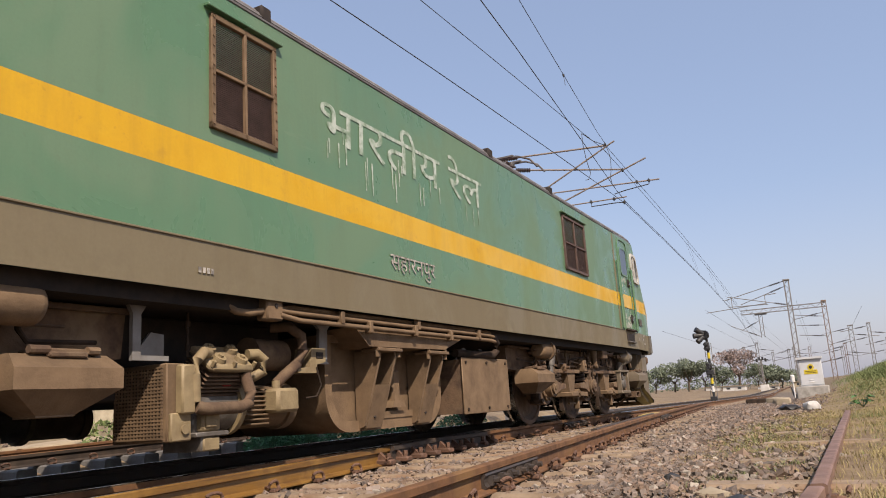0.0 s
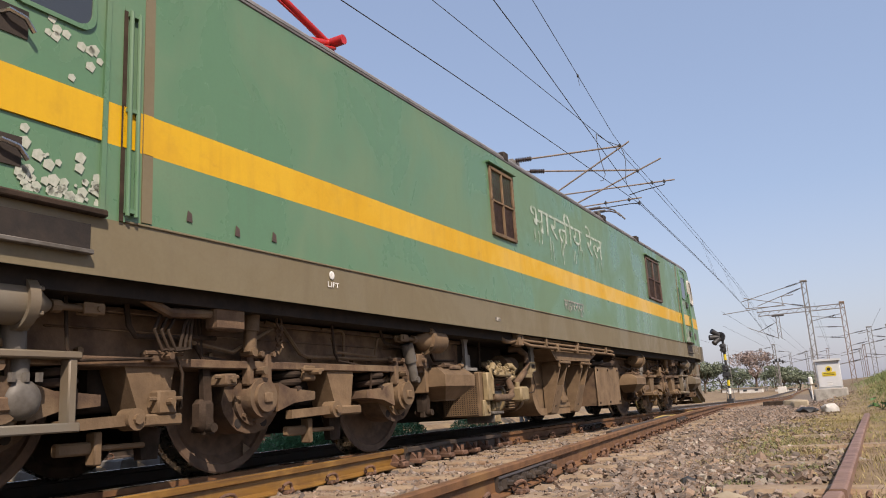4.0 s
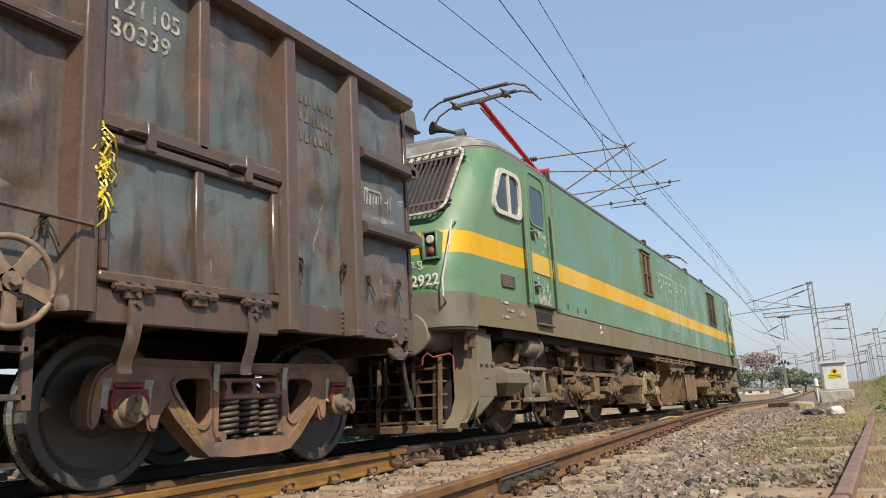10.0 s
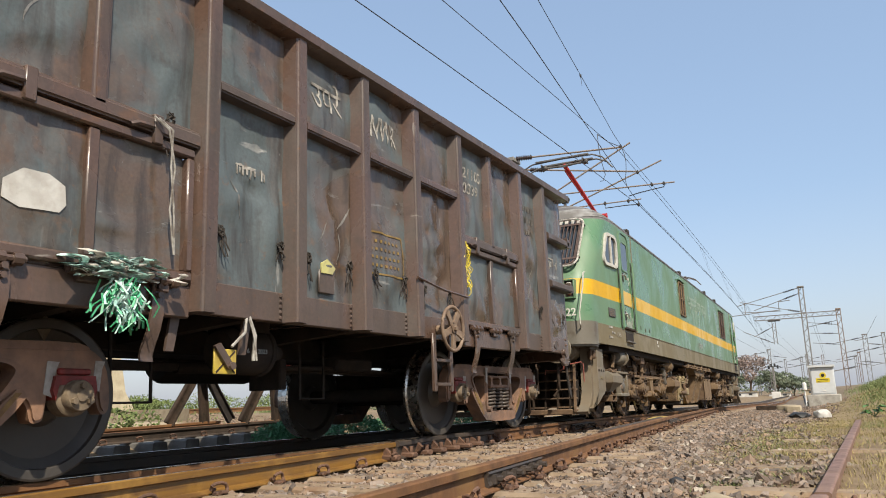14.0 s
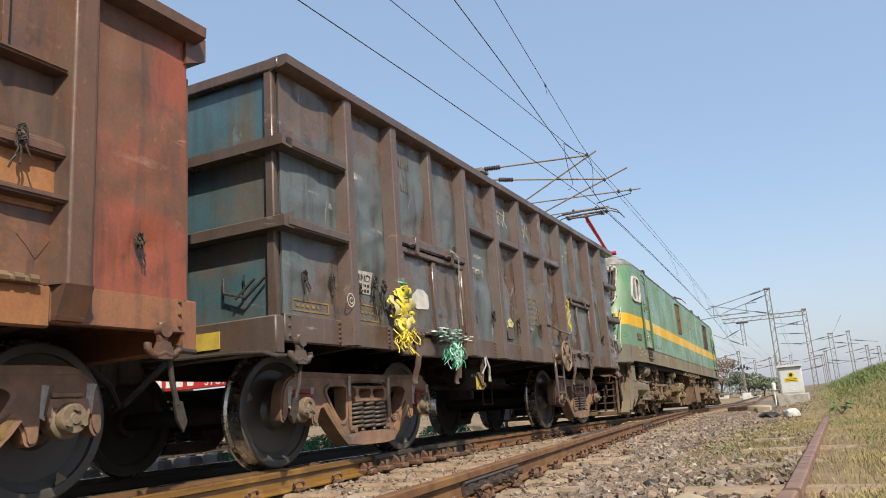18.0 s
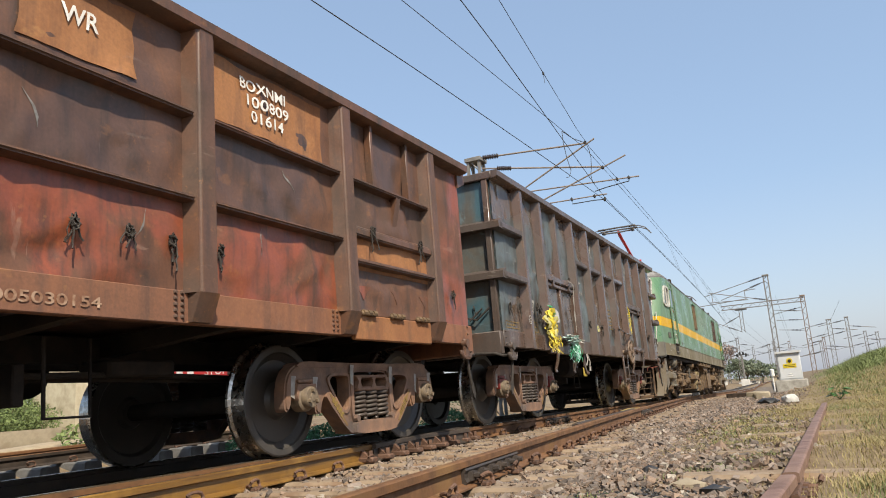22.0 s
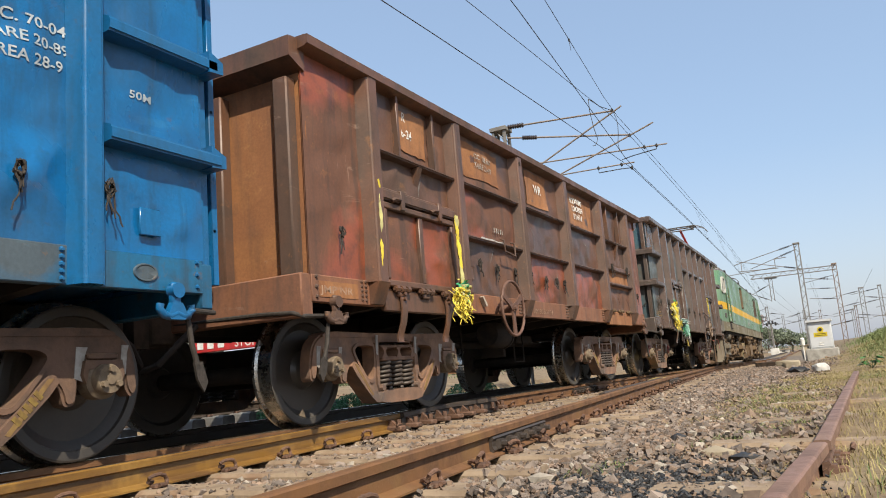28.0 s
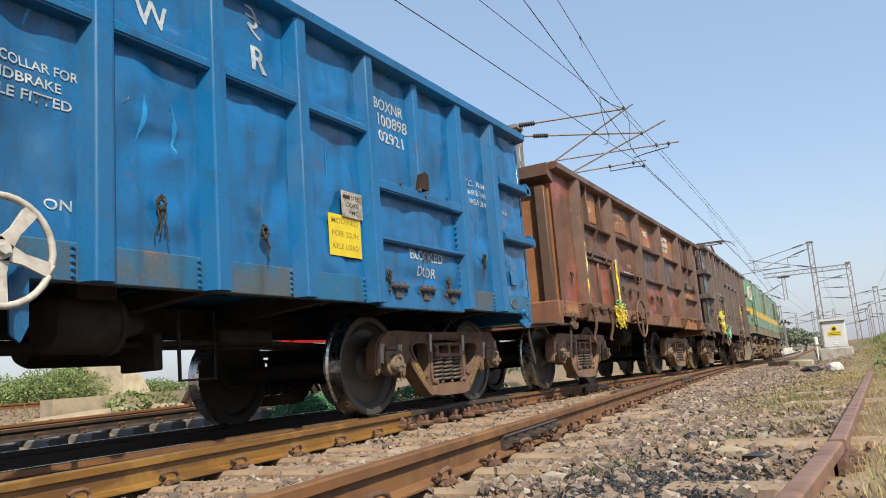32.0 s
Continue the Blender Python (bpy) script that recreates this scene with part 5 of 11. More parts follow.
def broad_weed(x, y, s, seed):
    """A rosette of broad leaves."""
    r = random.Random(seed)
    t = thing("broadleaf_weed", "bright green broad-leaved weed on dry ground", "plant", at=(x, y, ground_z(x, y)))
    for k in range(24):
        a, L = r.uniform(0, 6.28), s * r.uniform(0.5, 1.0)
        h = s * r.uniform(0.25, 0.85)
        d = Vector((math.cos(a), math.sin(a), 0))
        n = Vector((-d.y, d.x, 0))
        c = d * L * 0.7 + Vector((0, 0, h))
        w = L * 0.28
        vs = [c - d * L * 0.3, c + n * w - d * L * 0.02 + Vector((0, 0, 0.03 * s)), c + d * L * 0.34 - Vector((0, 0, 0.12 * s)), c - n * w - d * L * 0.02 + Vector((0, 0, 0.03 * s))]
        raw("leaf", [tuple(v) for v in vs], [(0, 1, 2, 3)], M_LEAFB, t)
    bm = bmn()
    for k in range(9):
        a = 6.28 * k / 9
        rod(bm, (0, 0, 0), (math.cos(a) * s * 0.5, math.sin(a) * s * 0.5, s * 0.5), 0.006, 5)
    part("stems", bm, M_LEAFB, t)


broad_weed(5.06, 15.6, 0.26, 4)


def blades(name, spots, n, h, w, material, seed, label):
    """Grass: bent two-quad blades. spots: (x, y, rx, ry, weight)."""
    r = np.random.RandomState(seed)
    sp = np.array(spots, float)
    k = r.choice(len(sp), n, p=sp[:, 4] / sp[:, 4].sum())
    X = sp[k, 0] + r.normal(size=n) * sp[k, 2] * 0.6
    Yv = sp[k, 1] + r.normal(size=n) * sp[k, 3] * 0.6
    Z = np.array([ground_z(a, b) for a, b in zip(X, Yv)]) - 0.005
    a = r.uniform(0, 6.283, n)
    lean = r.uniform(0.2, 1.5, n)
    H = h * r.uniform(0.35, 1.2, n)
    W = w * r.uniform(0.6, 1.4, n)
    dx, dy = np.cos(a), np.sin(a)
    V = np.zeros((n, 5, 3))
    V[:, 0] = np.stack([X - dy * W, Yv + dx * W, Z], 1)
    V[:, 1] = np.stack([X + dy * W, Yv - dx * W, Z], 1)
    mx, my, mz = X + dx * lean * H * 0.3, Yv + dy * lean * H * 0.3, Z + H * 0.6
    V[:, 2] = np.stack([mx + dy * W * 0.8, my - dx * W * 0.8, mz], 1)
    V[:, 3] = np.stack([mx - dy * W * 0.8, my + dx * W * 0.8, mz], 1)
    V[:, 4] = np.stack([X + dx * lean * H, Yv + dy * lean * H, Z + H], 1)
    b = np.arange(n) * 5
    F = [q for i in b for q in ((i, i + 1, i + 2, i + 3), (i + 3, i + 2, i + 4))]
    ob = raw(name, V.reshape(-1, 3).tolist(), [tuple(int(v) for v in f) for f in F], material)
    return tagged(ob, label, "grass", kind="stuff")


DRY = [(5.3, 3.5, 0.5, 1.5, 2), (5.6, 6.5, 0.7, 2, 2.4), (5.7, 11, 0.8, 3, 2.6), (4.2, 11, 0.4, 2, 1.6), (4.3, 7, 0.5, 1.5, 2), (4.1, 9.5, 0.5, 2, 2), (4.4, 13, 0.6, 2, 2), (5.3, 5, 0.35, 2, 1.4), (5.5, 9, 0.5, 3, 1.8), (5.6, 16, 0.8, 4, 2), (4.6, 20, 0.8, 4, 1.6), (5.8, 26, 1.5, 5, 2), (8, 40, 3, 8, 2), (4.2, 25, 0.8, 3, 1), (7, 60, 3, 9, 1.5), (3.9, 6.2, 0.3, 0.5, 1)]
GRN = [(4.15, 8.0, 0.35, 1.0, 1.6), (3.95, 10.5, 0.35, 1.2, 1.6), (4.1, 6.4, 0.25, 0.5, 1.0), (4.3, 4.6, 0.2, 0.3, 0.5), (5.2, 3.2, 0.2, 0.8, 0.7), (5.4, 7.5, 0.4, 2.0, 1), (6.2, 30, 1.6, 6, 2.2), (5.2, 22, 0.6, 3, 1.2), (7.5, 45, 3, 9, 2), (5.1, 12, 0.4, 1.2, 0.8), (3.85, 3.6, 0.15, 0.2, 0.4), (4.5, 5.3, 0.2, 0.3, 0.4)]
blades("dry_grass", DRY, 62000, 0.046, 0.0018, M_GRASSD, 1, "sparse straw-coloured dry grass")
blades("green_grass", GRN, 15000, 0.045, 0.0022, M_GRASSG, 2, "patches of green grass and weeds")
blades("tall_scrub", [(6.5, 38, 1.2, 8, 2), (7.5, 55, 2.0, 10, 2), (9, 75, 3.5, 14, 2), (6.2, 31, 0.6, 3, 1)], 16000, 0.30, 0.008, M_GRASSG, 3, "tall green scrub on the bank")
blades("bank_grass", [(6.0, 15, 0.7, 4, 2), (6.8, 20, 1.1, 5, 2), (7.5, 27, 1.4, 6, 2), (6.0, 24, 0.8, 5, 2), (8.5, 36, 1.8, 7, 2), (5.2, 30, 0.6, 4, 1)], 26000, 0.06, 0.0036, M_GRASSD, 8, "dry straw grass on the bank")
blades("bank_weeds", [(6.4, 17, 0.8, 5, 1), (7.4, 24, 1.2, 6, 2), (7.2, 33, 1.4, 6, 2), (5.4, 26, 0.6, 4, 1)], 12000, 0.10, 0.005, M_GRASSG, 9, "green weeds on the bank")
blades("siding_weeds", [(-7.5, 8, 0.9, 3, 1), (-11, 12, 2.0, 5, 1), (-14, 18, 2, 7, 1), (-19, 20, 3, 7, 1)], 1500, 0.16, 0.006, M_GRASSG, 6, "dry weeds beyond the siding")

# ---- low buildings and walls in the haze ----
for x, y, w, d, h, m in [(-13, 140, 3.6, 2, 0.75, M_WALLFAR), (-8.5, 150, 3.4, 2, 0.6, M_WALLFAR), (-3.0, 160, 4, 3, 0.9, M_YBUILD), (-18, 150, 2.4, 2, 0.6, M_WALLFAR)]:
    hb = thing("far_building", "low pale building far off in the yard", "building", group="far buildings", at=(x, y, ground_z(x, y)))
    bm = bmn()
    box(bm, -w / 2, w / 2, -d / 2, d / 2, -0.3, h)
    part("wall", bm, m, hb)
    bm = bmn()
    box(bm, -w / 2 - 0.15, w / 2 + 0.15, -d / 2 - 0.15, d / 2 + 0.15, h, h + 0.14)
    part("roof", bm, M_CONC, hb)
    for k in range(max(1, int(w / 1.6))):
        bm = bmn()
        xx = -w / 2 + (k + 0.5) * w / max(1, int(w / 1.6))
        box(bm, xx - 0.3, xx + 0.3, -d / 2 - 0.02, -d / 2 + 0.05, h * 0.35, h * 0.75)
        part("window", bm, M_GLASS, hb)
for xo in (2.9, -9.5, -13.8):
    tr = thing("yard_track", "rusty yard track running into the distance", "railway track", kind="structure")
    for dx in (-0.873, 0.873):
        rail("rail", [(xo + dx + bend(y) - 0.02 * (y - 35), y, drop(y) - 0.02) for y in range(36, 180, 8)], [M_RAIL, M_RAILTOP], tr)


# ======== ballast ========
def stone_field(name, n, region, size, material, seed, kind_label, lift=0.0):
    """Broken stones as squashed irregular polyhedra."""
    r = np.random.RandomState(seed)
    # a broken block: eight corners pushed about, one or two of them knocked in
    base = np.array([(x, y, z) for x in (-1, 1) for y in (-1, 1) for z in (-1, 1)], float) * 0.74
    tri = np.array([(0, 1, 3), (0, 3, 2), (4, 6, 7), (4, 7, 5), (0, 4, 5), (0, 5, 1), (2, 3, 7), (2, 7, 6), (0, 2, 6), (0, 6, 4), (1, 5, 7), (1, 7, 3)])
    P = region(r, n)
    n = len(P)
    s = size * np.exp(r.normal(0, 0.32, n))
    dim = np.stack([s * r.uniform(0.8, 1.35, n), s * r.uniform(0.7, 1.15, n), s * r.uniform(0.42, 0.80, n)], 1)
    jit = 1 + r.uniform(-0.42, 0.30, (n, 8, 3))
    V = base[None] * jit * dim[:, None]
    q = r.normal(size=(n, 4))
    q[:, 1:3] *= 0.45
    q /= np.linalg.norm(q, axis=1)[:, None]
    w, x, y, z = q.T
    R3 = np.stack([np.stack([1 - 2 * (y * y + z * z), 2 * (x * y - z * w), 2 * (x * z + y * w)], 1), np.stack([2 * (x * y + z * w), 1 - 2 * (x * x + z * z), 2 * (y * z - x * w)], 1), np.stack([2 * (x * z - y * w), 2 * (y * z + x * w), 1 - 2 * (x * x + y * y)], 1)], 1)
    V = np.einsum('nij,nkj->nki', R3, V) + P[:, None] + np.array([0, 0, lift])
    F = tri[None] + (np.arange(n) * 8)[:, None, None]
    me = bpy.data.meshes.new(name)
    V, F = V.reshape(-1, 3), F.reshape(-1, 3)
    me.vertices.add(len(V))
    me.vertices.foreach_set("co", V.astype(np.float32).ravel())
    me.loops.add(F.size)
    me.loops.foreach_set("vertex_index", F.astype(np.int32).ravel())
    me.polygons.add(len(F))
    me.polygons.foreach_set("loop_start", np.arange(0, F.size, 3, dtype=np.int32))
    me.polygons.foreach_set("use_smooth", [False] * len(F))
    me.update(calc_edges=True)
    me.validate()
    return tagged(part(name, me, material), kind_label, "ballast", kind="stuff")


def ballast_region(y0, y1, x0, x1, clear=True):
    def f(r, n):
        y = y0 + (y1 - y0) * r.random(n * 2)
        x = x0 + (x1 - x0) * r.random(n * 2)
        br = np.array([branch(v) for v in y])
        bd_ = np.array([bend(v) for v in y])
        xx = x - bd_
        ok = np.ones(len(x), bool)
        for c in (np.full_like(br, 0.873), np.full_like(br, -0.873), br, np.where(y < 7.2, br - 1.746, 99)):
            ok &= np.abs(xx - c) > 0.085
        ph = np.abs(((y + 4.2) / 0.6 + 0.5) % 1.0 - 0.5) * 0.6
        on = (ph < 0.13) & (xx < br + 0.46)
        ok &= ~on | (r.random(len(x)) < np.where(xx < br - 0.1, 0.16, 0.22))
        ok &= (np.abs(xx - br) > 0.34) | (r.random(len(x)) < 0.45)
        ok &= (xx > br) | (r.random(len(x)) < 0.6)
        ok &= (xx < 3.85 + 0.35 * np.sin(y * 1.3)) | (r.random(len(x)) < 0.22)
        ok &= (y < 6.5) | (xx < 3.4 + 0.3 * np.sin(y * 1.1)) | (r.random(len(x)) < 0.3)
        x, y, on = x[ok][:n], y[ok][:n], on[ok][:n]
        z = np.array([ground_z(a, b) for a, b in zip(x, y)]) + 0.012 + np.where(on, 0.035, 0.0)
        return np.stack([x, y, z], 1)
    return f


stone_field("ballast_stones", 19000, ballast_region(0.6, 9.5, 0.95, 4.75), 0.0190, M_STONE, 11, "grey-brown broken ballast stones")
stone_field("ballast_stones", 13000, ballast_region(0.6, 9.5, 0.95, 4.75), 0.0175, M_STONEP, 12, "pinkish broken ballast stones")
stone_field("pale_stones", 420, ballast_region(0.6, 12, 0.95, 4.7), 0.019, M_STONEW, 13, "pale chips among the ballast", 0.01)
stone_field("ballast_stones", 19000, ballast_region(9.5, 34, 0.95, 4.4), 0.022, M_STONE, 14, "grey-brown broken ballast stones")
stone_field("ballast_stones", 13000, ballast_region(9.5, 34, 0.95, 4.4), 0.021, M_STONEP, 15, "pinkish broken ballast stones")
stone_field("ballast_stones", 5000, ballast_region(1.0, 34, -2.9, 0.85), 0.030, M_STONEP, 16, "dark dusty stones between the rails")


def coal_region(r, n):
    c = np.array([(4.1, 3.0), (4.05, 3.5), (4.35, 3.0), (4.0, 3.2)])[r.randint(0, 4, n)]
    p = c + r.normal(size=(n, 2)) * [0.16, 0.22]
    return np.stack([p[:, 0], p[:, 1], np.array([ground_z(a, b) for a, b in p]) + 0.022], 1)


stone_field("ballast_stones", 7000, ballast_region(-6.0, 0.6, 0.95, 4.5), 0.026, M_STONE, 22, "grey-brown broken ballast stones")
stone_field("ballast_grit", 16000, ballast_region(0.8, 8.0, 0.95, 4.6), 0.0075, M_STONEP, 21, "fine brown grit between the stones", 0.01)
stone_field("coal_crumbs", 4200, coal_region, 0.0065, M_COAL, 17, "spilled coal crumbs")


def left_region(r, n):
    x = -14 + 7.2 * r.random(n)
    y = 2 + 16 * r.random(n)
    return np.stack([x, y, np.array([ground_z(a, b) for a, b in zip(x, y)])], 1)


stone_field("scattered_stones", 2600, left_region, 0.035, M_STONEP, 18, "pale stones scattered beyond the siding")

# the nearest stones one by one
nearby = thing("loose_ballast", "broken stones lying loose beside the turnout rail", "ballast", group="loose stones")
_variants = []
for k in range(8):
    bm = bmn()
    bmesh.ops.create_cube(bm, size=1.5)
    rv = random.Random(k)
    for v in bm.verts:
        v.co = Vector((v.co.x * rv.uniform(0.6, 1.25), v.co.y * rv.uniform(0.6, 1.25), v.co.z * rv.uniform(0.6, 1.2) * 0.6))
    bmesh.ops.bevel(bm, geom=[e for e in bm.edges if rv.random() < 0.4], offset=0.16, segments=1, affect='EDGES')
    bmesh.ops.triangulate(bm, faces=bm.faces)
    me = bpy.data.meshes.new("stone")
    bm.to_mesh(me)
    bm.free()
    me.materials.append((M_STONE, M_STONEP, M_STONE, M_STONEW)[k % 4])
    _variants.append(me)
rv = random.Random(77)
for k in range(290):
    y = rv.uniform(2.2, 6.0)
    x = rv.uniform(branch(y) + 0.12, 4.5)
    s = 0.022 * math.exp(rv.gauss(0, 0.3))
    part("stone", _variants[rv.randrange(8)], M_STONE, nearby, at=Matrix.Translation((x, y, ground_z(x, y) + 0.026)) @ Euler((rv.uniform(-0.5, 0.5), rv.uniform(-0.5, 0.5), rv.uniform(0, 6.28))).to_matrix().to_4x4() @ Matrix.Diagonal((s, s * rv.uniform(0.7, 1.0), s, 1)))


# ======== wheels, bogies ========
def wheel_mesh(r, inner=0.762, spoke=M_WHEEL, s=1):
    k = r - 0.456
    prof = [(0.955, 0.001), (0.955, 0.085), (0.925, 0.13), (0.885, 0.16), (0.878, 0.33 + k), (0.915, 0.385 + k), (0.936, 0.392 + k), (0.936, 0.44 + k), (0.93, 0.452 + k), (0.81, 0.46 + k),
            (0.797, 0.484 + k), (0.776, 0.486 + k), (0.765, 0.47 + k), (0.765, 0.39 + k), (0.80, 0.36 + k), (0.815, 0.15), (0.77, 0.12), (0.77, 0.001)]
    mis = [0, 0, 0, 0, 0, 0, 1, 1, 2, 2, 2, 2, 0, 0, 0, 0, 0]
    bm = bmn()
    lathe(bm, [(u * s, v) for u, v in prof], 56, 'x', mis)
    me = bpy.data.meshes.new("wheel")
    bm.normal_update()
    bm.to_mesh(me)
    bm.free()
    for m in (spoke, spoke, M_RIM):
        me.materials.append(m)
    return me


SPINS = []   # every wheelset with its radius
_wm = {}


def wheelset(parent, y, r, spoke):
    bm = bmn()
    rod(bm, (-1.1, 0, 0), (1.1, 0, 0), 0.075, 14)
    ax_ob = part("wheelset", bm, M_BLACK, parent, "axle with two steel wheels", at=(0, y, r))
    for s in (1, -1):
        key = (r, s, spoke.name)
        if key not in _wm:
            _wm[key] = wheel_mesh(r, spoke=spoke, s=s)
        part("wheel", _wm[key], spoke, ax_ob, "greasy steel wheel with a polished tread")
    # pale triangle painted on the disc for a patch of sunlight
    bm = bmn()
    prism(bm, [(-0.045, -r + 0.07), (0.045, -r + 0.07), (0.0, -r + 0.14)], "x", 0.936, 0.9385)
    part("chalk_mark", bm, M_CAPM, ax_ob)
    SPINS.append((ax_ob, y, r))
    return ax_ob


def mirror_loop(pts):
    return pts + [(-u, v) for u, v in pts[::-1]]


def soften(poly, n=1):
    """Cut the corners of a closed outline."""
    for _ in range(n):
        out = []
        for (a, b), (c, e) in zip(poly, poly[1:] + poly[:1]):
            out += [(a * 0.78 + c * 0.22, b * 0.78 + e * 0.22), (a * 0.22 + c * 0.78, b * 0.22 + e * 0.78)]
        poly = out
    return poly


def side_frame_mesh():
    half = [(0.0, 0.728), (0.70, 0.728), (0.98, 0.738), (1.10, 0.722), (1.185, 0.67), (1.225, 0.60), (1.245, 0.50), (1.25, 0.375), (1.205, 0.345), (1.165, 0.40), (1.145, 0.555),
            (0.865, 0.565), (0.855, 0.40), (0.845, 0.325), (0.775, 0.315), (0.755, 0.40), (0.715, 0.455), (0.66, 0.435), (0.43, 0.165), (0.345, 0.122), (0.0, 0.122)]
    outer = half[:-1] + [half[-1]] + [(-u, v) for u, v in half[1:-1][::-1]]
    win = [(0.395, 0.632), (0.60, 0.632), (0.665, 0.60), (0.65, 0.55), (0.49, 0.345), (0.43, 0.33), (0.385, 0.37), (0.375, 0.60)]
    mid = [(-0.285, 0.665), (0.285, 0.665), (0.30, 0.62), (0.29, 0.245), (0.27, 0.225), (-0.27, 0.225), (-0.29, 0.245), (-0.30, 0.62)]
    outer, win, mid = soften(outer, 2), soften(win, 2), soften(mid)
    bm = bmn()
    plate_holes(bm, outer, [win, [(-u, v) for u, v in win[::-1]], mid], 1.06, 1.17)
    rim = [e for e in bm.edges if len(e.link_faces) == 2 and e.calc_face_angle(0.0) > 1.2 and min(v.co.x for v in e.verts) > 1.16]
    bmesh.ops.bevel(bm, geom=rim, offset=0.016, segments=2, affect='EDGES')
    # rolled lips: top chord, tension members, column guides, spring seat
    prism(bm, soften([(-1.07, 0.70), (1.07, 0.70), (1.10, 0.722), (1.00, 0.752), (0.5, 0.742), (0.0, 0.740), (-0.5, 0.742), (-1.00, 0.752), (-1.10, 0.722)]), "x", 1.03, 1.178)
    for q in (1, -1):
        prism(bm, soften([(0.30 * q, 0.118), (0.42 * q, 0.145), (0.735 * q, 0.445), (0.70 * q, 0.495), (0.66 * q, 0.49), (0.385 * q, 0.205), (0.30 * q, 0.17)]), "x", 1.05, 1.196)
        prism(bm, [(0.30 * q, 0.655), (0.36 * q, 0.655), (0.35 * q, 0.30), (0.315 * q, 0.22)], "x", 1.06, 1.192)
        lip = soften([(0.37 * q, 0.655), (0.62 * q, 0.655), (0.70 * q, 0.61), (0.675 * q, 0.54), (0.50 * q, 0.32), (0.42 * q, 0.30), (0.36 * q, 0.35), (0.35 * q, 0.61)], 2)
        w2 = [(u * q, v) for u, v in win]
        plate_holes(bm, lip, [w2], 1.15, 1.186)
    prism(bm, soften([(-0.36, 0.118), (0.36, 0.118), (0.34, 0.20), (0.30, 0.235), (-0.30, 0.235), (-0.34, 0.20)]), "x", 1.0, 1.228)
    for y in (-0.30, 0.30):
        rod(bm, (1.12, y, 0.255), (1.225, y, 0.255), 0.03, 8)
    for e in bm.edges:
        e.smooth = len(e.link_faces) == 2 and e.calc_face_angle(3.0) < 0.72
    for f in bm.faces:
        f.smooth = True
    me = bpy.data.meshes.new("side_frame")
    bm.normal_update()
    bm.to_mesh(me)
    bm.free()
    return me


SF = side_frame_mesh()


def tmesh(name, fill):
    bm = bmn()
    fill(bm)
    for e in bm.edges:
        e.smooth = len(e.link_faces) == 2 and e.calc_face_angle(3.0) < 0.72
    for f in bm.faces:
        f.smooth = True
    me = bpy.data.meshes.new(name)
    bm.normal_update()
    bm.to_mesh(me)
    bm.free()
    return me


def _fill_cap(bm):
    lathe(bm, [(1.10, 0.001), (1.10, 0.110), (1.185, 0.110), (1.195, 0.100), (1.20, 0.088), (1.24, 0.086), (1.252, 0.078), (1.252, 0.034), (1.262, 0.030), (1.262, 0.001)], 28)
    for k in range(3):
        t = radians(90 + 120 * k)
        rod(bm, (1.245, 0.055 * math.cos(t), 0.055 * math.sin(t)), (1.276, 0.055 * math.cos(t), 0.055 * math.sin(t)), 0.019, 6)


def _fill_adapter(bm):
    prism(bm, [(-0.135, 0.03), (-0.12, 0.11), (0.12, 0.11), (0.135, 0.03), (0.115, -0.02), (0.1, 0.06), (-0.1, 0.06), (-0.115, -0.02)], "x", 1.1, 1.2)
    box(bm, 1.1, 1.19, -0.1, 0.1, 0.115, 0.15, 0.008)


def _fill_bolster(bm):
    box(bm, 1.02, 1.21, -0.27, 0.27, 0.49, 0.53, 0.01)
    box(bm, 1.02, 1.20, -0.27, 0.27, 0.605, 0.635, 0.01)
    for y in (-0.24, 0.0, 0.24):
        prism(bm, [(y - 0.045, 0.52), (y + 0.045, 0.52), (y + 0.018, 0.56), (y + 0.018, 0.585), (y + 0.04, 0.61), (y - 0.04, 0.61), (y - 0.018, 0.585), (y - 0.018, 0.56)], "x", 1.06, 1.215)


def _fill_springs(bm):
    for y in (-0.19, 0.0, 0.19):
        helix(bm, (1.14, y, 0.245), 0.070, 0.245, 6.4, 0.0165, 14, 7)
        helix(bm, (1.14, y, 0.245), 0.040, 0.245, 7.0, 0.011, 10, 5)


CAPME, ADME = tmesh("bearing_cap", _fill_cap), tmesh("bearing_adapter", _fill_adapter)
BOLME, SPRME = tmesh("bolster_end", _fill_bolster), tmesh("spring_nest", _fill_springs)


def flipped(me, name):
    """The same mesh mirrored to the far side."""
    bm = bmesh.new()
    bm.from_mesh(me)
    bmesh.ops.scale(bm, vec=(-1, 1, 1), verts=bm.verts)
    bmesh.ops.reverse_faces(bm, faces=bm.faces)
    out = bpy.data.meshes.new(name)
    bm.to_mesh(out)
    bm.free()
    return out


FAR = {m.name: flipped(m, m.name) for m in (SF, CAPME, ADME, BOLME, SPRME)}


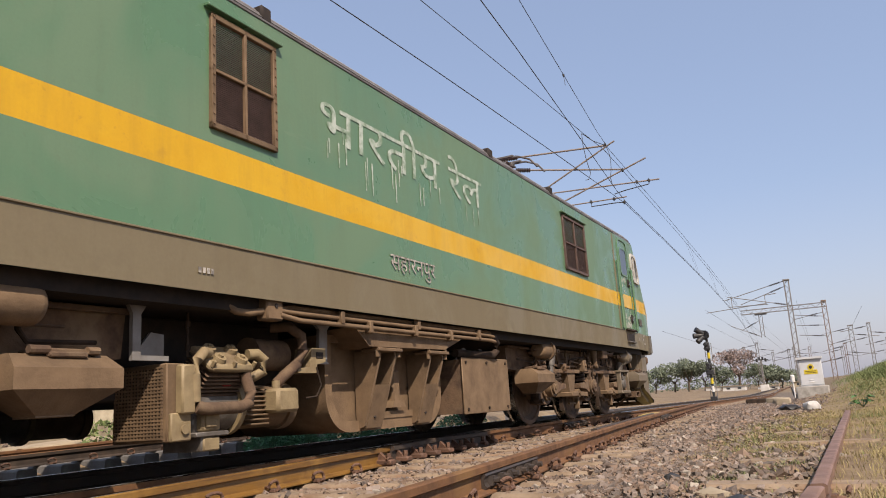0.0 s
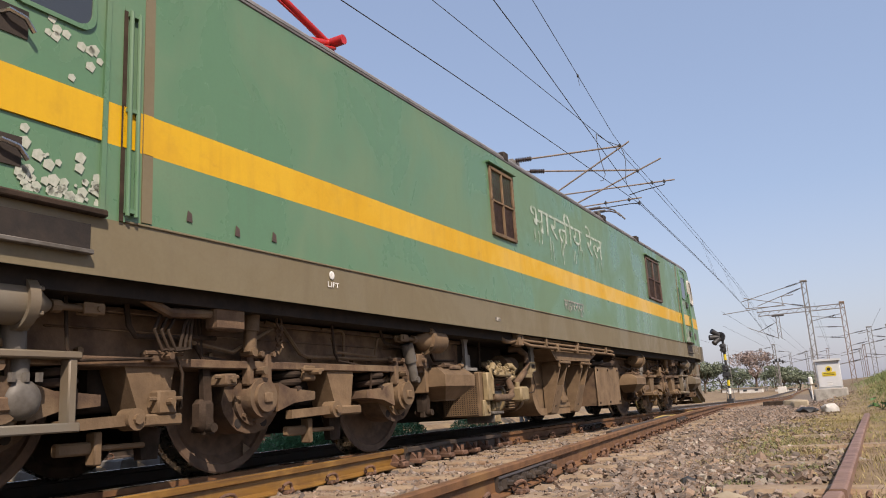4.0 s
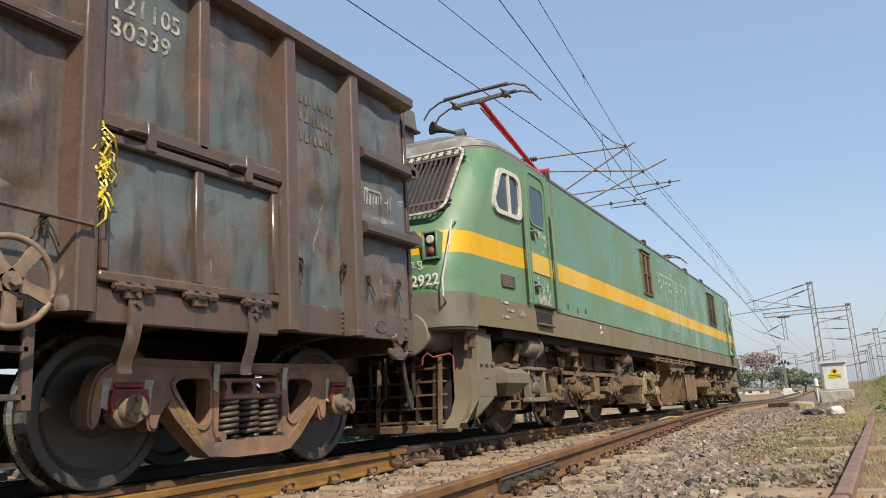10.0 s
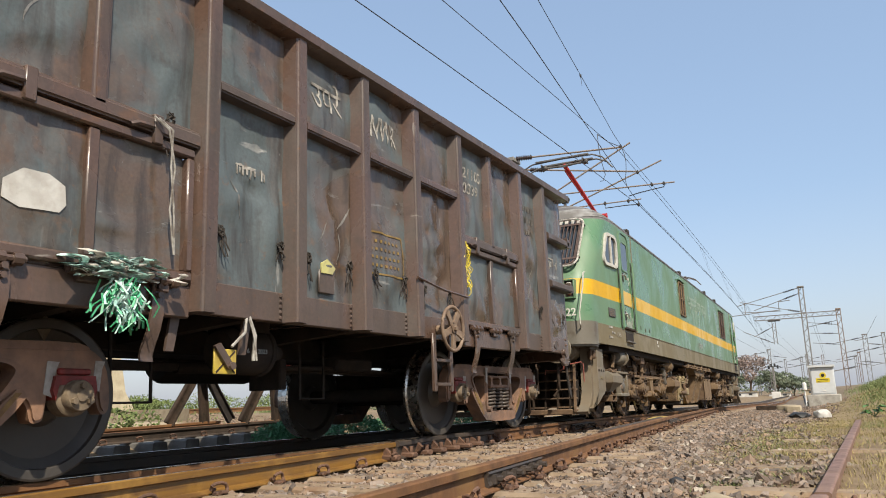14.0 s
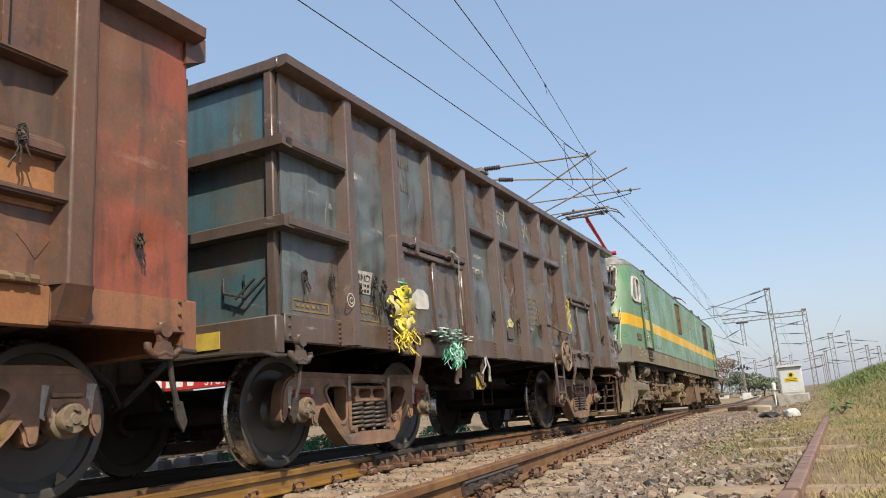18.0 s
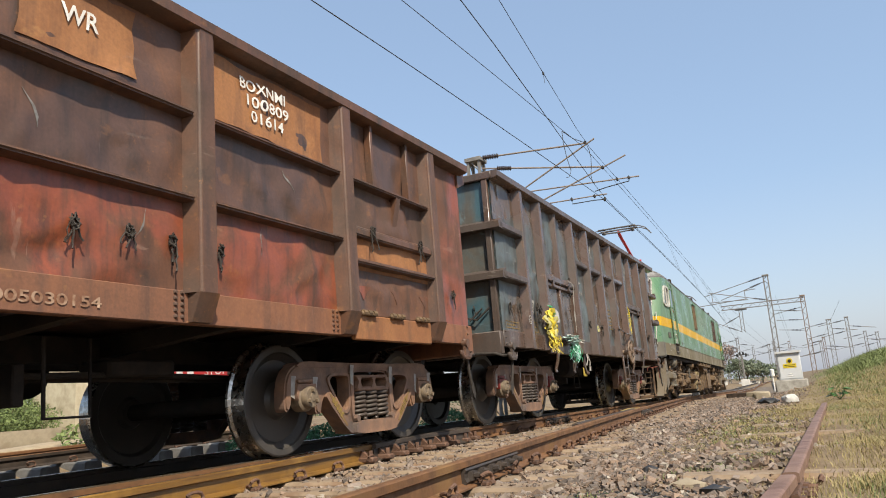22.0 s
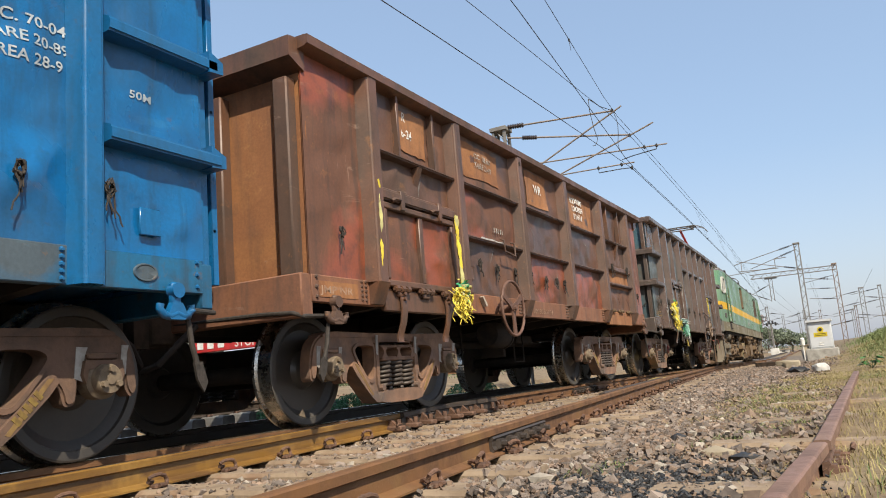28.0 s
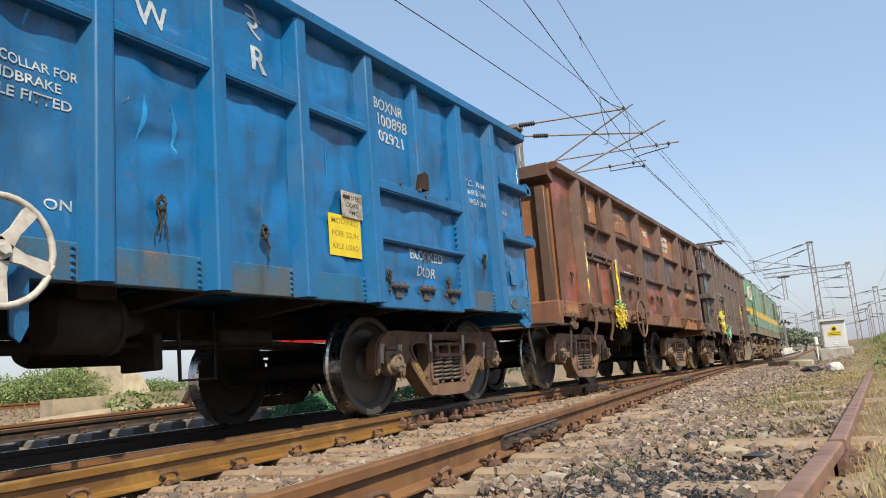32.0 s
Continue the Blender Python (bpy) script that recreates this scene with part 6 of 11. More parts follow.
def wagon_bogie(wag, yc, marks=None, frame_mat=M_BOGIE, cap=M_CAPM, far=True, red=False):
    """Cast three-piece bogie: two side frames, bolster, springs, two wheelsets."""
    r = 0.456
    for s in (1, -1):
        side = s > 0
        sf = part("side_frame", (SF if side else FAR["side_frame"]).copy(), frame_mat, wag, "cast steel bogie side frame with brown dust", at=(0, yc, 0))
        part("bolster_end", (BOLME if side else FAR["bolster_end"]).copy(), frame_mat, sf)
        part("spring_nest", (SPRME if side else FAR["spring_nest"]).copy(), M_SPRING, sf, "coil springs under the bolster", smooth=True)
        for k in (1, -1):
            part("bearing_adapter", (ADME if side else FAR["bearing_adapter"]).copy(), M_DRED if red and side else frame_mat, sf, at=(0, k * 1.0, r))
            part("bearing_cap", (CAPME if side else FAR["bearing_cap"]).copy(), cap if side else M_CAPM, sf, "round bearing end cap with three bolts", at=(0, k * 1.0, r))
        if side and marks:
            for u, v, txt, tilt in marks:
                if not txt:
                    bm = bmn()
                    for q in range(5):
                        prism(bm, [(0.042 * q, 0.0), (0.042 * q + 0.026, 0.0), (0.042 * q + 0.026, 0.055), (0.042 * q, 0.055)], "x", 1.196, 1.2005)
                    t = part("cast_lettering", bm, M_YDULL, sf, "raised lettering too worn to read")
                else:
                    t = paint_text("cast_lettering", txt, 1.2005, 0, 0, 0.075, M_YDULL, sf, width=0.21 if len(txt) > 4 else 0.17)
                ca, sa = math.cos(radians(tilt)), math.sin(radians(tilt))
                for vv in t.data.vertices:
                    vv.co.y, vv.co.z = u + vv.co.y * ca - vv.co.z * sa, v + vv.co.y * sa + vv.co.z * ca
        if side:
            # dull yellow wash on the tension members, white examiner's dabs
            for q in (1, -1):
                bm = bmn()
                prism(bm, [(q * 0.695, 0.475), (q * 0.66, 0.475), (q * 0.43, 0.205), (q * 0.455, 0.195)], "x", 1.195, 1.1985)
                part("paint_wash", bm, M_YWASH, sf, "dull yellow paint on the frame")
            r2 = random.Random(int(yc * 10))
            for yy, zz, hh in ((-0.335, 0.56, 0.16), (0.335, 0.56, 0.15), (-0.86, 0.45, 0.17), (0.86, 0.47, 0.17), (-1.15, 0.47, 0.16), (1.15, 0.5, 0.15)):
                k = r2.uniform(0.016, 0.034)
                bm = bmn()
                prism(bm, [(yy - k, zz), (yy + k * 0.6, zz - 0.02), (yy + k, zz + hh * 0.7), (yy + k * 1.6, zz + hh), (yy - k * 0.6, zz + hh * 1.02)], "x", 1.169 if abs(yy) > 0.5 else 1.191, 1.173 if abs(yy) > 0.5 else 1.195)
                part("paint_dab", bm, M_WORNW2, sf, "worn white paint dab")
    bm = bmn()
    box(bm, -1.05, 1.05, -0.2, 0.2, 0.5, 0.74, 0.02)
    for k in (1, -1):
        box(bm, -0.9, 0.9, k * 0.47 - 0.05, k * 0.47 + 0.05, 0.34, 0.46, 0.01)
    part("bolster", bm, M_BLACK, wag, at=(0, yc, 0))
    for k in (1, -1):
        wheelset(wag, yc + k * 1.0, r, M_WHEEL)


# ======== wagons ========
PANELS = []   # near-side sheets, to lay markings on them


def panel(parent, y0, y1, z0, z1, x, material, seed, amp=0.014, sx=1, bulge=0.0):
    """Thin steel sheet, dented, bulged and creased."""
    amp *= 1.35
    g = 0.05 if sx > 0 else 0.22
    ny, nz = max(3, int((y1 - y0) / g)), max(3, int((z1 - z0) / g))
    r = random.Random(seed * 7 + int(z0 * 10))
    big = (y1 - y0) * (z1 - z0) > 0.35
    cre = []
    for k in range(r.randint(2, 4) if big else 1):
        cre.append((y0 + (y1 - y0) * r.uniform(0.2, 0.8), z0 + (z1 - z0) * r.uniform(0.1, 0.65), r.uniform(-1.3, 1.3), r.uniform(0.12, 0.30), r.uniform(0.025, 0.05), r.choice((-1, 1, 1)) * amp * r.uniform(0.7, 1.5)))
    D = np.zeros((nz + 1, ny + 1))
    for j in range(nz + 1):
        for i in range(ny + 1):
            y, z = y0 + (y1 - y0) * i / ny, z0 + (z1 - z0) * j / nz
            e = min(1, 2.5 * math.sin(math.pi * i / ny) * math.sin(math.pi * j / nz))
            d = noise.noise(Vector((y * 2.1, z * 1.7, seed))) * amp * 2.4 + noise.noise(Vector((y * 6, z * 5, seed + 9))) * amp * 0.9
            for cy, cz, t, ln, wd, hh in cre:
                u, v = (y - cy) * math.cos(t) + (z - cz) * math.sin(t), -(y - cy) * math.sin(t) + (z - cz) * math.cos(t)
                d += hh * math.exp(-(u / ln) ** 2 - (v / wd) ** 2)
            D[j, i] = d * e + bulge * e
    vs, fs = [], []
    for side in (0, 1):
        for j in range(nz + 1):
            for i in range(ny + 1):
                vs.append((sx * (x + D[j, i] - (0.012 if side else 0)), y0 + (y1 - y0) * i / ny, z0 + (z1 - z0) * j / nz))
    m = (nz + 1) * (ny + 1)
    for j in range(nz):
        for i in range(ny):
            a = j * (ny + 1) + i
            q = (a, a + 1, a + ny + 2, a + ny + 1)
            fs.append(q if sx > 0 else q[::-1])
            q = tuple(m + k for k in q)
            fs.append(q[::-1] if sx > 0 else q)
    if sx > 0:
        PANELS.append((parent if parent.parent is None else parent.parent, y0, y1, z0, z1, x, D))
    return raw("side_panel", vs, fs, material, parent, smooth=True)


def skin(w, y, z, default=1.512):
    """Outer face of the sheet at a place on a wagon's near side."""
    best = None
    for p, y0, y1, z0, z1, x, D in PANELS:
        if p is w and y0 <= y <= y1 and z0 <= z <= z1:
            u, v = (y - y0) / (y1 - y0) * (D.shape[1] - 1), (z - z0) / (z1 - z0) * (D.shape[0] - 1)
            i, j = min(int(u), D.shape[1] - 2), min(int(v), D.shape[0] - 2)
            u, v = u - i, v - j
            d = (D[j, i] * (1 - u) + D[j, i + 1] * u) * (1 - v) + (D[j + 1, i] * (1 - u) + D[j + 1, i + 1] * u) * v
            best = max(best or 0, x + d)
    return default if best is None else best


def lay(ob, w, lift=0.005):
    """Press a flat marking on to the dented sheet behind it."""
    bm = bmesh.new()
    bm.from_mesh(ob.data)
    x0 = min(v.co.x for v in bm.verts)
    for _ in range(4):
        long = [e for e in bm.edges if e.calc_length() > 0.055]
        if long:
            bmesh.ops.subdivide_edges(bm, edges=long, cuts=1)
    bmesh.ops.triangulate(bm, faces=bm.faces)
    for v in bm.verts:
        v.co.x = skin(w, v.co.y, v.co.z) + lift + (v.co.x - x0)
    bm.to_mesh(ob.data)
    bm.free()
    return ob


def flat_on(ob, w, lift=0.003):
    """Set a stiff flat notice on the proudest point of the sheet behind it."""
    ys, zs = [v.co.y for v in ob.data.vertices], [v.co.z for v in ob.data.vertices]
    top = max(skin(w, min(ys) + (max(ys) - min(ys)) * i / 8, min(zs) + (max(zs) - min(zs)) * j / 8) for i in range(9) for j in range(9))
    x0 = min(v.co.x for v in ob.data.vertices)
    for v in ob.data.vertices:
        v.co.x += top + lift - x0
    return ob


def on_notice(ob, notice):
    """Lay lettering on the face of a flat notice."""
    face = max(v.co.x for v in notice.data.vertices)
    x0 = min(v.co.x for v in ob.data.vertices)
    for v in ob.data.vertices:
        v.co.x += face + 0.001 - x0
    return ob


def scuffs(w, spots, material, seed):
    """Bright scrapes and bare patches on the sheets. spots: y, z, length, lean."""
    r = random.Random(seed)
    for y, z, ln, lean in spots:
        bm = bmn()
        left, right = [], []
        n = 7
        wd = ln * r.uniform(0.05, 0.10)
        for k in range(n + 1):
            f = k / n
            cy, cz = y + lean * ln * f + 0.02 * math.sin(4 * f + y), z + ln * f
            h = wd * math.sin(math.pi * min(0.97, max(0.03, f))) * r.uniform(0.35, 1.0)
            left.append((cy - h, cz))
            right.append((cy + h * r.uniform(0.2, 1), cz + h * 0.3))
        prism(bm, left + right[::-1], "x", 1.5, 1.5012)
        lay(part("scrape", bm, material, w), w, 0.002)


def rib(parent, y, z0, z1, x, material, w=0.20, w2=0.115, d=0.11, sx=1, name="stanchion", flare=False):
    bm = bmn()
    prism(bm, [(x * sx, y - w / 2), ((x + d) * sx, y - w2 / 2), ((x + d) * sx, y + w2 / 2), (x * sx, y + w / 2)], "z", z0, z1)
    es = [e for e in bm.edges if min(abs(v.co.x) for v in e.verts) > x + d - 0.001 and abs(e.verts[0].co.z - e.verts[1].co.z) > 0.1]
    bmesh.ops.bevel(bm, geom=es, offset=0.016, segments=3, affect='EDGES')
    return part(name, bm, material, parent)


def rivets(parent, y, z0, z1, x, material, n=5, rows=1, sx=1):
    bm = bmn()
    for k in range(n):
        for q in range(rows):
            z = z0 + (z1 - z0) * k / (n - 1)
            rod(bm, (x * sx, y + 0.055 * q, z), ((x + 0.016) * sx, y + 0.055 * q, z), 0.017, 6, 0.009)
    return part("riveted_strip", bm, material, parent)


def band(parent, y0, y1, z, x, material, h=0.12, d=0.10, sx=1, slope=0.05):
    """Horizontal pressed stiffener with a sloping top."""
    bm = bmn()
    prism(bm, [(x * sx, z - h / 2), ((x + d) * sx, z - h / 2 + 0.012), ((x + d) * sx, z + h / 2 - slope), (x * sx, z + h / 2)], "y", y0, y1)
    es = [e for e in bm.edges if min(abs(v.co.x) for v in e.verts) > x + d - 0.001 and abs(e.verts[0].co.y - e.verts[1].co.y) > 0.1]
    bmesh.ops.bevel(bm, geom=es, offset=0.012, segments=3, affect='EDGES')
    return part("stiffener", bm, material, parent)


def wire_tangle(parent, y, z, x, seed, size=0.12, material=M_WIRE_R, name="wire_tie"):
    """A twist of old wire: a tight knot with loose hanging ends."""
    r = random.Random(seed)
    x = max(x, skin(parent, y, z, x))
    bm = bmn()
    for k in range(5):
        a = r.uniform(0, 6.28)
        pts = []
        for i in range(9):
            a += r.uniform(0.5, 1.3)
            q = size * r.uniform(0.10, 0.26)
            pts.append((x + 0.012 + r.uniform(0, 0.03), y + q * 0.75 * math.cos(a), z + size * 0.3 + q * 1.3 * math.sin(a)))
        pipe(bm, pts, r.uniform(0.005, 0.0075), 5)
    for k in range(r.randint(3, 5)):
        p = Vector((x + 0.02, y + r.uniform(-0.03, 0.03), z + size * 0.25))
        pts = [p.copy()]
        d = r.uniform(-0.012, 0.012)
        for i in range(r.randint(3, 6)):
            p = p + Vector((r.uniform(-0.006, 0.010), d + r.uniform(-0.014, 0.014), -size * r.uniform(0.12, 0.26)))
            p.x = max(p.x, x + 0.008)
            pts.append(p.copy())
        pipe(bm, pts, r.uniform(0.004, 0.006), 5)
    return part(name, bm, material, parent, "twisted rusty iron wire")


def strips(parent, y, z0, z1, x, mats, seed, n=26, spread=0.09, blob=0.0):
    """Fluttering shreds of plastic cord."""
    for mi, m in enumerate(mats):
        r = random.Random(seed + mi)
        vs, fs = [], []
        for k in range(n * 6):
            z = z0 + (z1 - z0) * r.random()
            yy = y + r.gauss(0, spread * 0.42)
            L = r.uniform(0.05, 0.17)
            a = r.gauss(0, 0.45)
            w = r.uniform(0.0022, 0.0055)
            xo = x + r.uniform(0.01, 0.05 + blob)
            b = len(vs)
            for i in range(4):
                f = i / 3
                py = yy + a * L * f + r.uniform(-0.016, 0.016)
                px = xo + 0.035 * math.sin(4 * f + k)
                vs += [(px, py - w, z - L * f), (px + 0.006, py + w, z - L * f)]
            for i in range(3):
                fs.append((b + 2 * i, b + 2 * i + 1, b + 2 * i + 3, b + 2 * i + 2))
        raw("cord_shred", vs, fs, m, parent, label="torn plastic cord tied to the door")


def hand_wheel(parent, y, z, R, material, x=1.68, spokes=5):
    """Dished hand brake wheel with broad flat spokes on a hub and spindle."""
    bm = bmn()
    pts = [(0, R * math.cos(radians(a)), R * math.sin(radians(a))) for a in range(0, 361, 12)]
    pipe(bm, pts, 0.017, 10)
    part_angles = [90 + 180 / spokes + 360 * q / spokes for q in range(spokes)]
    for a in part_angles:
        c, q = math.cos(radians(a)), math.sin(radians(a))
        prof = [(0.02, 0.042), (R * 0.45, 0.026), (R * 0.98, 0.036)]
        poly = [(c * d - q * h, q * d + c * h) for d, h in prof] + [(c * d + q * h, q * d - c * h) for d, h in prof[::-1]]
        prism(bm, poly, "x", -0.010, 0.010)
    rod(bm, (-0.16, 0, 0), (0.02, 0, 0), 0.045, 14)
    rod(bm, (0.015, 0, 0), (0.045, 0, 0), 0.026, 6)
    return part("hand_brake_wheel", bm, material, parent, "iron hand brake wheel with broad spokes", at=(x, y, z))


def box_door(w, y0, y1, body, dark, seed, sx=1, ztop=1.95):
    """Drop door: framed leaf, hinge bar, cotters, straps hanging to the bogie."""
    bm = bmn()
    for a, b, c, d in [(y0, y1, ztop - 0.09, ztop - 0.03), (y0, y1, 1.10, 1.16), (y0, y0 + 0.06, 1.16, ztop - 0.09), (y1 - 0.06, y1, 1.16, ztop - 0.09)]:
        box(bm, 1.50 * sx if sx > 0 else -1.565, 1.565 if sx > 0 else -1.50, a, b, c, d, 0.012)
    ym = (y0 + y1) / 2
    box(bm, *((1.50, 1.55) if sx > 0 else (-1.55, -1.50)), ym - 0.035, ym + 0.035, 1.16, ztop - 0.09, 0.008)
    door = part("drop_door", bm, body, w, "framed drop door")
    panel(door, y0 + 0.06, y1 - 0.06, 1.16, ztop - 0.09, 1.515, dark, seed, 0.012, sx)
    band(w, y0 - 0.02, y1 + 0.02, ztop + 0.05, 1.495, body, 0.15, 0.085, sx)
    bm = bmn()
    box(bm, *((1.48, 1.53) if sx > 0 else (-1.53, -1.48)), y0 - 0.02, y1 + 0.02, 0.89, 1.085, 0.01)
    part("door_sill", bm, body, w)
    if sx < 0:
        return
    for k, yy in enumerate((y0 + 0.22, ym, y1 - 0.22)):
        bm = bmn()
        rod(bm, (1.56, yy - 0.13, 1.085), (1.56, yy + 0.13, 1.085), 0.017, 8)
        for q in (-0.09, 0.0, 0.09):
            rod(bm, (1.555, yy + q - 0.025, 1.085), (1.555, yy + q + 0.025, 1.085), 0.032, 8)
        box(bm, 1.52, 1.56, yy - 0.06, yy + 0.06, 1.02, 1.08, 0.008)
        part("door_hinge", bm, body, w)
    for yy in (y0 + 0.3, y1 - 0.3):
        bm = bmn()
        pipe(bm, [(1.54, yy, ztop + 0.02), (1.585, yy - 0.05, ztop + 0.015), (1.60, yy - 0.16, ztop + 0.0), (1.59, yy - 0.2, ztop - 0.02)], 0.016, 6)
        box(bm, 1.53, 1.585, yy - 0.035, yy + 0.035, ztop - 0.08, ztop + 0.10, 0.008)
        part("door_latch", bm, body, w, "latch with a cotter pin")
    for yy in (y0 + 0.24, y1 - 0.24):
        bm = bmn()
        prof = [(1.545, 1.06), (1.562, 0.98), (1.566, 0.90), (1.556, 0.80), (1.532, 0.71), (1.520, 0.665), (1.528, 0.63)]
        prism(bm, prof + [(u - 0.016, v) for u, v in prof[::-1]], "y", yy - 0.042, yy + 0.042)
        for v in bm.verts:
            v.co.y -= 0.035 * (1 - sstep(0.64, 0.95, v.co.z))
        for q in (1.0, 1.045):
            rod(bm, (1.55, yy, q), (1.582, yy, q), 0.017, 8)
        part("door_strap", bm, body, w, "flat iron strap hanging below the door")


def blocked_door(w, y0, y1, body, sheet, seed, sx=1):
    """Welded-up door: plain sheets between two stiffeners, old hinges below."""
    panel(w, y0, y1, 1.44, 1.92, 1.512, sheet, seed, 0.012, sx)
    panel(w, y0, y1, 1.10, 1.46, 1.522, sheet, seed + 3, 0.016, sx)
    band(w, y0 - 0.04, y1 + 0.04, 1.94, 1.50, body, 0.15, 0.10, sx)
    band(w, y0 - 0.02, y1 + 0.02, 1.465, 1.50, body, 0.06, 0.09, sx, 0.01)
    bm = bmn()
    box(bm, *((1.48, 1.535) if sx > 0 else (-1.535, -1.48)), y0 - 0.02, y1 + 0.02, 0.895, 1.115, 0.01)
    part("door_sill", bm, body, w)
    for q in ((y0 + 0.25, (y0 + y1) / 2, y1 - 0.22) if sx > 0 else ()):
        bm = bmn()
        rod(bm, (1.565, q - 0.12, 1.085), (1.565, q + 0.12, 1.085), 0.015, 8)
        for k in (-0.08, 0.0, 0.08):
            rod(bm, (1.56, q + k - 0.022, 1.085), (1.56, q + k + 0.022, 1.085), 0.028, 8)
        box(bm, 1.53, 1.55, q - 0.05, q + 0.05, 0.98, 1.09, 0.006)
        for k in (-0.13, 0.13):
            rod(bm, (1.53, q + k, 1.05), (1.552, q + k, 1.05), 0.014, 6)
        part("door_hinge", bm, M_HINGEB, w, "seized rusty hinge welded over")
    # bolt heads and rusty blisters on the door's stiffener and edges
    for q, z in ((y0 + 0.30, 1.975), (y0 + 0.62, 1.97), (y0 + 0.72, 1.935), (y1 - 0.30, 1.98)):
        if sx > 0:
            bm = bmn()
            rod(bm, (1.60, q, z), (1.618, q, z), 0.016, 6)
            part("bolt_head", bm, M_HINGEB, w)
    if sx > 0:
        rivets(w, y1 - 0.03, 1.12, 1.86, 1.523, body, 14, 1)
        rivets(w, y0 + 0.03, 1.12, 1.40, 1.523, body, 6, 1)


def corner_hook(w, y, body, x=1.53):
    bm = bmn()
    box(bm, x, x + 0.045, y - 0.035, y + 0.035, 0.84, 0.98, 0.012)
    rod(bm, (x, y, 0.93), (x + 0.06, y, 0.93), 0.045, 14)
    for q in (1, -1):
        pipe(bm, [(x + 0.03, y, 0.80), (x + 0.03, y + 0.045 * q, 0.782), (x + 0.03, y + 0.09 * q, 0.79), (x + 0.03, y + 0.118 * q, 0.822), (x + 0.03, y + 0.112 * q, 0.85)], 0.024, 10)
    prism(bm, [(y - 0.035, 0.86), (y + 0.035, 0.86), (y + 0.075, 0.785), (y + 0.05, 0.762), (y - 0.05, 0.762), (y - 0.075, 0.785)], "x", x + 0.008, x + 0.05)
    part("rope_hook", bm, body, w, "double cast rope hook")


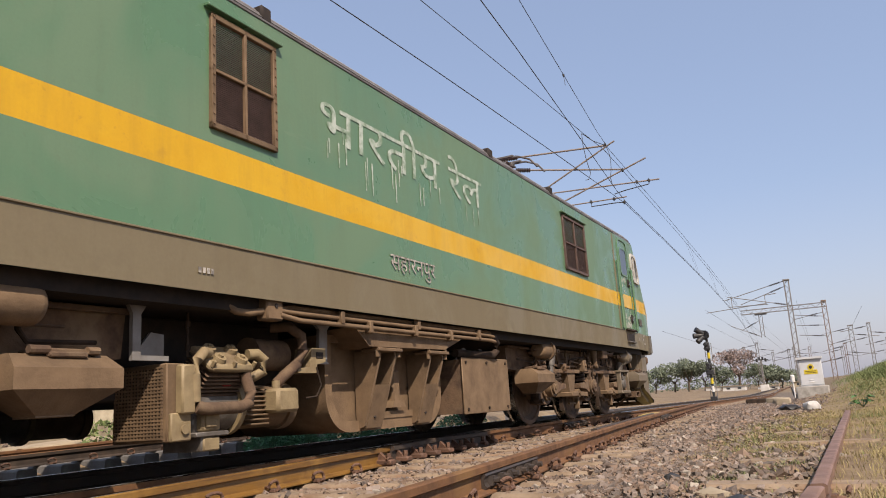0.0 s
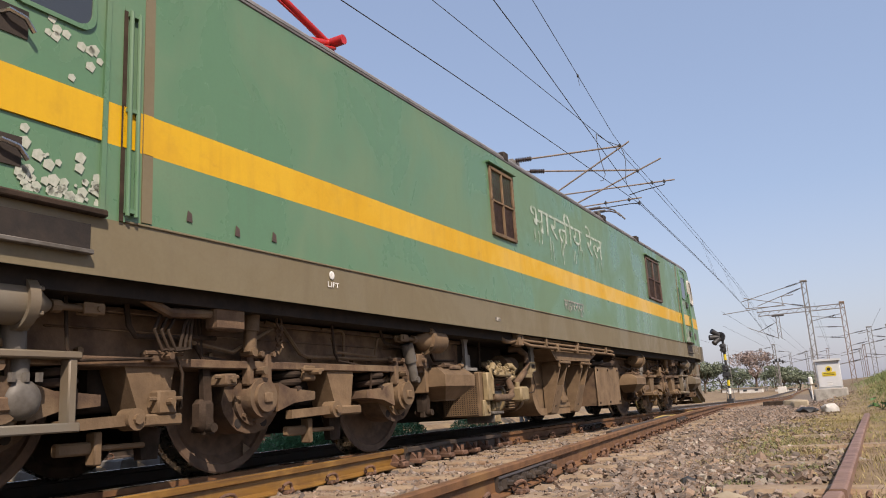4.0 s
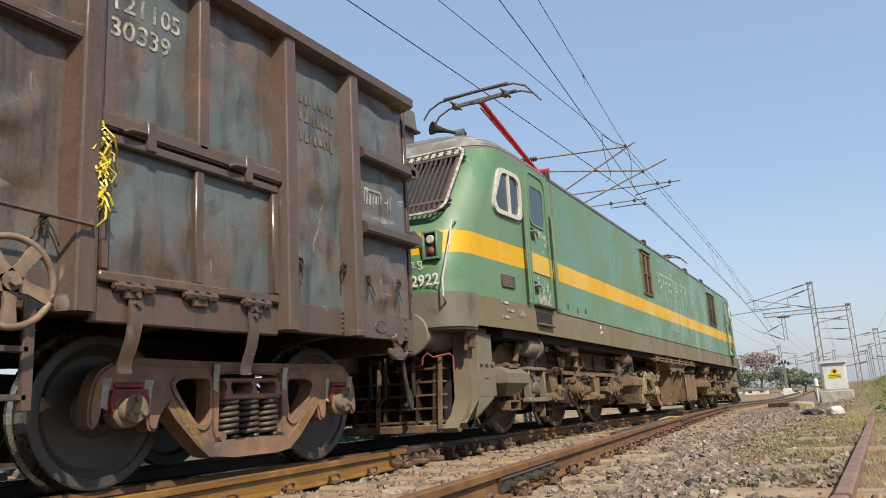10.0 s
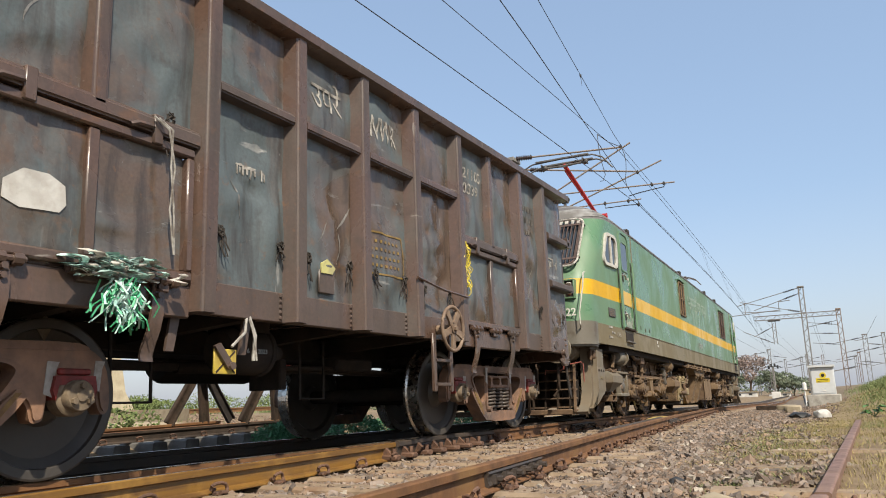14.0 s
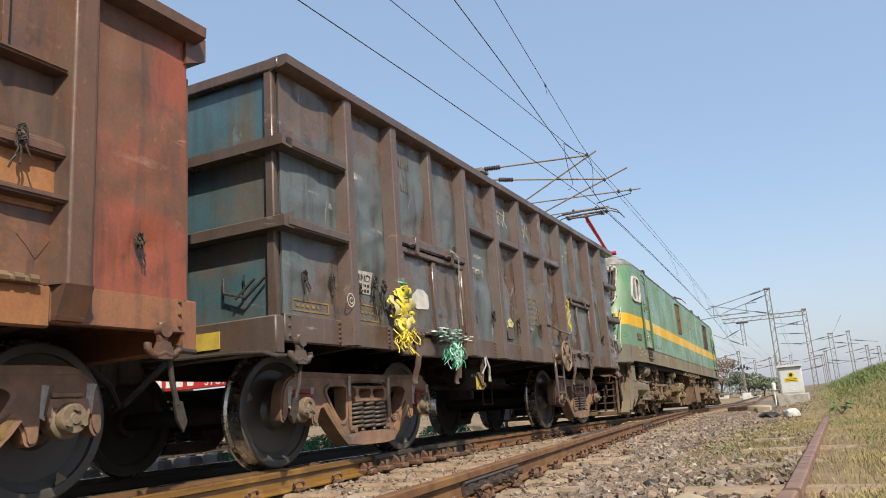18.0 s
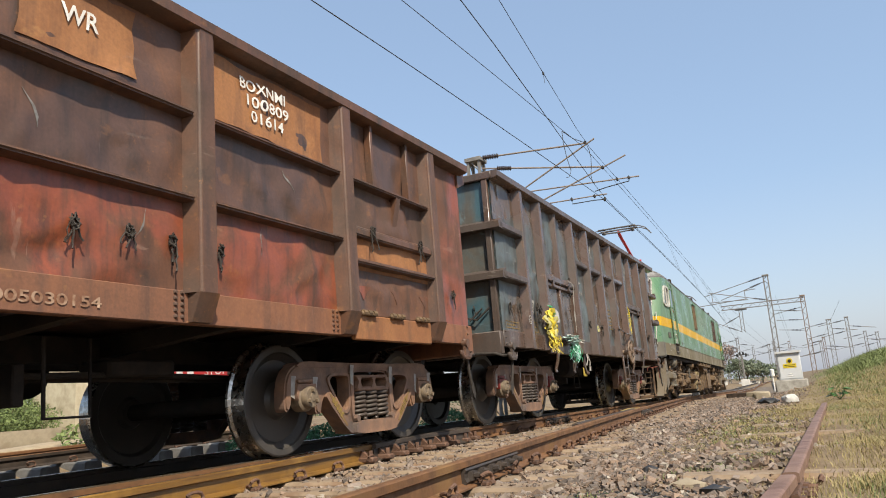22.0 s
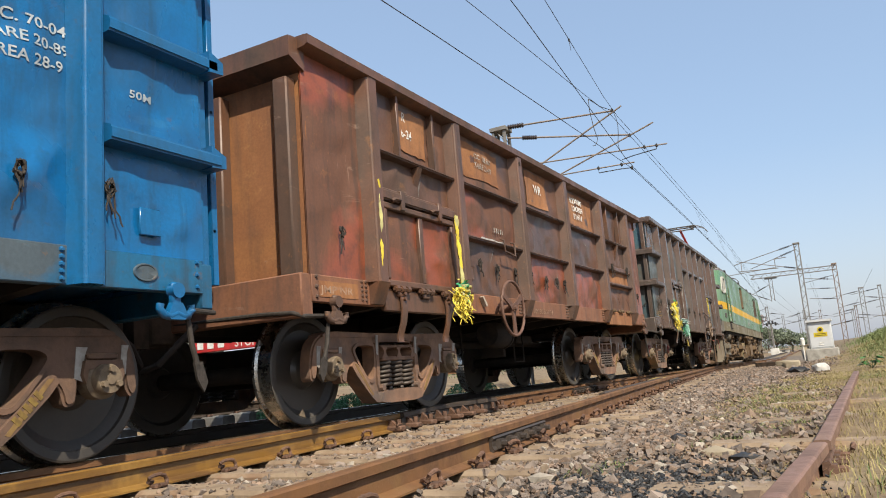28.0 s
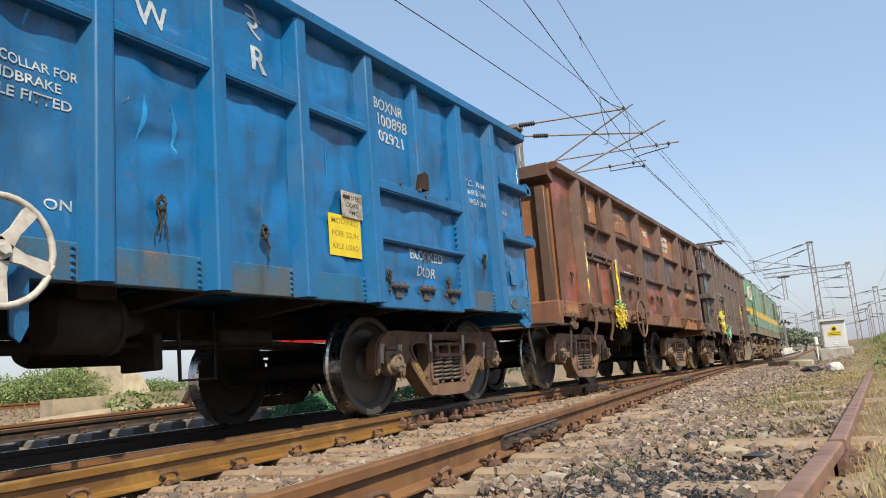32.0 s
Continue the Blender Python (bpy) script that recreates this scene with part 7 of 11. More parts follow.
def under_gear(w, wheel_y, drum_y, drum_mat=M_BLACK):
    """Centre sill, cross bearers, brake cylinder and rigging below the floor."""
    bm = bmn()
    box(bm, -0.22, 0.22, -4.95, 4.95, 0.80, 1.0, 0.01)
    part("centre_sill", bm, M_BLACK, w)
    for y in (-3.9, -2.4, -1.2, 0.0, 1.2, 2.4, 3.9):
        bm = bmn()
        prism(bm, [(-1.48, 1.0), (-1.48, 0.93), (-0.3, 0.85), (0.3, 0.85), (1.48, 0.93), (1.48, 1.0)], "y", y - 0.05, y + 0.05)
        part("cross_bearer", bm, M_BLACK, w)
    bm = bmn()
    lathe(bm, [(-0.22, 0.02), (-0.22, 0.14), (-0.18, 0.172), (0.16, 0.172), (0.165, 0.185), (0.20, 0.185), (0.205, 0.15), (0.26, 0.09), (0.42, 0.05), (0.42, 0.02)], 28, 'y')
    part("brake_cylinder", bm, drum_mat, w, "black brake cylinder slung below the floor", smooth=False, at=(0.98, drum_y, 0.77))
    bm = bmn()
    box(bm, 0.78, 1.14, drum_y - 0.12, drum_y + 0.14, 0.90, 1.0)
    part("cylinder_bracket", bm, M_BLACK, w)
    bm = bmn()
    lathe(bm, [(-0.6, 0.02), (-0.6, 0.16), (-0.54, 0.19), (0.54, 0.19), (0.6, 0.16), (0.6, 0.02)], 20, 'y')
    part("air_reservoir", bm, M_BLACK, w, at=(-0.7, drum_y + 1.3, 0.80))
    bm = bmn()
    pipe(bm, [(0.45, -3.2, 0.64), (0.45, -1.0, 0.68), (0.45, 1.0, 0.68), (0.45, 3.2, 0.64)], 0.026, 8)
    box(bm, 0.41, 0.50, -2.3, -0.9, 0.65, 0.72, 0.015)
    box(bm, 0.30, 0.62, 0.9, 1.5, 0.68, 0.80, 0.02)
    pipe(bm, [(0.62, drum_y + 0.5, 0.68), (0.55, drum_y + 1.6, 0.70), (0.5, 2.6, 0.66)], 0.022, 8)
    box(bm, 0.4, 0.75, drum_y + 0.72, drum_y + 0.80, 0.5, 0.75, 0.01)
    rod(bm, (0.45, -0.9, 0.68), (0.45, 0.4, 0.68), 0.046, 12)
    part("brake_rigging", bm, M_BLACK, w, "black brake rods and levers")
    bm = bmn()
    pipe(bm, [(-0.55, -5.1, 0.72), (-0.6, -4.6, 0.84), (-0.62, 4.6, 0.84), (-0.55, 5.1, 0.72), (-0.35, 5.3, 0.5)], 0.02, 8)
    part("brake_pipe", bm, M_BLACK, w)
    # safety loops and empty/load lever
    for y in (drum_y - 0.85, drum_y + 1.0):
        bm = bmn()
        pipe(bm, [(0.85, y - 0.16, 0.9), (0.85, y - 0.15, 0.42), (0.85, y + 0.17, 0.42), (0.85, y + 0.16, 0.9)], 0.014, 6)
        part("safety_loop", bm, M_BLACK, w)
    for s in (1, -1):
        bm = bmn()
        box(bm, -0.17, 0.17, s * 4.9 if s > 0 else -5.2, 5.2 if s > 0 else -4.9, 0.72, 0.98, 0.02)
        prism(bm, [(-0.16, s * 5.2), (0.16, s * 5.2), (0.18, s * 5.36), (0.05, s * 5.38), (-0.13, s * 5.30)], "z", 0.70, 1.0)
        part("coupler", bm, M_DUST2, w, "centre buffer coupler")
        bm = bmn()
        pipe(bm, [(0.45, s * 5.0, 0.85), (0.46, s * 5.2, 0.70), (0.40, s * 5.33, 0.56), (0.28, s * 5.38, 0.52)], 0.026, 8)
        part("brake_hose", bm, M_BLACK, w)
        bm = bmn()
        pipe(bm, [(-1.2, s * 4.95, 0.90), (1.1, s * 4.99, 0.87), (1.42, s * 5.0, 0.85), (1.50, s * 4.97, 0.82), (1.52, s * 4.76, 0.825), (1.53, s * 4.73, 0.80), (1.53, s * 4.76, 0.62), (1.53, s * 4.80, 0.50)], 0.017, 8)
        prism(bm, [(s * 4.77, 0.52), (s * 4.83, 0.52), (s * 4.87, 0.40), (s * 4.84, 0.34), (s * 4.79, 0.42)], "x", 1.522, 1.54)
        part("uncoupling_lever", bm, M_WIRE_R, w, "bent uncoupling rod")
        bm = bmn()
        box(bm, 1.22, 1.32, s * 4.93 - 0.03, s * 4.93 + 0.03, 0.84, 1.06, 0.01)
        part("lever_bracket", bm, M_WIRE_R, w)


def floor_and_sole(w, body, sole, top, half=4.88):
    bm = bmn()
    box(bm, -1.49, 1.49, -half, half, 1.03, 1.09)
    part("floor_plate", bm, body, w)
    for sx in (1, -1):
        bm = bmn()
        box(bm, *((1.44, 1.512) if sx > 0 else (-1.512, -1.44)), -half, half, 0.93, 1.135, 0.006)
        part("sole_bar", bm, sole, w)
        bm = bmn()
        prism(bm, [(1.47 * sx, top - 0.11), (1.60 * sx, top - 0.09), (1.63 * sx, top - 0.075), (1.635 * sx, top - 0.005), (1.60 * sx, top), (1.47 * sx, top)], "y", -half - 0.06, half + 0.06)
        part("top_coping", bm, body, w, "worn steel coping rail")


def boxn(name, label, body, panelm, sole, endm, top, seed, at, blocked=False):
    """High-sided open wagon with pressed ribs (eleven each side) and two drop doors."""
    w = thing(name, label, "freight wagon", group="freight wagons behind the locomotive", at=at)
    half = 4.88
    floor_and_sole(w, body, sole, top)
    RIB = [0.0, 0.83, 1.70, 3.28, 4.06]
    allr = sorted([-v for v in RIB if v] + RIB)
    hb = top - 0.72
    for sx in (1, -1):
        for y in allr:
            rib(w, y, 0.93, top - 0.08, 1.50, body, sx=sx)
            if sx > 0:
                rivets(w, y - 0.125, 0.96, 1.11, 1.512, body)
        for y in (-2.49, 2.49):
            rib(w, y, 2.0, top - 0.08, 1.50, body, 0.15, 0.09, 0.08, sx=sx, name="short_stanchion")
        edges = [-half] + allr + [half]
        for i, (a, b) in enumerate(zip(edges, edges[1:])):
            a2, b2 = a + 0.05, b - 0.05
            mid = (a + b) / 2
            if abs(abs(mid) - 2.49) < 0.2:
                panel(w, a2, mid, 2.0, top - 0.09, 1.505, panelm, seed + i, 0.012, sx)
                panel(w, mid, b2, 2.0, top - 0.09, 1.505, panelm, seed + i + 40, 0.012, sx)
                if blocked and mid > 0:
                    blocked_door(w, a + 0.08, b - 0.08, body, panelm, seed + i, sx)
                else:
                    box_door(w, a + 0.1, b - 0.1, body, panelm, seed + i, sx)
            elif abs(mid) > 4.0:
                for z0, z1 in ((1.135, top - 1.32), (top - 1.32, top - 0.69), (top - 0.69, top - 0.09)):
                    panel(w, a2 if mid > 0 else a - 0.01, b + 0.01 if mid > 0 else b2, z0, z1, 1.505, panelm, seed + i + int(z0 * 10), 0.012, sx)
                e0, e1 = (a + 0.09, b + 0.07) if mid > 0 else (a - 0.07, b - 0.09)
                band(w, e0, e1, top - 0.69, 1.50, body, 0.14, 0.12, sx)
                band(w, e0, e1, top - 1.32, 1.50, body, 0.14, 0.13, sx)
            elif abs(mid) < 1.7:
                panel(w, a2, b2, 1.135, hb, 1.505, panelm, seed + i, 0.018, sx)
                panel(w, a2, b2, hb, top - 0.09, 1.505, panelm, seed + i + 30, 0.012, sx)
                band(w, a + 0.07, b - 0.07, hb, 1.50, body, 0.13, 0.095, sx)
            else:
                panel(w, a2, b2, 1.135, top - 0.09, 1.505, panelm, seed + i, 0.02, sx)
    # ends
    for s in (1, -1):
        bm = bmn()
        box(bm, -1.5, 1.5, half - 0.03 if s > 0 else -half, half if s > 0 else -half + 0.03, 1.0, top - 0.02)
        end_m = endm if s < 0 else body
        end = part("end_wall", bm, end_m, w, "braced end wall")
        for z in (top - 0.69, top - 1.32):
            bm = bmn()
            prism(bm, [(s * half, z - 0.07), (s * (half + 0.12), z - 0.06), (s * (half + 0.12), z + 0.02), (s * half, z + 0.07)], "x", -1.62, 1.62)
            part("end_stiffener", bm, body, end)
        for x in (-1.48, 1.40):
            bm = bmn()
            box(bm, x, x + 0.08, half if s > 0 else -half - 0.06, half + 0.06 if s > 0 else -half, 0.95, top - 0.1, 0.01)
            part("corner_post", bm, body, end)
        bm = bmn()
        box(bm, -1.55, 1.55, half if s > 0 else -half - 0.07, half + 0.07 if s > 0 else -half, top - 0.10, top - 0.004, 0.01)
        part("end_coping", bm, body, end)
        bm = bmn()
        box(bm, -1.5, 1.5, half - 0.01 if s > 0 else -half - 0.09, half + 0.09 if s > 0 else -half + 0.01, 0.84, 1.12, 0.01)
        part("head_stock", bm, sole, end)
        rivets(w, s * 4.83, 0.97, 1.12, 1.512, body, 3, 1)
        corner_hook(w, 4.62 if s > 0 else -4.77, body)
    # ladder posts at the leading corner
    bm = bmn()
    box(bm, 1.40, 1.46, 4.94, 4.99, 1.0, top, 0.005)
    lad = part("end_ladder", bm, body, w)
    bm = bmn()
    box(bm, 1.40, 1.46, 5.02, 5.07, 1.0, top, 0.005)
    part("stile", bm, body, lad)
    for z in (1.35, 1.75, 2.15, 2.55):
        bm = bmn()
        rod(bm, (1.05, 5.04, z), (1.46, 5.04, z), 0.012, 6)
        part("rung", bm, body, lad)
    return w


TRAIN_TOP1 = 3.14
wagon_dark = boxn("open_wagon", "dark brown weathered open wagon with blue end walls and pressed ribs", M_WDARK, M_WDARK2, M_WDARK, M_WTEAL, TRAIN_TOP1, 11, None)
under_gear(wagon_dark, 1.3, -0.78)
paint_text("lettering", "16 12 2023", 1.1565, -0.92, 0.745, 0.045, M_STENCIL, wagon_dark, width=0.23)
bm = bmn()
pipe(bm, [(1.50, -1.27, 0.95), (1.53, -1.31, 0.84), (1.53, -1.43, 0.74)], 0.010, 6)
pipe(bm, [(1.50, -1.25, 0.95), (1.53, -1.22, 0.82), (1.52, -1.225, 0.66)], 0.013, 6)
pipe(bm, [(1.50, -1.24, 0.95), (1.54, -1.235, 0.80), (1.53, -1.205, 0.66)], 0.008, 6)
part("tied_rag", bm, M_WORNW, wagon_dark, "dirty white rag tied to the hanger")
bm = bmn()
for a, b in (((-1.545, 0.58), (-1.385, 0.715)), ((-1.385, 0.58), (-1.545, 0.715))):
    d = Vector((b[0] - a[0], b[1] - a[1])).normalized() * 0.006
    prism(bm, [(a[0] - d.y, a[1] + d.x), (b[0] - d.y, b[1] + d.x), (b[0] + d.y, b[1] - d.x), (a[0] + d.y, a[1] - d.x)], "x", 1.5155, 1.517)
part("gauge_cross", bm, M_DUST2, wagon_dark)
wagon_bogie(wagon_dark, 3.305, cap=M_CAPM, red=True, marks=[(0.50, 0.24, "BURN", 47), (-0.66, 0.415, "10005", -48)])
wagon_bogie(wagon_dark, -3.262, cap=M_CAPM, red=True)
hand_wheel(wagon_dark, 1.27, 1.02, 0.205, M_HWHEEL)
bm = bmn()
for y in (1.13, 1.45):
    box(bm, 1.53, 1.56, y - 0.03, y + 0.03, 0.45, 0.98, 0.006)
for z in (0.5, 0.72):
    box(bm, 1.53, 1.56, 1.13, 1.45, z, z + 0.03, 0.004)
part("brake_step", bm, M_WDARK, wagon_dark)
bm = bmn()
pipe(bm, [(1.62, 0.75, 1.45), (1.64, 1.2, 1.38), (1.64, 1.7, 1.36), (1.6, 1.72, 1.40)], 0.012, 6)
part("grab_rail", bm, M_WDARK, wagon_dark)
for s, y, z, size, m, wd in [("NWR", 0.18, 2.63, 0.27, M_CREAM, 0.44), ("121105", 1.86, 2.70, 0.16, M_CREAM, 0.45), ("30339", 1.86, 2.53, 0.16, M_CREAM, 0.40), ("उपरे", -0.62, 2.64, 0.30, M_CREAM, 0.40)]:
    lay(paint_text("lettering", s, 1.526, y, z, size, m, wagon_dark, width=wd), wagon_dark)
for z, wd in ((2.66, 0.55), (2.52, 0.5), (2.36, 0.55)):
    bm = bmn()
    for i in range(9):
        box(bm, 1.523, 1.525, 3.44 + i * 0.052, 3.44 + i * 0.052 + 0.014 + 0.012 * (i % 3), z + 0.01 * (i % 2), z + 0.075)
    lay(part("faded_lettering", bm, M_FADEB, wagon_dark, "worn unreadable stencilled lettering"), wagon_dark)
def script_mark(y0, z0, wd, ht, n, seed):
    """Hand-brushed white word, too worn to read."""
    r = random.Random(seed)
    bm = bmn()
    y = y0
    while y < y0 + wd:
        k = r.uniform(0.018, 0.034)
        if r.random() < 0.85:
            a, b = z0 + ht * r.uniform(0, 0.35), z0 + ht * r.uniform(0.6, 1.0)
            prism(bm, [(y, a), (y + k * 0.6, a - 0.006), (y + k * 0.7, b), (y + k * 0.1, b + 0.005)], "x", 1.526, 1.527)
        if r.random() < 0.5:
            c = z0 + ht * r.uniform(0.2, 0.8)
            prism(bm, [(y, c), (y + k * 1.4, c + 0.008), (y + k * 1.4, c + 0.024), (y, c + 0.02)], "x", 1.526, 1.527)
        y += k * 1.25
    prism(bm, [(y0 - 0.01, z0 + ht * 0.86), (y0 + wd * 0.6, z0 + ht * 0.84), (y0 + wd * 0.6, z0 + ht * 0.95), (y0, z0 + ht)], "x", 1.526, 1.527)
    lay(part("faded_lettering", bm, M_WORNW, wagon_dark, "worn hand-brushed white word"), wagon_dark)


script_mark(-1.38, 1.885, 0.30, 0.085, 9, 3)
script_mark(4.30, 2.02, 0.38, 0.17, 9, 5)
bm = bmn()
for a, b, c, d in [(0.14, 0.66, 1.92, 1.935), (0.14, 0.66, 1.56, 1.575), (0.14, 0.155, 1.56, 1.93), (0.645, 0.66, 1.56, 1.93)]:
    box(bm, 1.526, 1.5275, a, b, c - 0.14, d - 0.14)
for k in range(4):
    for q in range(7):
        box(bm, 1.526, 1.5275, 0.19 + 0.06 * q, 0.215 + 0.06 * q, 1.49 + 0.07 * k, 1.515 + 0.07 * k)
lay(part("painted_notice", bm, M_FADEY, wagon_dark, "faded yellow stencilled notice"), wagon_dark)
for i, (y, z) in enumerate([(4.25, 1.35), (4.68, 1.36), (3.42, 1.38), (3.93, 1.40), (0.2, 1.38), (0.66, 1.38), (-0.68, 1.38), (-0.17, 1.38), (-1.55, 1.42), (-1.0, 1.40), (1.0, 1.33), (1.5, 1.33), (-3.5, 1.42), (-3.9, 1.38), (-4.3, 1.42), (-4.66, 1.40)]):
    wire_tangle(wagon_dark, y, z, 1.515, i, 0.14)
strips(wagon_dark, 1.78, 1.5, 1.95, 1.56, [M_TIEY], 3, 9, 0.035)
def twisted_tie(w, y, z0, z1, x, wd, mats, seed):
    """A long tie of plastic sheet, knotted at the top and twisted on itself."""
    r = random.Random(seed)
    n = 26
    for mi, m in enumerate(mats):
        vs, fs = [], []
        ph = 6.283 * mi / len(mats)
        for i in range(n + 1):
            f = i / n
            a = ph + 7.5 * f + 0.4 * math.sin(9 * f + seed)
            pinch = 0.45 + 0.55 * abs(math.sin(3.1 * math.pi * f + 0.4)) + 0.12 * r.uniform(-1, 1)
            cx, cy = x + 0.012 * math.cos(a) + 0.015, y + 0.010 * math.sin(a) + 0.015 * math.sin(4 * f + seed)
            q = wd * pinch
            for e in (-1, -0.3, 0.3, 1):
                vs.append((cx + q * e * 0.55 * math.cos(a + 0.5 * e) + 0.004 * r.uniform(-1, 1), cy + q * e * (0.55 + 0.45 * abs(math.sin(a))), z1 - (z1 - z0) * f + 0.012 * e * math.sin(a)))
        for i in range(n):
            for k in range(3):
                p = 4 * i + k
                fs.append((p, p + 1, p + 5, p + 4))
        raw("twisted_tie", vs, fs, m, w, label="twisted strip of plastic sheet", smooth=True)


def cloth_bunch(w, y, z0, z1, x, wd, mats, seed, n=16):
    """A hanging bunch of torn plastic sheet: crumpled ribbons one over another."""
    for mi, m in enumerate(mats):
        r = random.Random(seed + mi)
        vs, fs = [], []
        for k in range(n):
            yy = y + r.gauss(0, wd * 0.32)
            zt = z1 - (z1 - z0) * r.uniform(0, 0.55)
            ln = (z1 - z0) * r.uniform(0.22, 0.5)
            wr = min(r.uniform(0.018, 0.05), wd * 0.24)
            xo = x + r.uniform(0.0, 0.07)
            b = len(vs)
            ph = r.uniform(0, 6.28)
            for i in range(7):
                f = i / 6
                c = yy + min(0.03, 0.3 * wd) * math.sin(5 * f + ph) + wd * 0.25 * f * r.uniform(-1, 1)
                q = wr * (1 - 0.35 * f) * r.uniform(0.7, 1.2)
                bulge = 0.03 * math.sin(9 * f + ph)
                vs += [(xo + bulge, c - q, zt - ln * f), (xo + 0.03 + bulge + r.uniform(-0.012, 0.012), c, zt - ln * f), (xo + bulge - 0.008, c + q, zt - ln * f)]
            for i in range(6):
                for j in range(2):
                    p = b + 3 * i + j
                    fs.append((p, p + 1, p + 4, p + 3))
        raw("torn_sheet", vs, fs, m, w, label="crumpled torn plastic sheet", smooth=True)


cloth_bunch(wagon_dark, -3.30, 0.95, 1.52, 1.57, 0.15, [M_TIEY, M_CARDY, M_TIEY], 7, 18)
cloth_bunch(wagon_dark, -3.24, 1.30, 1.56, 1.56, 0.12, [M_TIEG, M_TIET], 27, 6)
strips(wagon_dark, -3.34, 1.0, 1.12, 1.62, [M_TIEY], 8, 6, 0.14, 0.03)
cloth_bunch(wagon_dark, -2.36, 1.02, 1.18, 1.58, 0.34, [M_TIET, M_TIET, M_HWHITE], 9, 20)
strips(wagon_dark, -2.33, 0.90, 1.06, 1.60, [M_TIET, M_TIEG], 10, 12, 0.10, 0.02)
for q, (yy, zz) in enumerate([(-3.52, 1.42), (-3.66, 1.45), (-2.0, 1.98)]):
    wire_tangle(wagon_dark, yy, zz, 1.53, 300 + q, 0.2)
for q in (0.0, 0.03):
    bm = bmn()
    pipe(bm, [(1.60, -2.12 - q, 2.02), (1.63, -2.04 - q, 1.96), (1.60, -2.02 + q, 1.75), (1.59, -1.98 - q, 1.5), (1.58, -1.96, 1.24)], 0.007, 5)
    part("hanging_wire", bm, M_WORNW, wagon_dark, "loose wire hanging on the door")
bm = bmn()
prism(bm, [(-2.95, 1.38), (-2.86, 1.345), (-2.66, 1.355), (-2.62, 1.40), (-2.63, 1.50), (-2.72, 1.545), (-2.86, 1.54), (-2.95, 1.47)], "x", 1.55, 1.552)
lay(part("pale_patch", bm, M_SACK, wagon_dark, "torn white paper patch"), wagon_dark)
bm = bmn()
box(bm, 1.525, 1.527, -3.93, -3.63, 1.405, 1.60)
sp = lay(part("stencil_panel", bm, M_WORNW2, wagon_dark, "white stencilled notice"), wagon_dark)
lay(paint_text("lettering", "HIND", 1.53, -3.91, 1.51, 0.085, M_BLACK, sp, width=0.25), wagon_dark, 0.011)
for z in (1.42, 1.465):
    bm = bmn()
    for i in range(6):
        box(bm, 1.530, 1.531, -3.89 + 0.04 * i, -3.862 + 0.04 * i, z, z + 0.024)
    lay(part("notice_bar", bm, M_BLACK, sp), wagon_dark, 0.011)
bm = bmn()
for i in range(16):
    a0, a1 = 6.283 * i / 16, 6.283 * (i + 1) / 16
    prism(bm, [(-4.15 + 0.055 * math.cos(a0), 1.29 + 0.06 * math.sin(a0)), (-4.15 + 0.055 * math.cos(a1), 1.29 + 0.06 * math.sin(a1)), (-4.15 + 0.045 * math.cos(a1), 1.29 + 0.05 * math.sin(a1)), (-4.15 + 0.045 * math.cos(a0), 1.29 + 0.05 * math.sin(a0))], "x", 1.611, 1.613)
part("painted_ring", bm, M_WORNW2, wagon_dark)
paint_text("lettering", "C", 1.613, -4.175, 1.262, 0.075, M_WORNW2, wagon_dark)
for y0, y1, z0, z1 in ((-3.957, -3.547, 1.16, 1.31), (-4.79, -4.32, 1.165, 1.255)):
    bm = bmn()
    for a, b, c, e in [(y0, y1, z1 - 0.012, z1), (y0, y1, z0, z0 + 0.012), (y0, y0 + 0.012, z0, z1), (y1 - 0.012, y1, z0, z1)]:
        box(bm, 1.526, 1.5265, a, b, c, e)
    for q in range(5):
        box(bm, 1.526, 1.5265, y0 + 0.05 + 0.065 * q, y0 + 0.09 + 0.065 * q, (z0 + z1) / 2 - 0.012, (z0 + z1) / 2 + 0.012)
    lay(part("painted_notice", bm, M_FADEY, wagon_dark, "faded stencilled frame"), wagon_dark)
paint_text("lettering", "16 12 2023", 1.1725, -3.20, 0.672, 0.045, M_STENCIL, wagon_dark, width=0.22)
for q, (z, n) in enumerate(((2.76, 5), (2.63, 1), (2.50, 4))):
    bm = bmn()
    for i in range(n):
        box(bm, 1.526, 1.5265, -3.03 + 0.045 * i + (0.07 if n == 1 else 0), -3.005 + 0.045 * i + (0.07 if n == 1 else 0), z, z + 0.07 - 0.015 * (i % 2))
    lay(part("faded_lettering", bm, M_FADEB, wagon_dark), wagon_dark)
bm = bmn()
box(bm, 1.52, 1.535, -0.55, -0.36, 1.18, 1.36, 0.006)
part("card_pocket", bm, M_WDARK, wagon_dark)
bm = bmn()
prism(bm, [(-0.53, 1.33), (-0.40, 1.33), (-0.36, 1.38), (-0.46, 1.44), (-0.54, 1.40)], "x", 1.535, 1.545)
part("torn_card", bm, M_CARDY, wagon_dark)
# rear end details
bm = bmn()
box(bm, 0.72, 0.98, -4.982, -4.975, 0.92, 1.05)
part("painted_patch", bm, M_YMARK, wagon_dark, "yellow painted patch")
for s, xx in ((0, 0.95), (1, 1.15)):
    bm = bmn()
    pipe(bm, [(xx, -4.9, 1.46), (xx + 0.03, -4.93, 1.34), (xx + 0.25 - s * 0.3, -4.94, 1.28), (xx + 0.42 - s * 0.3, -4.92, 1.42)], 0.012, 6)
    part("end_chain", bm, M_WIRE_R, wagon_dark)
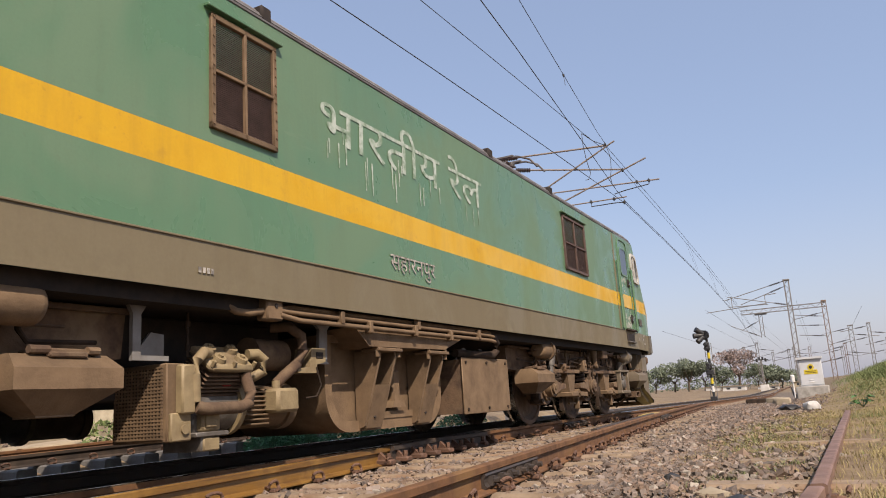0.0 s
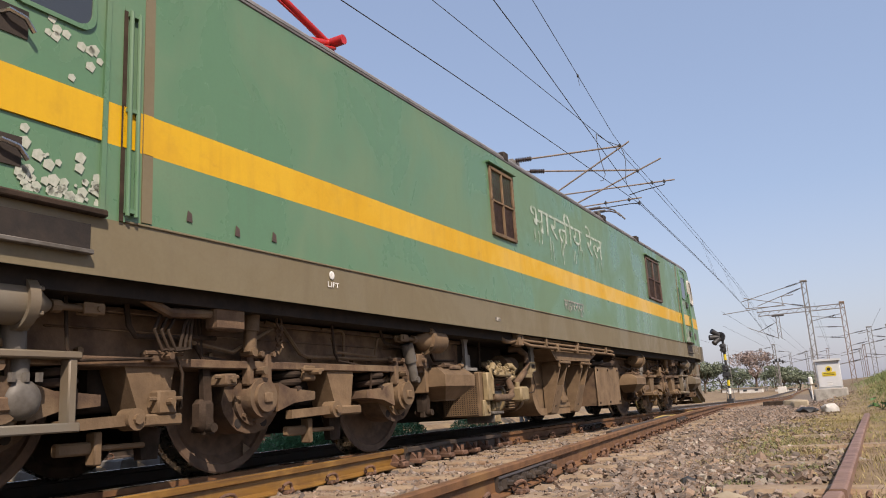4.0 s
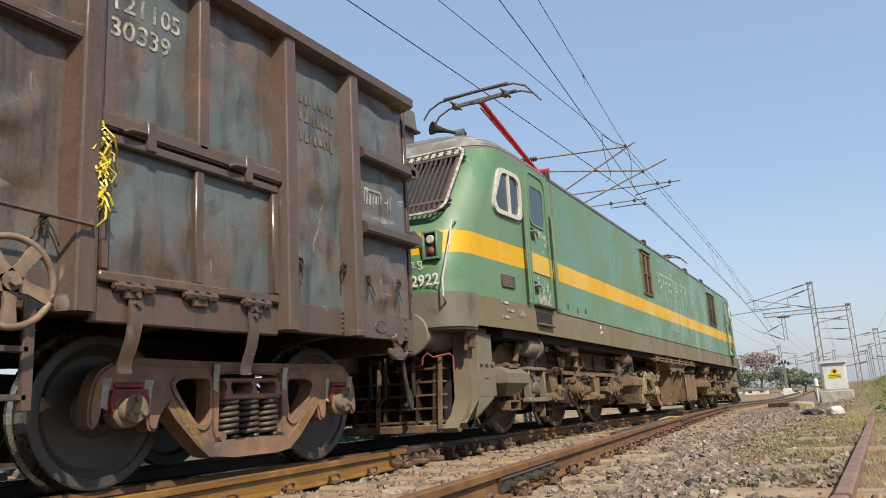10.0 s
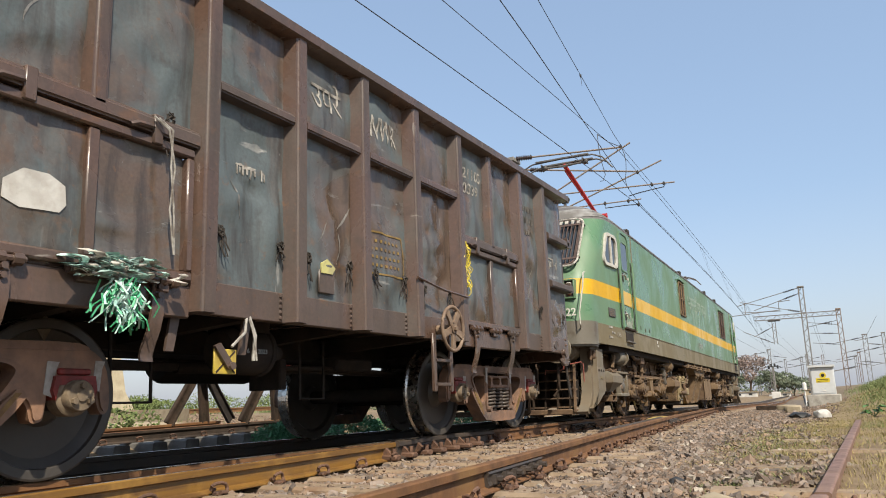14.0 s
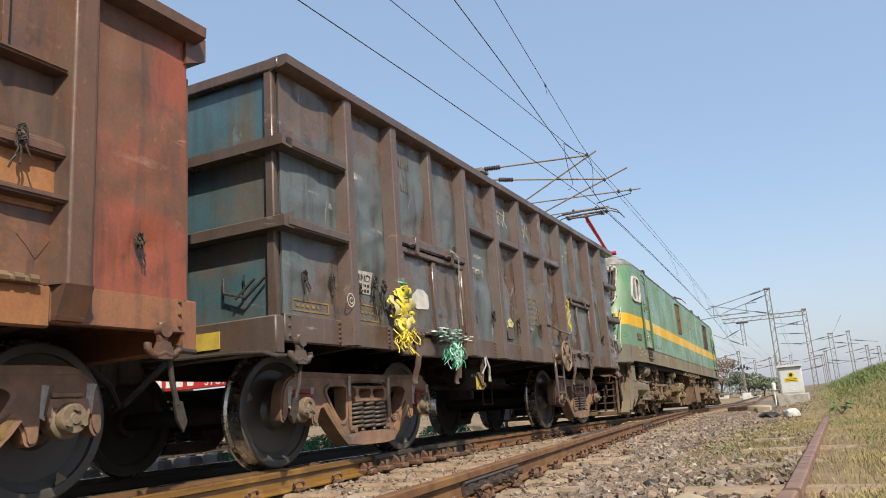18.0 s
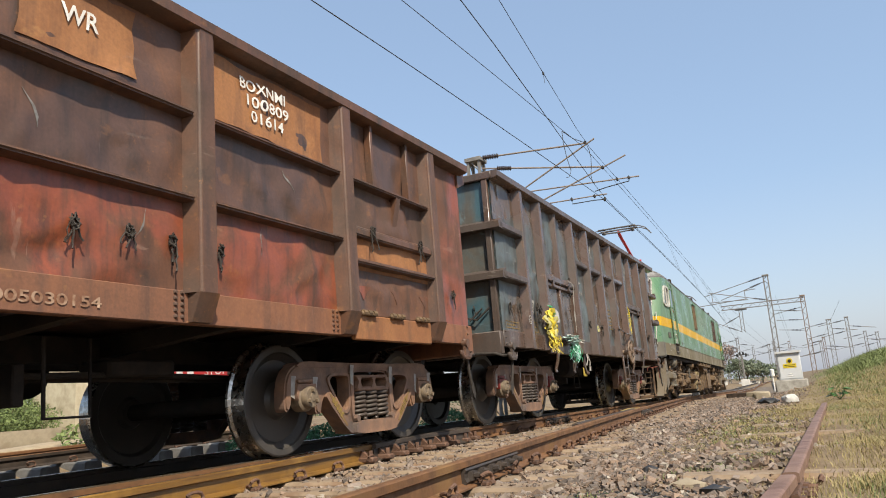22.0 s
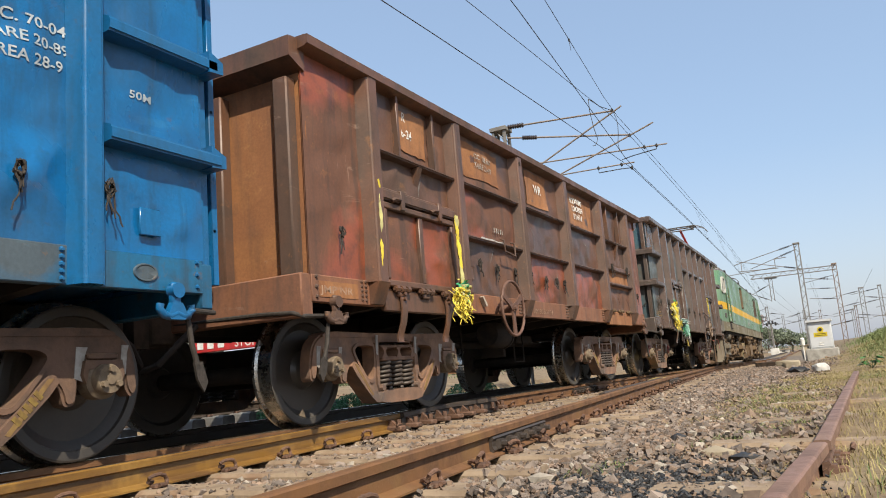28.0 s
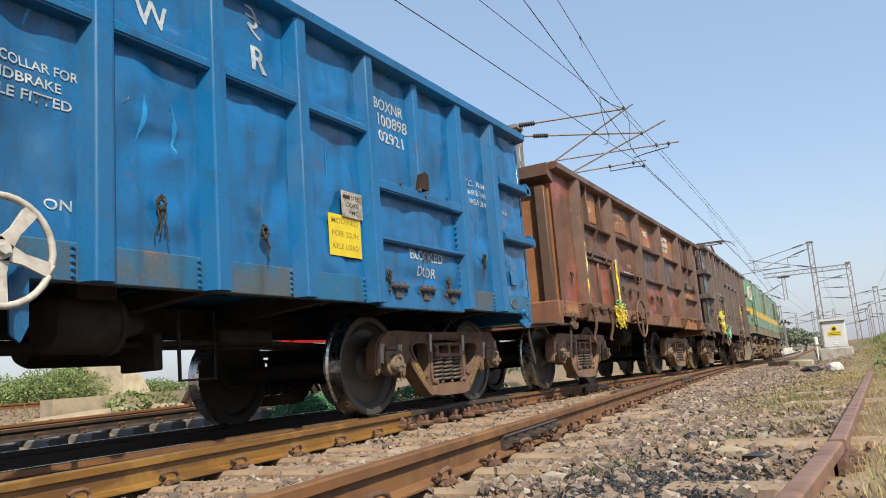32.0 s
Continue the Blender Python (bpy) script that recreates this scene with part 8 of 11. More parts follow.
# yellow gauge plate at the empty/load lever
bm = bmn()
box(bm, 1.50, 1.515, -1.56, -1.37, 0.57, 0.725, 0.004)
part("gauge_plate", bm, M_YMARK, wagon_dark, "yellow lever plate")
bm = bmn()
prism(bm, [(-1.58, 0.74), (-1.53, 0.76), (-1.42, 0.63), (-1.46, 0.60)], "x", 1.52, 1.54)
rod(bm, (1.5, -1.44, 0.62), (1.56, -1.44, 0.62), 0.025, 8)
part("change_lever", bm, M_WDARK, wagon_dark)
for y in (-1.85, -1.25):
    bm = bmn()
    prism(bm, [(y, 0.95), (y + 0.07, 0.95), (y + 0.02, 0.70), (y - 0.04, 0.70)], "x", 1.44, 1.46)
    part("hanger", bm, M_WDARK, wagon_dark)

# ---- brown wagon with deep stanchions ----
wagon_brown = thing("open_wagon", "rust-brown open wagon with deep stanchions and stiffened side panels", "freight wagon", group="freight wagons behind the locomotive")
TOPB = 2.97
floor_and_sole(wagon_brown, M_WBROWN, M_BRSOLE, TOPB)
ST = [0.82, 2.48, 4.05]
alls = sorted([-v for v in ST] + ST)
for sx in (1, -1):
    for y in alls:
        bm = bmn()
        w0, w1 = 0.24, 0.15
        prism(bm, [(1.50 * sx, y - w0 / 2), (1.62 * sx, y - w1 / 2), (1.62 * sx, y + w1 / 2), (1.50 * sx, y + w0 / 2)], "z", 1.12, TOPB - 0.07)
        bmesh.ops.bevel(bm, geom=[e for e in bm.edges if min(abs(v.co.x) for v in e.verts) > 1.615 and abs(e.verts[0].co.z - e.verts[1].co.z) > 0.1], offset=0.018, segments=3, affect='EDGES')
        prism(bm, [(1.505 * sx, 0.94), (1.545 * sx, 0.94), (1.62 * sx, 1.12), (1.505 * sx, 1.12)], "y", y - w1 / 2 - 0.01, y + w1 / 2 + 0.01)
        part("stanchion", bm, M_WBROWN, wagon_brown, "deep box stanchion with a tapered foot")
        if sx > 0:
            rivets(wagon_brown, y - 0.19, 0.97, 1.12, 1.512, M_WBROWN, 5, 2)
    ed = [-4.88] + alls + [4.88]
    for i, (a, b) in enumerate(zip(ed, ed[1:])):
        mid = (a + b) / 2
        if abs(mid) > 4.2:
            panel(wagon_brown, a + 0.05 if mid > 0 else a - 0.01, b + 0.01 if mid > 0 else b - 0.05, 1.135, TOPB - 0.09, 1.505, M_WBROWN2, 60 + i, 0.012, sx)
        elif abs(mid) > 2.6:
            panel(wagon_brown, a + 0.07, b - 0.07, 1.84, 2.28, 1.505, M_WBROWN, 70 + i, 0.012, sx)
            panel(wagon_brown, a + 0.07, b - 0.07, 2.28, TOPB - 0.09, 1.505, M_BRDK, 75 + i, 0.010, sx)
            band(wagon_brown, a + 0.1, b - 0.1, 2.28, 1.50, M_WBROWN, 0.05, 0.1, sx, 0.01)
            for t in (0.3, 0.72):
                bm = bmn()
                yy = a + (b - a) * t
                box(bm, *((1.5, 1.57) if sx > 0 else (-1.57, -1.5)), yy - 0.02, yy + 0.02, 2.30, TOPB - 0.08, 0.004)
                part("short_stanchion", bm, M_WBROWN, wagon_brown)
            if mid > 0:
                # leaf with a ledge, grey-green lower panel
                panel(wagon_brown, a + 0.1, b - 0.1, 1.50, 1.84, 1.53, M_WORANGE, 81, 0.01, sx)
                panel(wagon_brown, a + 0.1, b - 0.1, 1.12, 1.50, 1.52, M_BRDK, 82, 0.02, sx)
                band(wagon_brown, a + 0.08, b - 0.08, 1.84, 1.50, M_WBROWN, 0.13, 0.09, sx)
                band(wagon_brown, a + 0.08, b - 0.08, 1.56, 1.50, M_WBROWN, 0.06, 0.11, sx, 0.01)
                bm = bmn()
                prism(bm, [(1.5 * sx, 2.26), (1.59 * sx, 2.26), (1.5 * sx, 1.90)], "y", mid + 0.05, mid + 0.13)
                part("gusset", bm, M_WBROWN, wagon_brown)
                bm = bmn()
                box(bm, *((1.48, 1.53) if sx > 0 else (-1.53, -1.48)), a + 0.1, b - 0.1, 0.90, 1.115, 0.01)
                part("door_sill", bm, M_WORANGE, wagon_brown)
                for q in ((a + 0.3, mid, b - 0.3) if sx > 0 else ()):
                    bm = bmn()
                    box(bm, 1.53, 1.565, q - 0.12, q + 0.12, 1.105, 1.145, 0.012)
                    for k in (-0.08, 0, 0.08):
                        rod(bm, (1.55, q + k - 0.025, 1.13), (1.55, q + k + 0.025, 1.13), 0.026, 8)
                    part("door_hinge", bm, M_TAN, wagon_brown)
                for q in ((a + 0.35, b - 0.35) if sx > 0 else ()):
                    wire_tangle(wagon_brown, q, 1.80, 1.58, int(q * 100), 0.16, M_WIRE_R)
            else:
                box_door(wagon_brown, a + 0.14, b - 0.14, M_WBROWN, M_WBROWN2, 90, sx, 1.87)
                bm = bmn()
                prism(bm, [(1.5 * sx, 2.26), (1.59 * sx, 2.26), (1.5 * sx, 2.05)], "y", mid - 0.04, mid + 0.04)
                part("gusset", bm, M_WBROWN, wagon_brown)
        else:
            panel(wagon_brown, a + 0.07, b - 0.07, 1.135, 1.72, 1.505, M_BRDK if mid < -0.9 else M_WBROWN2, 100 + i, 0.018, sx)
            panel(wagon_brown, a + 0.07, b - 0.07, 1.72, 2.29, 1.505, M_WBROWN2 if mid < -0.9 else M_BRDK, 110 + i, 0.016, sx)
            panel(wagon_brown, a + 0.07, b - 0.07, 2.29, TOPB - 0.09, 1.505, M_BRDK, 120 + i, 0.010, sx)
            band(wagon_brown, a + 0.1, b - 0.1, 2.29, 1.50, M_WBROWN, 0.05, 0.1, sx, 0.01)
            band(wagon_brown, a + 0.1, b - 0.1, 1.72, 1.50, M_WBROWN, 0.05, 0.1, sx, 0.01)
for s in (1, -1):
    bm = bmn()
    box(bm, -1.5, 1.5, 4.84 if s > 0 else -4.87, 4.87 if s > 0 else -4.84, 1.0, TOPB - 0.02)
    end = part("end_wall", bm, M_WORANGE, wagon_brown, "orange-brown rusted end wall")
    for x in (-1.46, -0.75, 0.62, 1.30):
        bm = bmn()
        box(bm, x, x + 0.14, 4.87 if s > 0 else -4.98, 4.98 if s > 0 else -4.87, 0.98, TOPB - 0.3, 0.012)
        part("end_post", bm, M_WBROWN, end)
    bm = bmn()
    prism(bm, [(s * 4.86, TOPB), (s * 5.04, TOPB - 0.02), (s * 5.04, TOPB - 0.18), (s * 4.86, TOPB - 0.26)], "x", -1.5, 1.53)
    part("end_coping", bm, M_WBROWN, end, "deep overhanging end beam")
    bm = bmn()
    box(bm, -1.5, 1.5, 4.86 if s > 0 else -4.99, 4.99 if s > 0 else -4.86, 0.82, 1.14, 0.01)
    part("head_stock", bm, M_BRSOLE, end)
    rivets(wagon_brown, s * 4.83, 0.97, 1.12, 1.512, M_WBROWN, 3, 1)
    corner_hook(wagon_brown, s * 4.66, M_WBROWN)
under_gear(wagon_brown, -1.4, -0.6)
wagon_bogie(wagon_brown, 3.33, frame_mat=M_BOGIE, marks=[(-0.66, 0.415, "", -48), (0.50, 0.24, "", 47)])
wagon_bogie(wagon_brown, -3.262, frame_mat=M_BOGIE)
hand_wheel(wagon_brown, -1.58, 0.985, 0.30, M_HBROWN, spokes=3)
for s, y, z, size, wd in [("WR", -0.19, 2.57, 0.155, 0.24), ("BOXNMI", 1.24, 2.68, 0.12, 0.5), ("100809", 1.29, 2.565, 0.12, 0.47), ("01614", 1.36, 2.45, 0.12, 0.36), ("JE 1005030154", -0.74, 0.98, 0.085, 0.85), ("JMP NR", -4.78, 1.00, 0.08, 0.42)]:
    t = paint_text("lettering", s, 1.5185, y, z, size, M_WHITE if z > 2 else M_FADEO, wagon_brown, width=wd)
    if z > 2:
        lay(t, wagon_brown, 0.022)
bm = bmn()
for i in range(6):
    box(bm, 1.524, 1.526, -1.56 + 0.055 * i, -1.545 + 0.055 * i + 0.01 * (i % 2), 1.86, 1.92)
part("faded_lettering", bm, M_CREAM, wagon_brown)
for y0, y1, z0, z1 in [(-0.45, 0.33, 2.39, 2.83), (0.95, 2.24, 2.35, 2.83), (-2.20, -1.27, 2.43, 2.80), (-3.6, -3.0, 2.40, 2.80)]:
    rp = random.Random(int(y0 * 100))
    edge = [(y0 + (y1 - y0) * k / 9, z0 + rp.uniform(-0.008, 0.010)) for k in range(10)] + [(y1 + rp.uniform(-0.02, 0.01), z0 + (z1 - z0) * k / 4) for k in (1, 2, 3)]
    edge += [(y1 - (y1 - y0) * k / 9, z1 + rp.uniform(-0.012, 0.012)) for k in range(10)] + [(y0 + rp.uniform(-0.01, 0.02), z1 - (z1 - z0) * k / 4) for k in (1, 2, 3)]
    bm = bmn()
    prism(bm, edge, "x", 1.5205, 1.5215)
    lay(part("paint_patch", bm, M_WORANGE, wagon_brown, "brushed orange-brown repaint patch"), wagon_brown, 0.009)
for s, y, z, size, wd in [("CC  58.86T", -1.95, 2.655, 0.085, 0.48), ("TARE 22.47T", -1.94, 2.555, 0.085, 0.48)]:
    lay(paint_text("lettering", s, 1.522, y, z, size, M_CREAM, wagon_brown, width=wd), wagon_brown, 0.024)
for s, y, z, size in [("R", -3.42, 2.70, 0.12), ("6-24", -3.45, 2.54, 0.12)]:
    lay(paint_text("lettering", s, 1.522, y, z, size, M_WHITE, wagon_brown, squeeze=0.9), wagon_brown, 0.022)
for i, (y, z) in enumerate([(-0.62, 1.42), (-0.1, 1.38), (0.25, 1.38), (0.58, 1.38), (1.0, 1.38), (-1.1, 1.40), (-1.6, 1.40), (-2.05, 1.42), (2.42, 1.5), (4.5, 1.4), (-4.5, 1.45)]):
    wire_tangle(wagon_brown, y, z, 1.52 if abs(y) < 2.4 else 1.515, 40 + i, 0.15)
bm = bmn()
pipe(bm, [(1.585, -1.55, 1.78), (1.63, -1.55, 1.76), (1.64, -1.56, 1.63), (1.64, -1.27, 1.60), (1.63, -1.26, 1.75), (1.585, -1.26, 1.77)], 0.011, 6)
part("grab_rail", bm, M_WBROWN, wagon_brown, "bent bar hand grip")
bm = bmn()
box(bm, 1.515, 1.53, -2.35, -2.19, 1.27, 1.42, 0.012)
part("blank_plate", bm, M_BRDK, wagon_brown, "small square cover plate")
bm = bmn()
prism(bm, [(-2.09, 1.727), (-1.95, 1.722), (-1.78, 1.728), (-1.62, 1.722), (-1.47, 1.730), (-1.49, 1.742), (-1.66, 1.735), (-1.80, 1.744), (-1.97, 1.738), (-2.06, 1.745)], "x", 1.6005, 1.6035)
part("scrape", bm, M_WORNW2, wagon_brown, "paint scraped white along the stiffener")
bm = bmn()
rod(bm, (1.6195, -0.83, 2.80), (1.6225, -0.83, 2.80), 0.030, 14)
part("lifting_hole", bm, M_BLACK, wagon_brown, "round hole near the head of a stanchion")
twisted_tie(wagon_brown, -4.07, 1.22, 1.99, 1.60, 0.020, [M_TIEY, M_CARDY], 13)
twisted_tie(wagon_brown, -2.75, 1.12, 1.86, 1.645, 0.028, [M_CARDY, M_TIEY, M_TIEY], 17)
cloth_bunch(wagon_brown, -2.73, 0.97, 1.24, 1.62, 0.10, [M_TIEY, M_TIEG, M_CARDY], 19, 8)
strips(wagon_brown, -2.78, 0.92, 1.15, 1.62, [M_TIEY, M_TIEY], 23, 9, 0.16, 0.03)
bm = bmn()
prism(bm, [(-2.08, 1.10), (-2.05, 1.11), (-1.97, 1.02), (-2.0, 1.0)], "x", 1.515, 1.56)
part("brass_tag", bm, M_PALEBRN, wagon_brown, "small bright tag on the sole bar")
for k, (y, w2) in enumerate([(2.75, 0.22), (3.3, 0.2), (3.85, 0.2)]):
    bm = bmn()
    prism(bm, [(y - w2 / 2, 1.36), (y + w2 / 2, 1.37), (y, 1.24)], "x", 1.533, 1.5355)
    lay(part("triangle_mark", bm, M_WBROWN2, wagon_brown, "faded red triangle mark"), wagon_brown, 0.002)
bm = bmn()
box(bm, 1.514, 1.517, -4.80, -4.30, 0.97, 1.09)
part("painted_patch", bm, M_WORANGE, wagon_brown)

# ---- blue wagon ----
TOPC = 3.10
wagon_blue = boxn("open_wagon", "bright blue repainted open wagon with white stencils and pressed ribs", M_WBLUE, M_WBLUE2, M_SOLEB, M_WBLUE, TOPC, 200, None, blocked=True)
under_gear(wagon_blue, -1.4, -0.55)
wagon_bogie(wagon_blue, 3.42, frame_mat=M_BOGIED, marks=[(-0.66, 0.415, "", -48), (0.50, 0.24, "", 47)])
wagon_bogie(wagon_blue, -3.12, frame_mat=M_BOGIED)
hand_wheel(wagon_blue, -1.42, 1.02, 0.25, M_HWHITE)
bm = bmn()
prism(bm, [(-1.30, 0.98), (-1.20, 0.98), (-1.20, 0.70), (-1.24, 0.62), (-1.29, 0.66)], "x", 1.53, 1.545)
part("brake_chain_strap", bm, M_WBLUE, wagon_blue)
for s, y, z, size, wd in [("R", 0.36, 2.50, 0.25, 0.17), ("रे", 0.34, 2.74, 0.25, 0.17), ("W", -0.55, 2.50, 0.25, 0.26), ("BOXNR", 1.90, 2.655, 0.14, 0.46), ("100898", 1.92, 2.51, 0.15, 0.46), ("02921", 1.93, 2.355, 0.15, 0.40),
                        ("BLOCKED", 2.24, 1.345, 0.125, 0.62), ("DOOR", 2.36, 1.20, 0.125, 0.36), ("C.C. 70-04", 3.52, 2.26, 0.085, 0.44), ("TARE 20-89", 3.52, 2.155, 0.085, 0.46), ("AREA 28-9", 3.52, 2.05, 0.085, 0.42),
                        ("SPINDLE COLLAR FOR", -1.66, 1.99, 0.075, 0.74), ("HANDBRAKE", -1.52, 1.905, 0.075, 0.5), ("SPINDLE FITTED", -1.60, 1.82, 0.075, 0.64), ("ON", -1.10, 1.29, 0.08, 0.14), ("50M", 4.36, 2.05, 0.065, 0.16)]:
    lay(paint_text("lettering", s, 1.532, y, z, size, M_STENCIL, wagon_blue, width=wd), wagon_blue)
bm = bmn()
box(bm, 1.536, 1.539, 1.15, 1.56, 1.275, 1.60)
yn = flat_on(part("notice_patch", bm, M_YSTICK, wagon_blue, "yellow painted notice"), wagon_blue)
for k, (s, z) in enumerate([("MODIFIED", 1.53), ("FOR 22.9t", 1.43), ("AXLE LOAD", 1.33)]):
    on_notice(paint_text("lettering", s, 1.5395, 1.18, z, 0.06, M_FADEK, yn, width=0.34), yn)
bm = bmn()
box(bm, 1.541, 1.543, 1.31, 1.585, 1.59, 1.80)
wn = flat_on(part("notice_patch", bm, M_WORNW, wagon_blue, "scuffed white stencilled notice"), wagon_blue, 0.006)
for s, y, z, wd in [("STEEL", 1.435, 1.735, 0.125), ("COKE", 1.36, 1.675, 0.17), ("HMC", 1.39, 1.615, 0.13)]:
    on_notice(paint_text("lettering", s, 1.5435, y, z, 0.05, M_BLACK, wn, width=wd), wn)
bm = bmn()
box(bm, 1.5435, 1.5445, 1.33, 1.42, 1.738, 1.768)
on_notice(part("notice_bar", bm, M_BLACK, wn), wn)
for i, (y, z) in enumerate([(-1.48, 1.42), (-0.42, 1.36), (0.42, 1.30), (3.68, 1.42), (4.2, 1.42), (2.9, 1.12), (1.9, 1.12)]):
    wire_tangle(wagon_blue, y, z, 1.52, 80 + i, 0.17)
bm = bmn()
box(bm, 1.52, 1.535, 4.4, 4.55, 1.24, 1.40, 0.006)
part("card_pocket", bm, M_WBLUE, wagon_blue)
bm = bmn()
prism(bm, [(2.43, 1.99), (2.55, 1.99), (2.56, 2.13), (2.50, 2.16), (2.44, 2.13)], "x", 1.53, 1.615)
part("bracket", bm, M_DUST2, wagon_blue, "blackened socket at the foot of a short post")
for w in (wagon_blue, wagon_dark):
    bm = bmn()
    lathe(bm, [(1.512, 0.001), (1.512, 0.085), (1.522, 0.08), (1.522, 0.07), (1.518, 0.065), (1.518, 0.001)], 20)
    bmesh.ops.scale(bm, vec=(1, 1, 0.62), verts=bm.verts)
    part("builder_plate", bm, M_SOLEB if w is wagon_blue else M_WDARK, w, "oval cast plate", at=(0, 4.45, 1.03))

scuffs(wagon_dark, [(-1.33, 1.58, 0.26, -0.55), (-1.38, 1.42, 0.05, 3.0), (-0.55, 1.55, 0.20, 0.6), (-0.28, 1.70, 0.22, 0.9), (-0.30, 1.42, 0.26, 0.25), (0.95, 1.5, 0.2, 0.4), (3.62, 1.5, 0.3, 0.25), (3.75, 1.75, 0.22, -0.2), (4.42, 1.5, 0.24, 0.8), (4.30, 1.55, 0.2, 1.1), (-2.9, 2.3, 0.2, 0.4), (-0.4, 2.4, 0.12, 0.3)], M_SCRAPE, 3)
scuffs(wagon_brown, [(0.3, 1.4, 0.2, 0.6), (-0.3, 1.9, 0.2, -0.4), (1.4, 1.45, 0.2, 0.3), (-1.7, 1.5, 0.25, 0.5), (1.8, 2.0, 0.15, -0.6), (-3.2, 2.0, 0.2, 0.3)], M_SCRAPE, 4)
scuffs(wagon_blue, [(-0.66, 1.95, 0.07, 0.3), (-0.60, 1.99, 0.04, 0.5), (0.42, 1.45, 0.12, 0.1), (0.40, 1.56, 0.05, 0.2)], M_SCRAPE, 5)
scuffs(wagon_blue, [(-0.55, 1.75, 0.30, 0.1), (-0.28, 1.7, 0.36, -0.1), (-1.2, 2.2, 0.3, 0.1), (0.1, 1.55, 0.22, -0.9), (1.2, 1.9, 0.25, 0.1)], M_BLUELT, 6)


# ======== locomotive ========
# local y runs forward from the rear axle; the body is symmetric about y = 7.85
YM = 7.85
loco = thing("electric_locomotive", "green electric locomotive with a yellow stripe and dusty underframe", "locomotive")


def tuck(y):
    """The cab sides draw in towards the nose (share of the half width)."""
    y = min(y, 2 * YM - y)
    return 0.055 * min(1.0, max(0.0, (-0.45 - y) / 1.2))


def tucked(ob):
    """Bring a fitting on the cab side in to the tapered sheet."""
    for v in ob.data.vertices:
        v.co.x *= 1 - tuck(v.co.y)
    return ob


def yend(z):
    """How far the rear nose reaches at a height."""
    pts = [(0.95, -1.86), (1.13, -1.96), (1.44, -2.08), (1.70, -2.07), (2.10, -1.98), (2.30, -1.87), (3.22, -1.22), (3.45, -1.02), (3.62, -0.72), (3.72, -0.25)]
    for (a, u), (b, v) in zip(pts, pts[1:]):
        if z <= b:
            return u + (v - u) * (z - a) / (b - a)
    return pts[-1][1]


def hwid(z):
    pts = [(0.9, 1.55), (3.18, 1.56), (3.26, 1.53), (3.36, 1.42), (3.52, 1.15), (3.64, 0.80), (3.72, 0.35)]
    for (a, u), (b, v) in zip(pts, pts[1:]):
        if z <= b:
            return u + (v - u) * max(0, z - a) / (b - a)
    return pts[-1][1]


def ring(z, grow=0.0):
    e, w = yend(z) - grow, hwid(z) + grow
    r = min(0.36, w * 0.5)
    q = [(w - r + r * math.cos(radians(-a)), e + r + r * math.sin(radians(-a))) for a in [0, 10, 22, 35, 48, 60, 72, 82, 90]]
    yt = max(-0.45, e + r + 0.05)
    q = [(w, yt)] + q
    rear = q + [(w * 0.3, e - 0.03), (-w * 0.3, e - 0.03)] + [(-x, y) for x, y in q[::-1]]
    rear = [(x * (1 - tuck(y)), y) for x, y in rear]
    front = [(-x, 2 * YM - y) for x, y in rear]
    out = []
    for seg in (rear, front):
        out += seg
    return [(x, y, z) for x, y in out]


def shell(name, zs, material, label="", grow=0.0, top=False, bottom=False):
    vs, fs = [], []
    for z in zs:
        vs += ring(z, grow)
    n = len(ring(zs[0]))
    for i in range(len(zs) - 1):
        for k in range(n):
            fs.append((i * n + k, i * n + (k + 1) % n, (i + 1) * n + (k + 1) % n, (i + 1) * n + k))
    if top:
        fs.append(tuple((len(zs) - 1) * n + k for k in range(n)))
    if bottom:
        fs.append(tuple(range(n))[::-1])
    fs = [f[::-1] for f in fs]
    ob = raw(name, vs, fs, material, loco, label=label)
    bm = bmesh.new()
    bm.from_mesh(ob.data)
    bmesh.ops.recalc_face_normals(bm, faces=bm.faces)
    bm.to_mesh(ob.data)
    bm.free()
    ob.data.polygons.foreach_set("use_smooth", [len(p.vertices) == 4 for p in ob.data.polygons])
    return ob


shell("skirt", [1.13, 1.28, 1.44], M_SKIRT, "dusty brown-grey skirt")
shell("lower_body", [1.44, 1.6, 1.75, 1.86], M_GREEN, "green lower body side")
shell("stripe", [1.86, 1.98, 2.10], M_YELLOW, "yellow waist stripe")
shell("upper_body", [2.10, 2.30, 2.6, 2.9, 3.18], M_GREEN, "green upper body side")
shell("roof", [3.18, 3.20, 3.26, 3.36, 3.45, 3.52, 3.58, 3.64, 3.69, 3.72], M_ROOF, "grimy grey roof", top=True)
# joint line over the skirt, roof gutter
for z, r, m in ((1.445, 0.008, M_SKIRT), (3.19, 0.014, M_ROOF)):
    for sx in (1, -1):
        bm = bmn()
        rod(bm, (sx * 1.556, 0.5, z), (sx * 1.556, 15.2, z), r, 6)
        part("seam_bead", bm, m, loco)


def both(y):
    """The rear cab's place and its mirror at the front cab."""
    return ((y, 1), (2 * YM - y, -1))


def rrect(y0, y1, z0, z1, r, n=5):
    out = []
    for cy, cz, a in ((y1 - r, z1 - r, 0), (y0 + r, z1 - r, 90), (y0 + r, z0 + r, 180), (y1 - r, z0 + r, 270)):
        out += arc(cy, cz, r, a, a + 90, n)
    return out


def flip_y(poly, k):
    return poly if k > 0 else [(2 * YM - u, v) for u, v in poly]


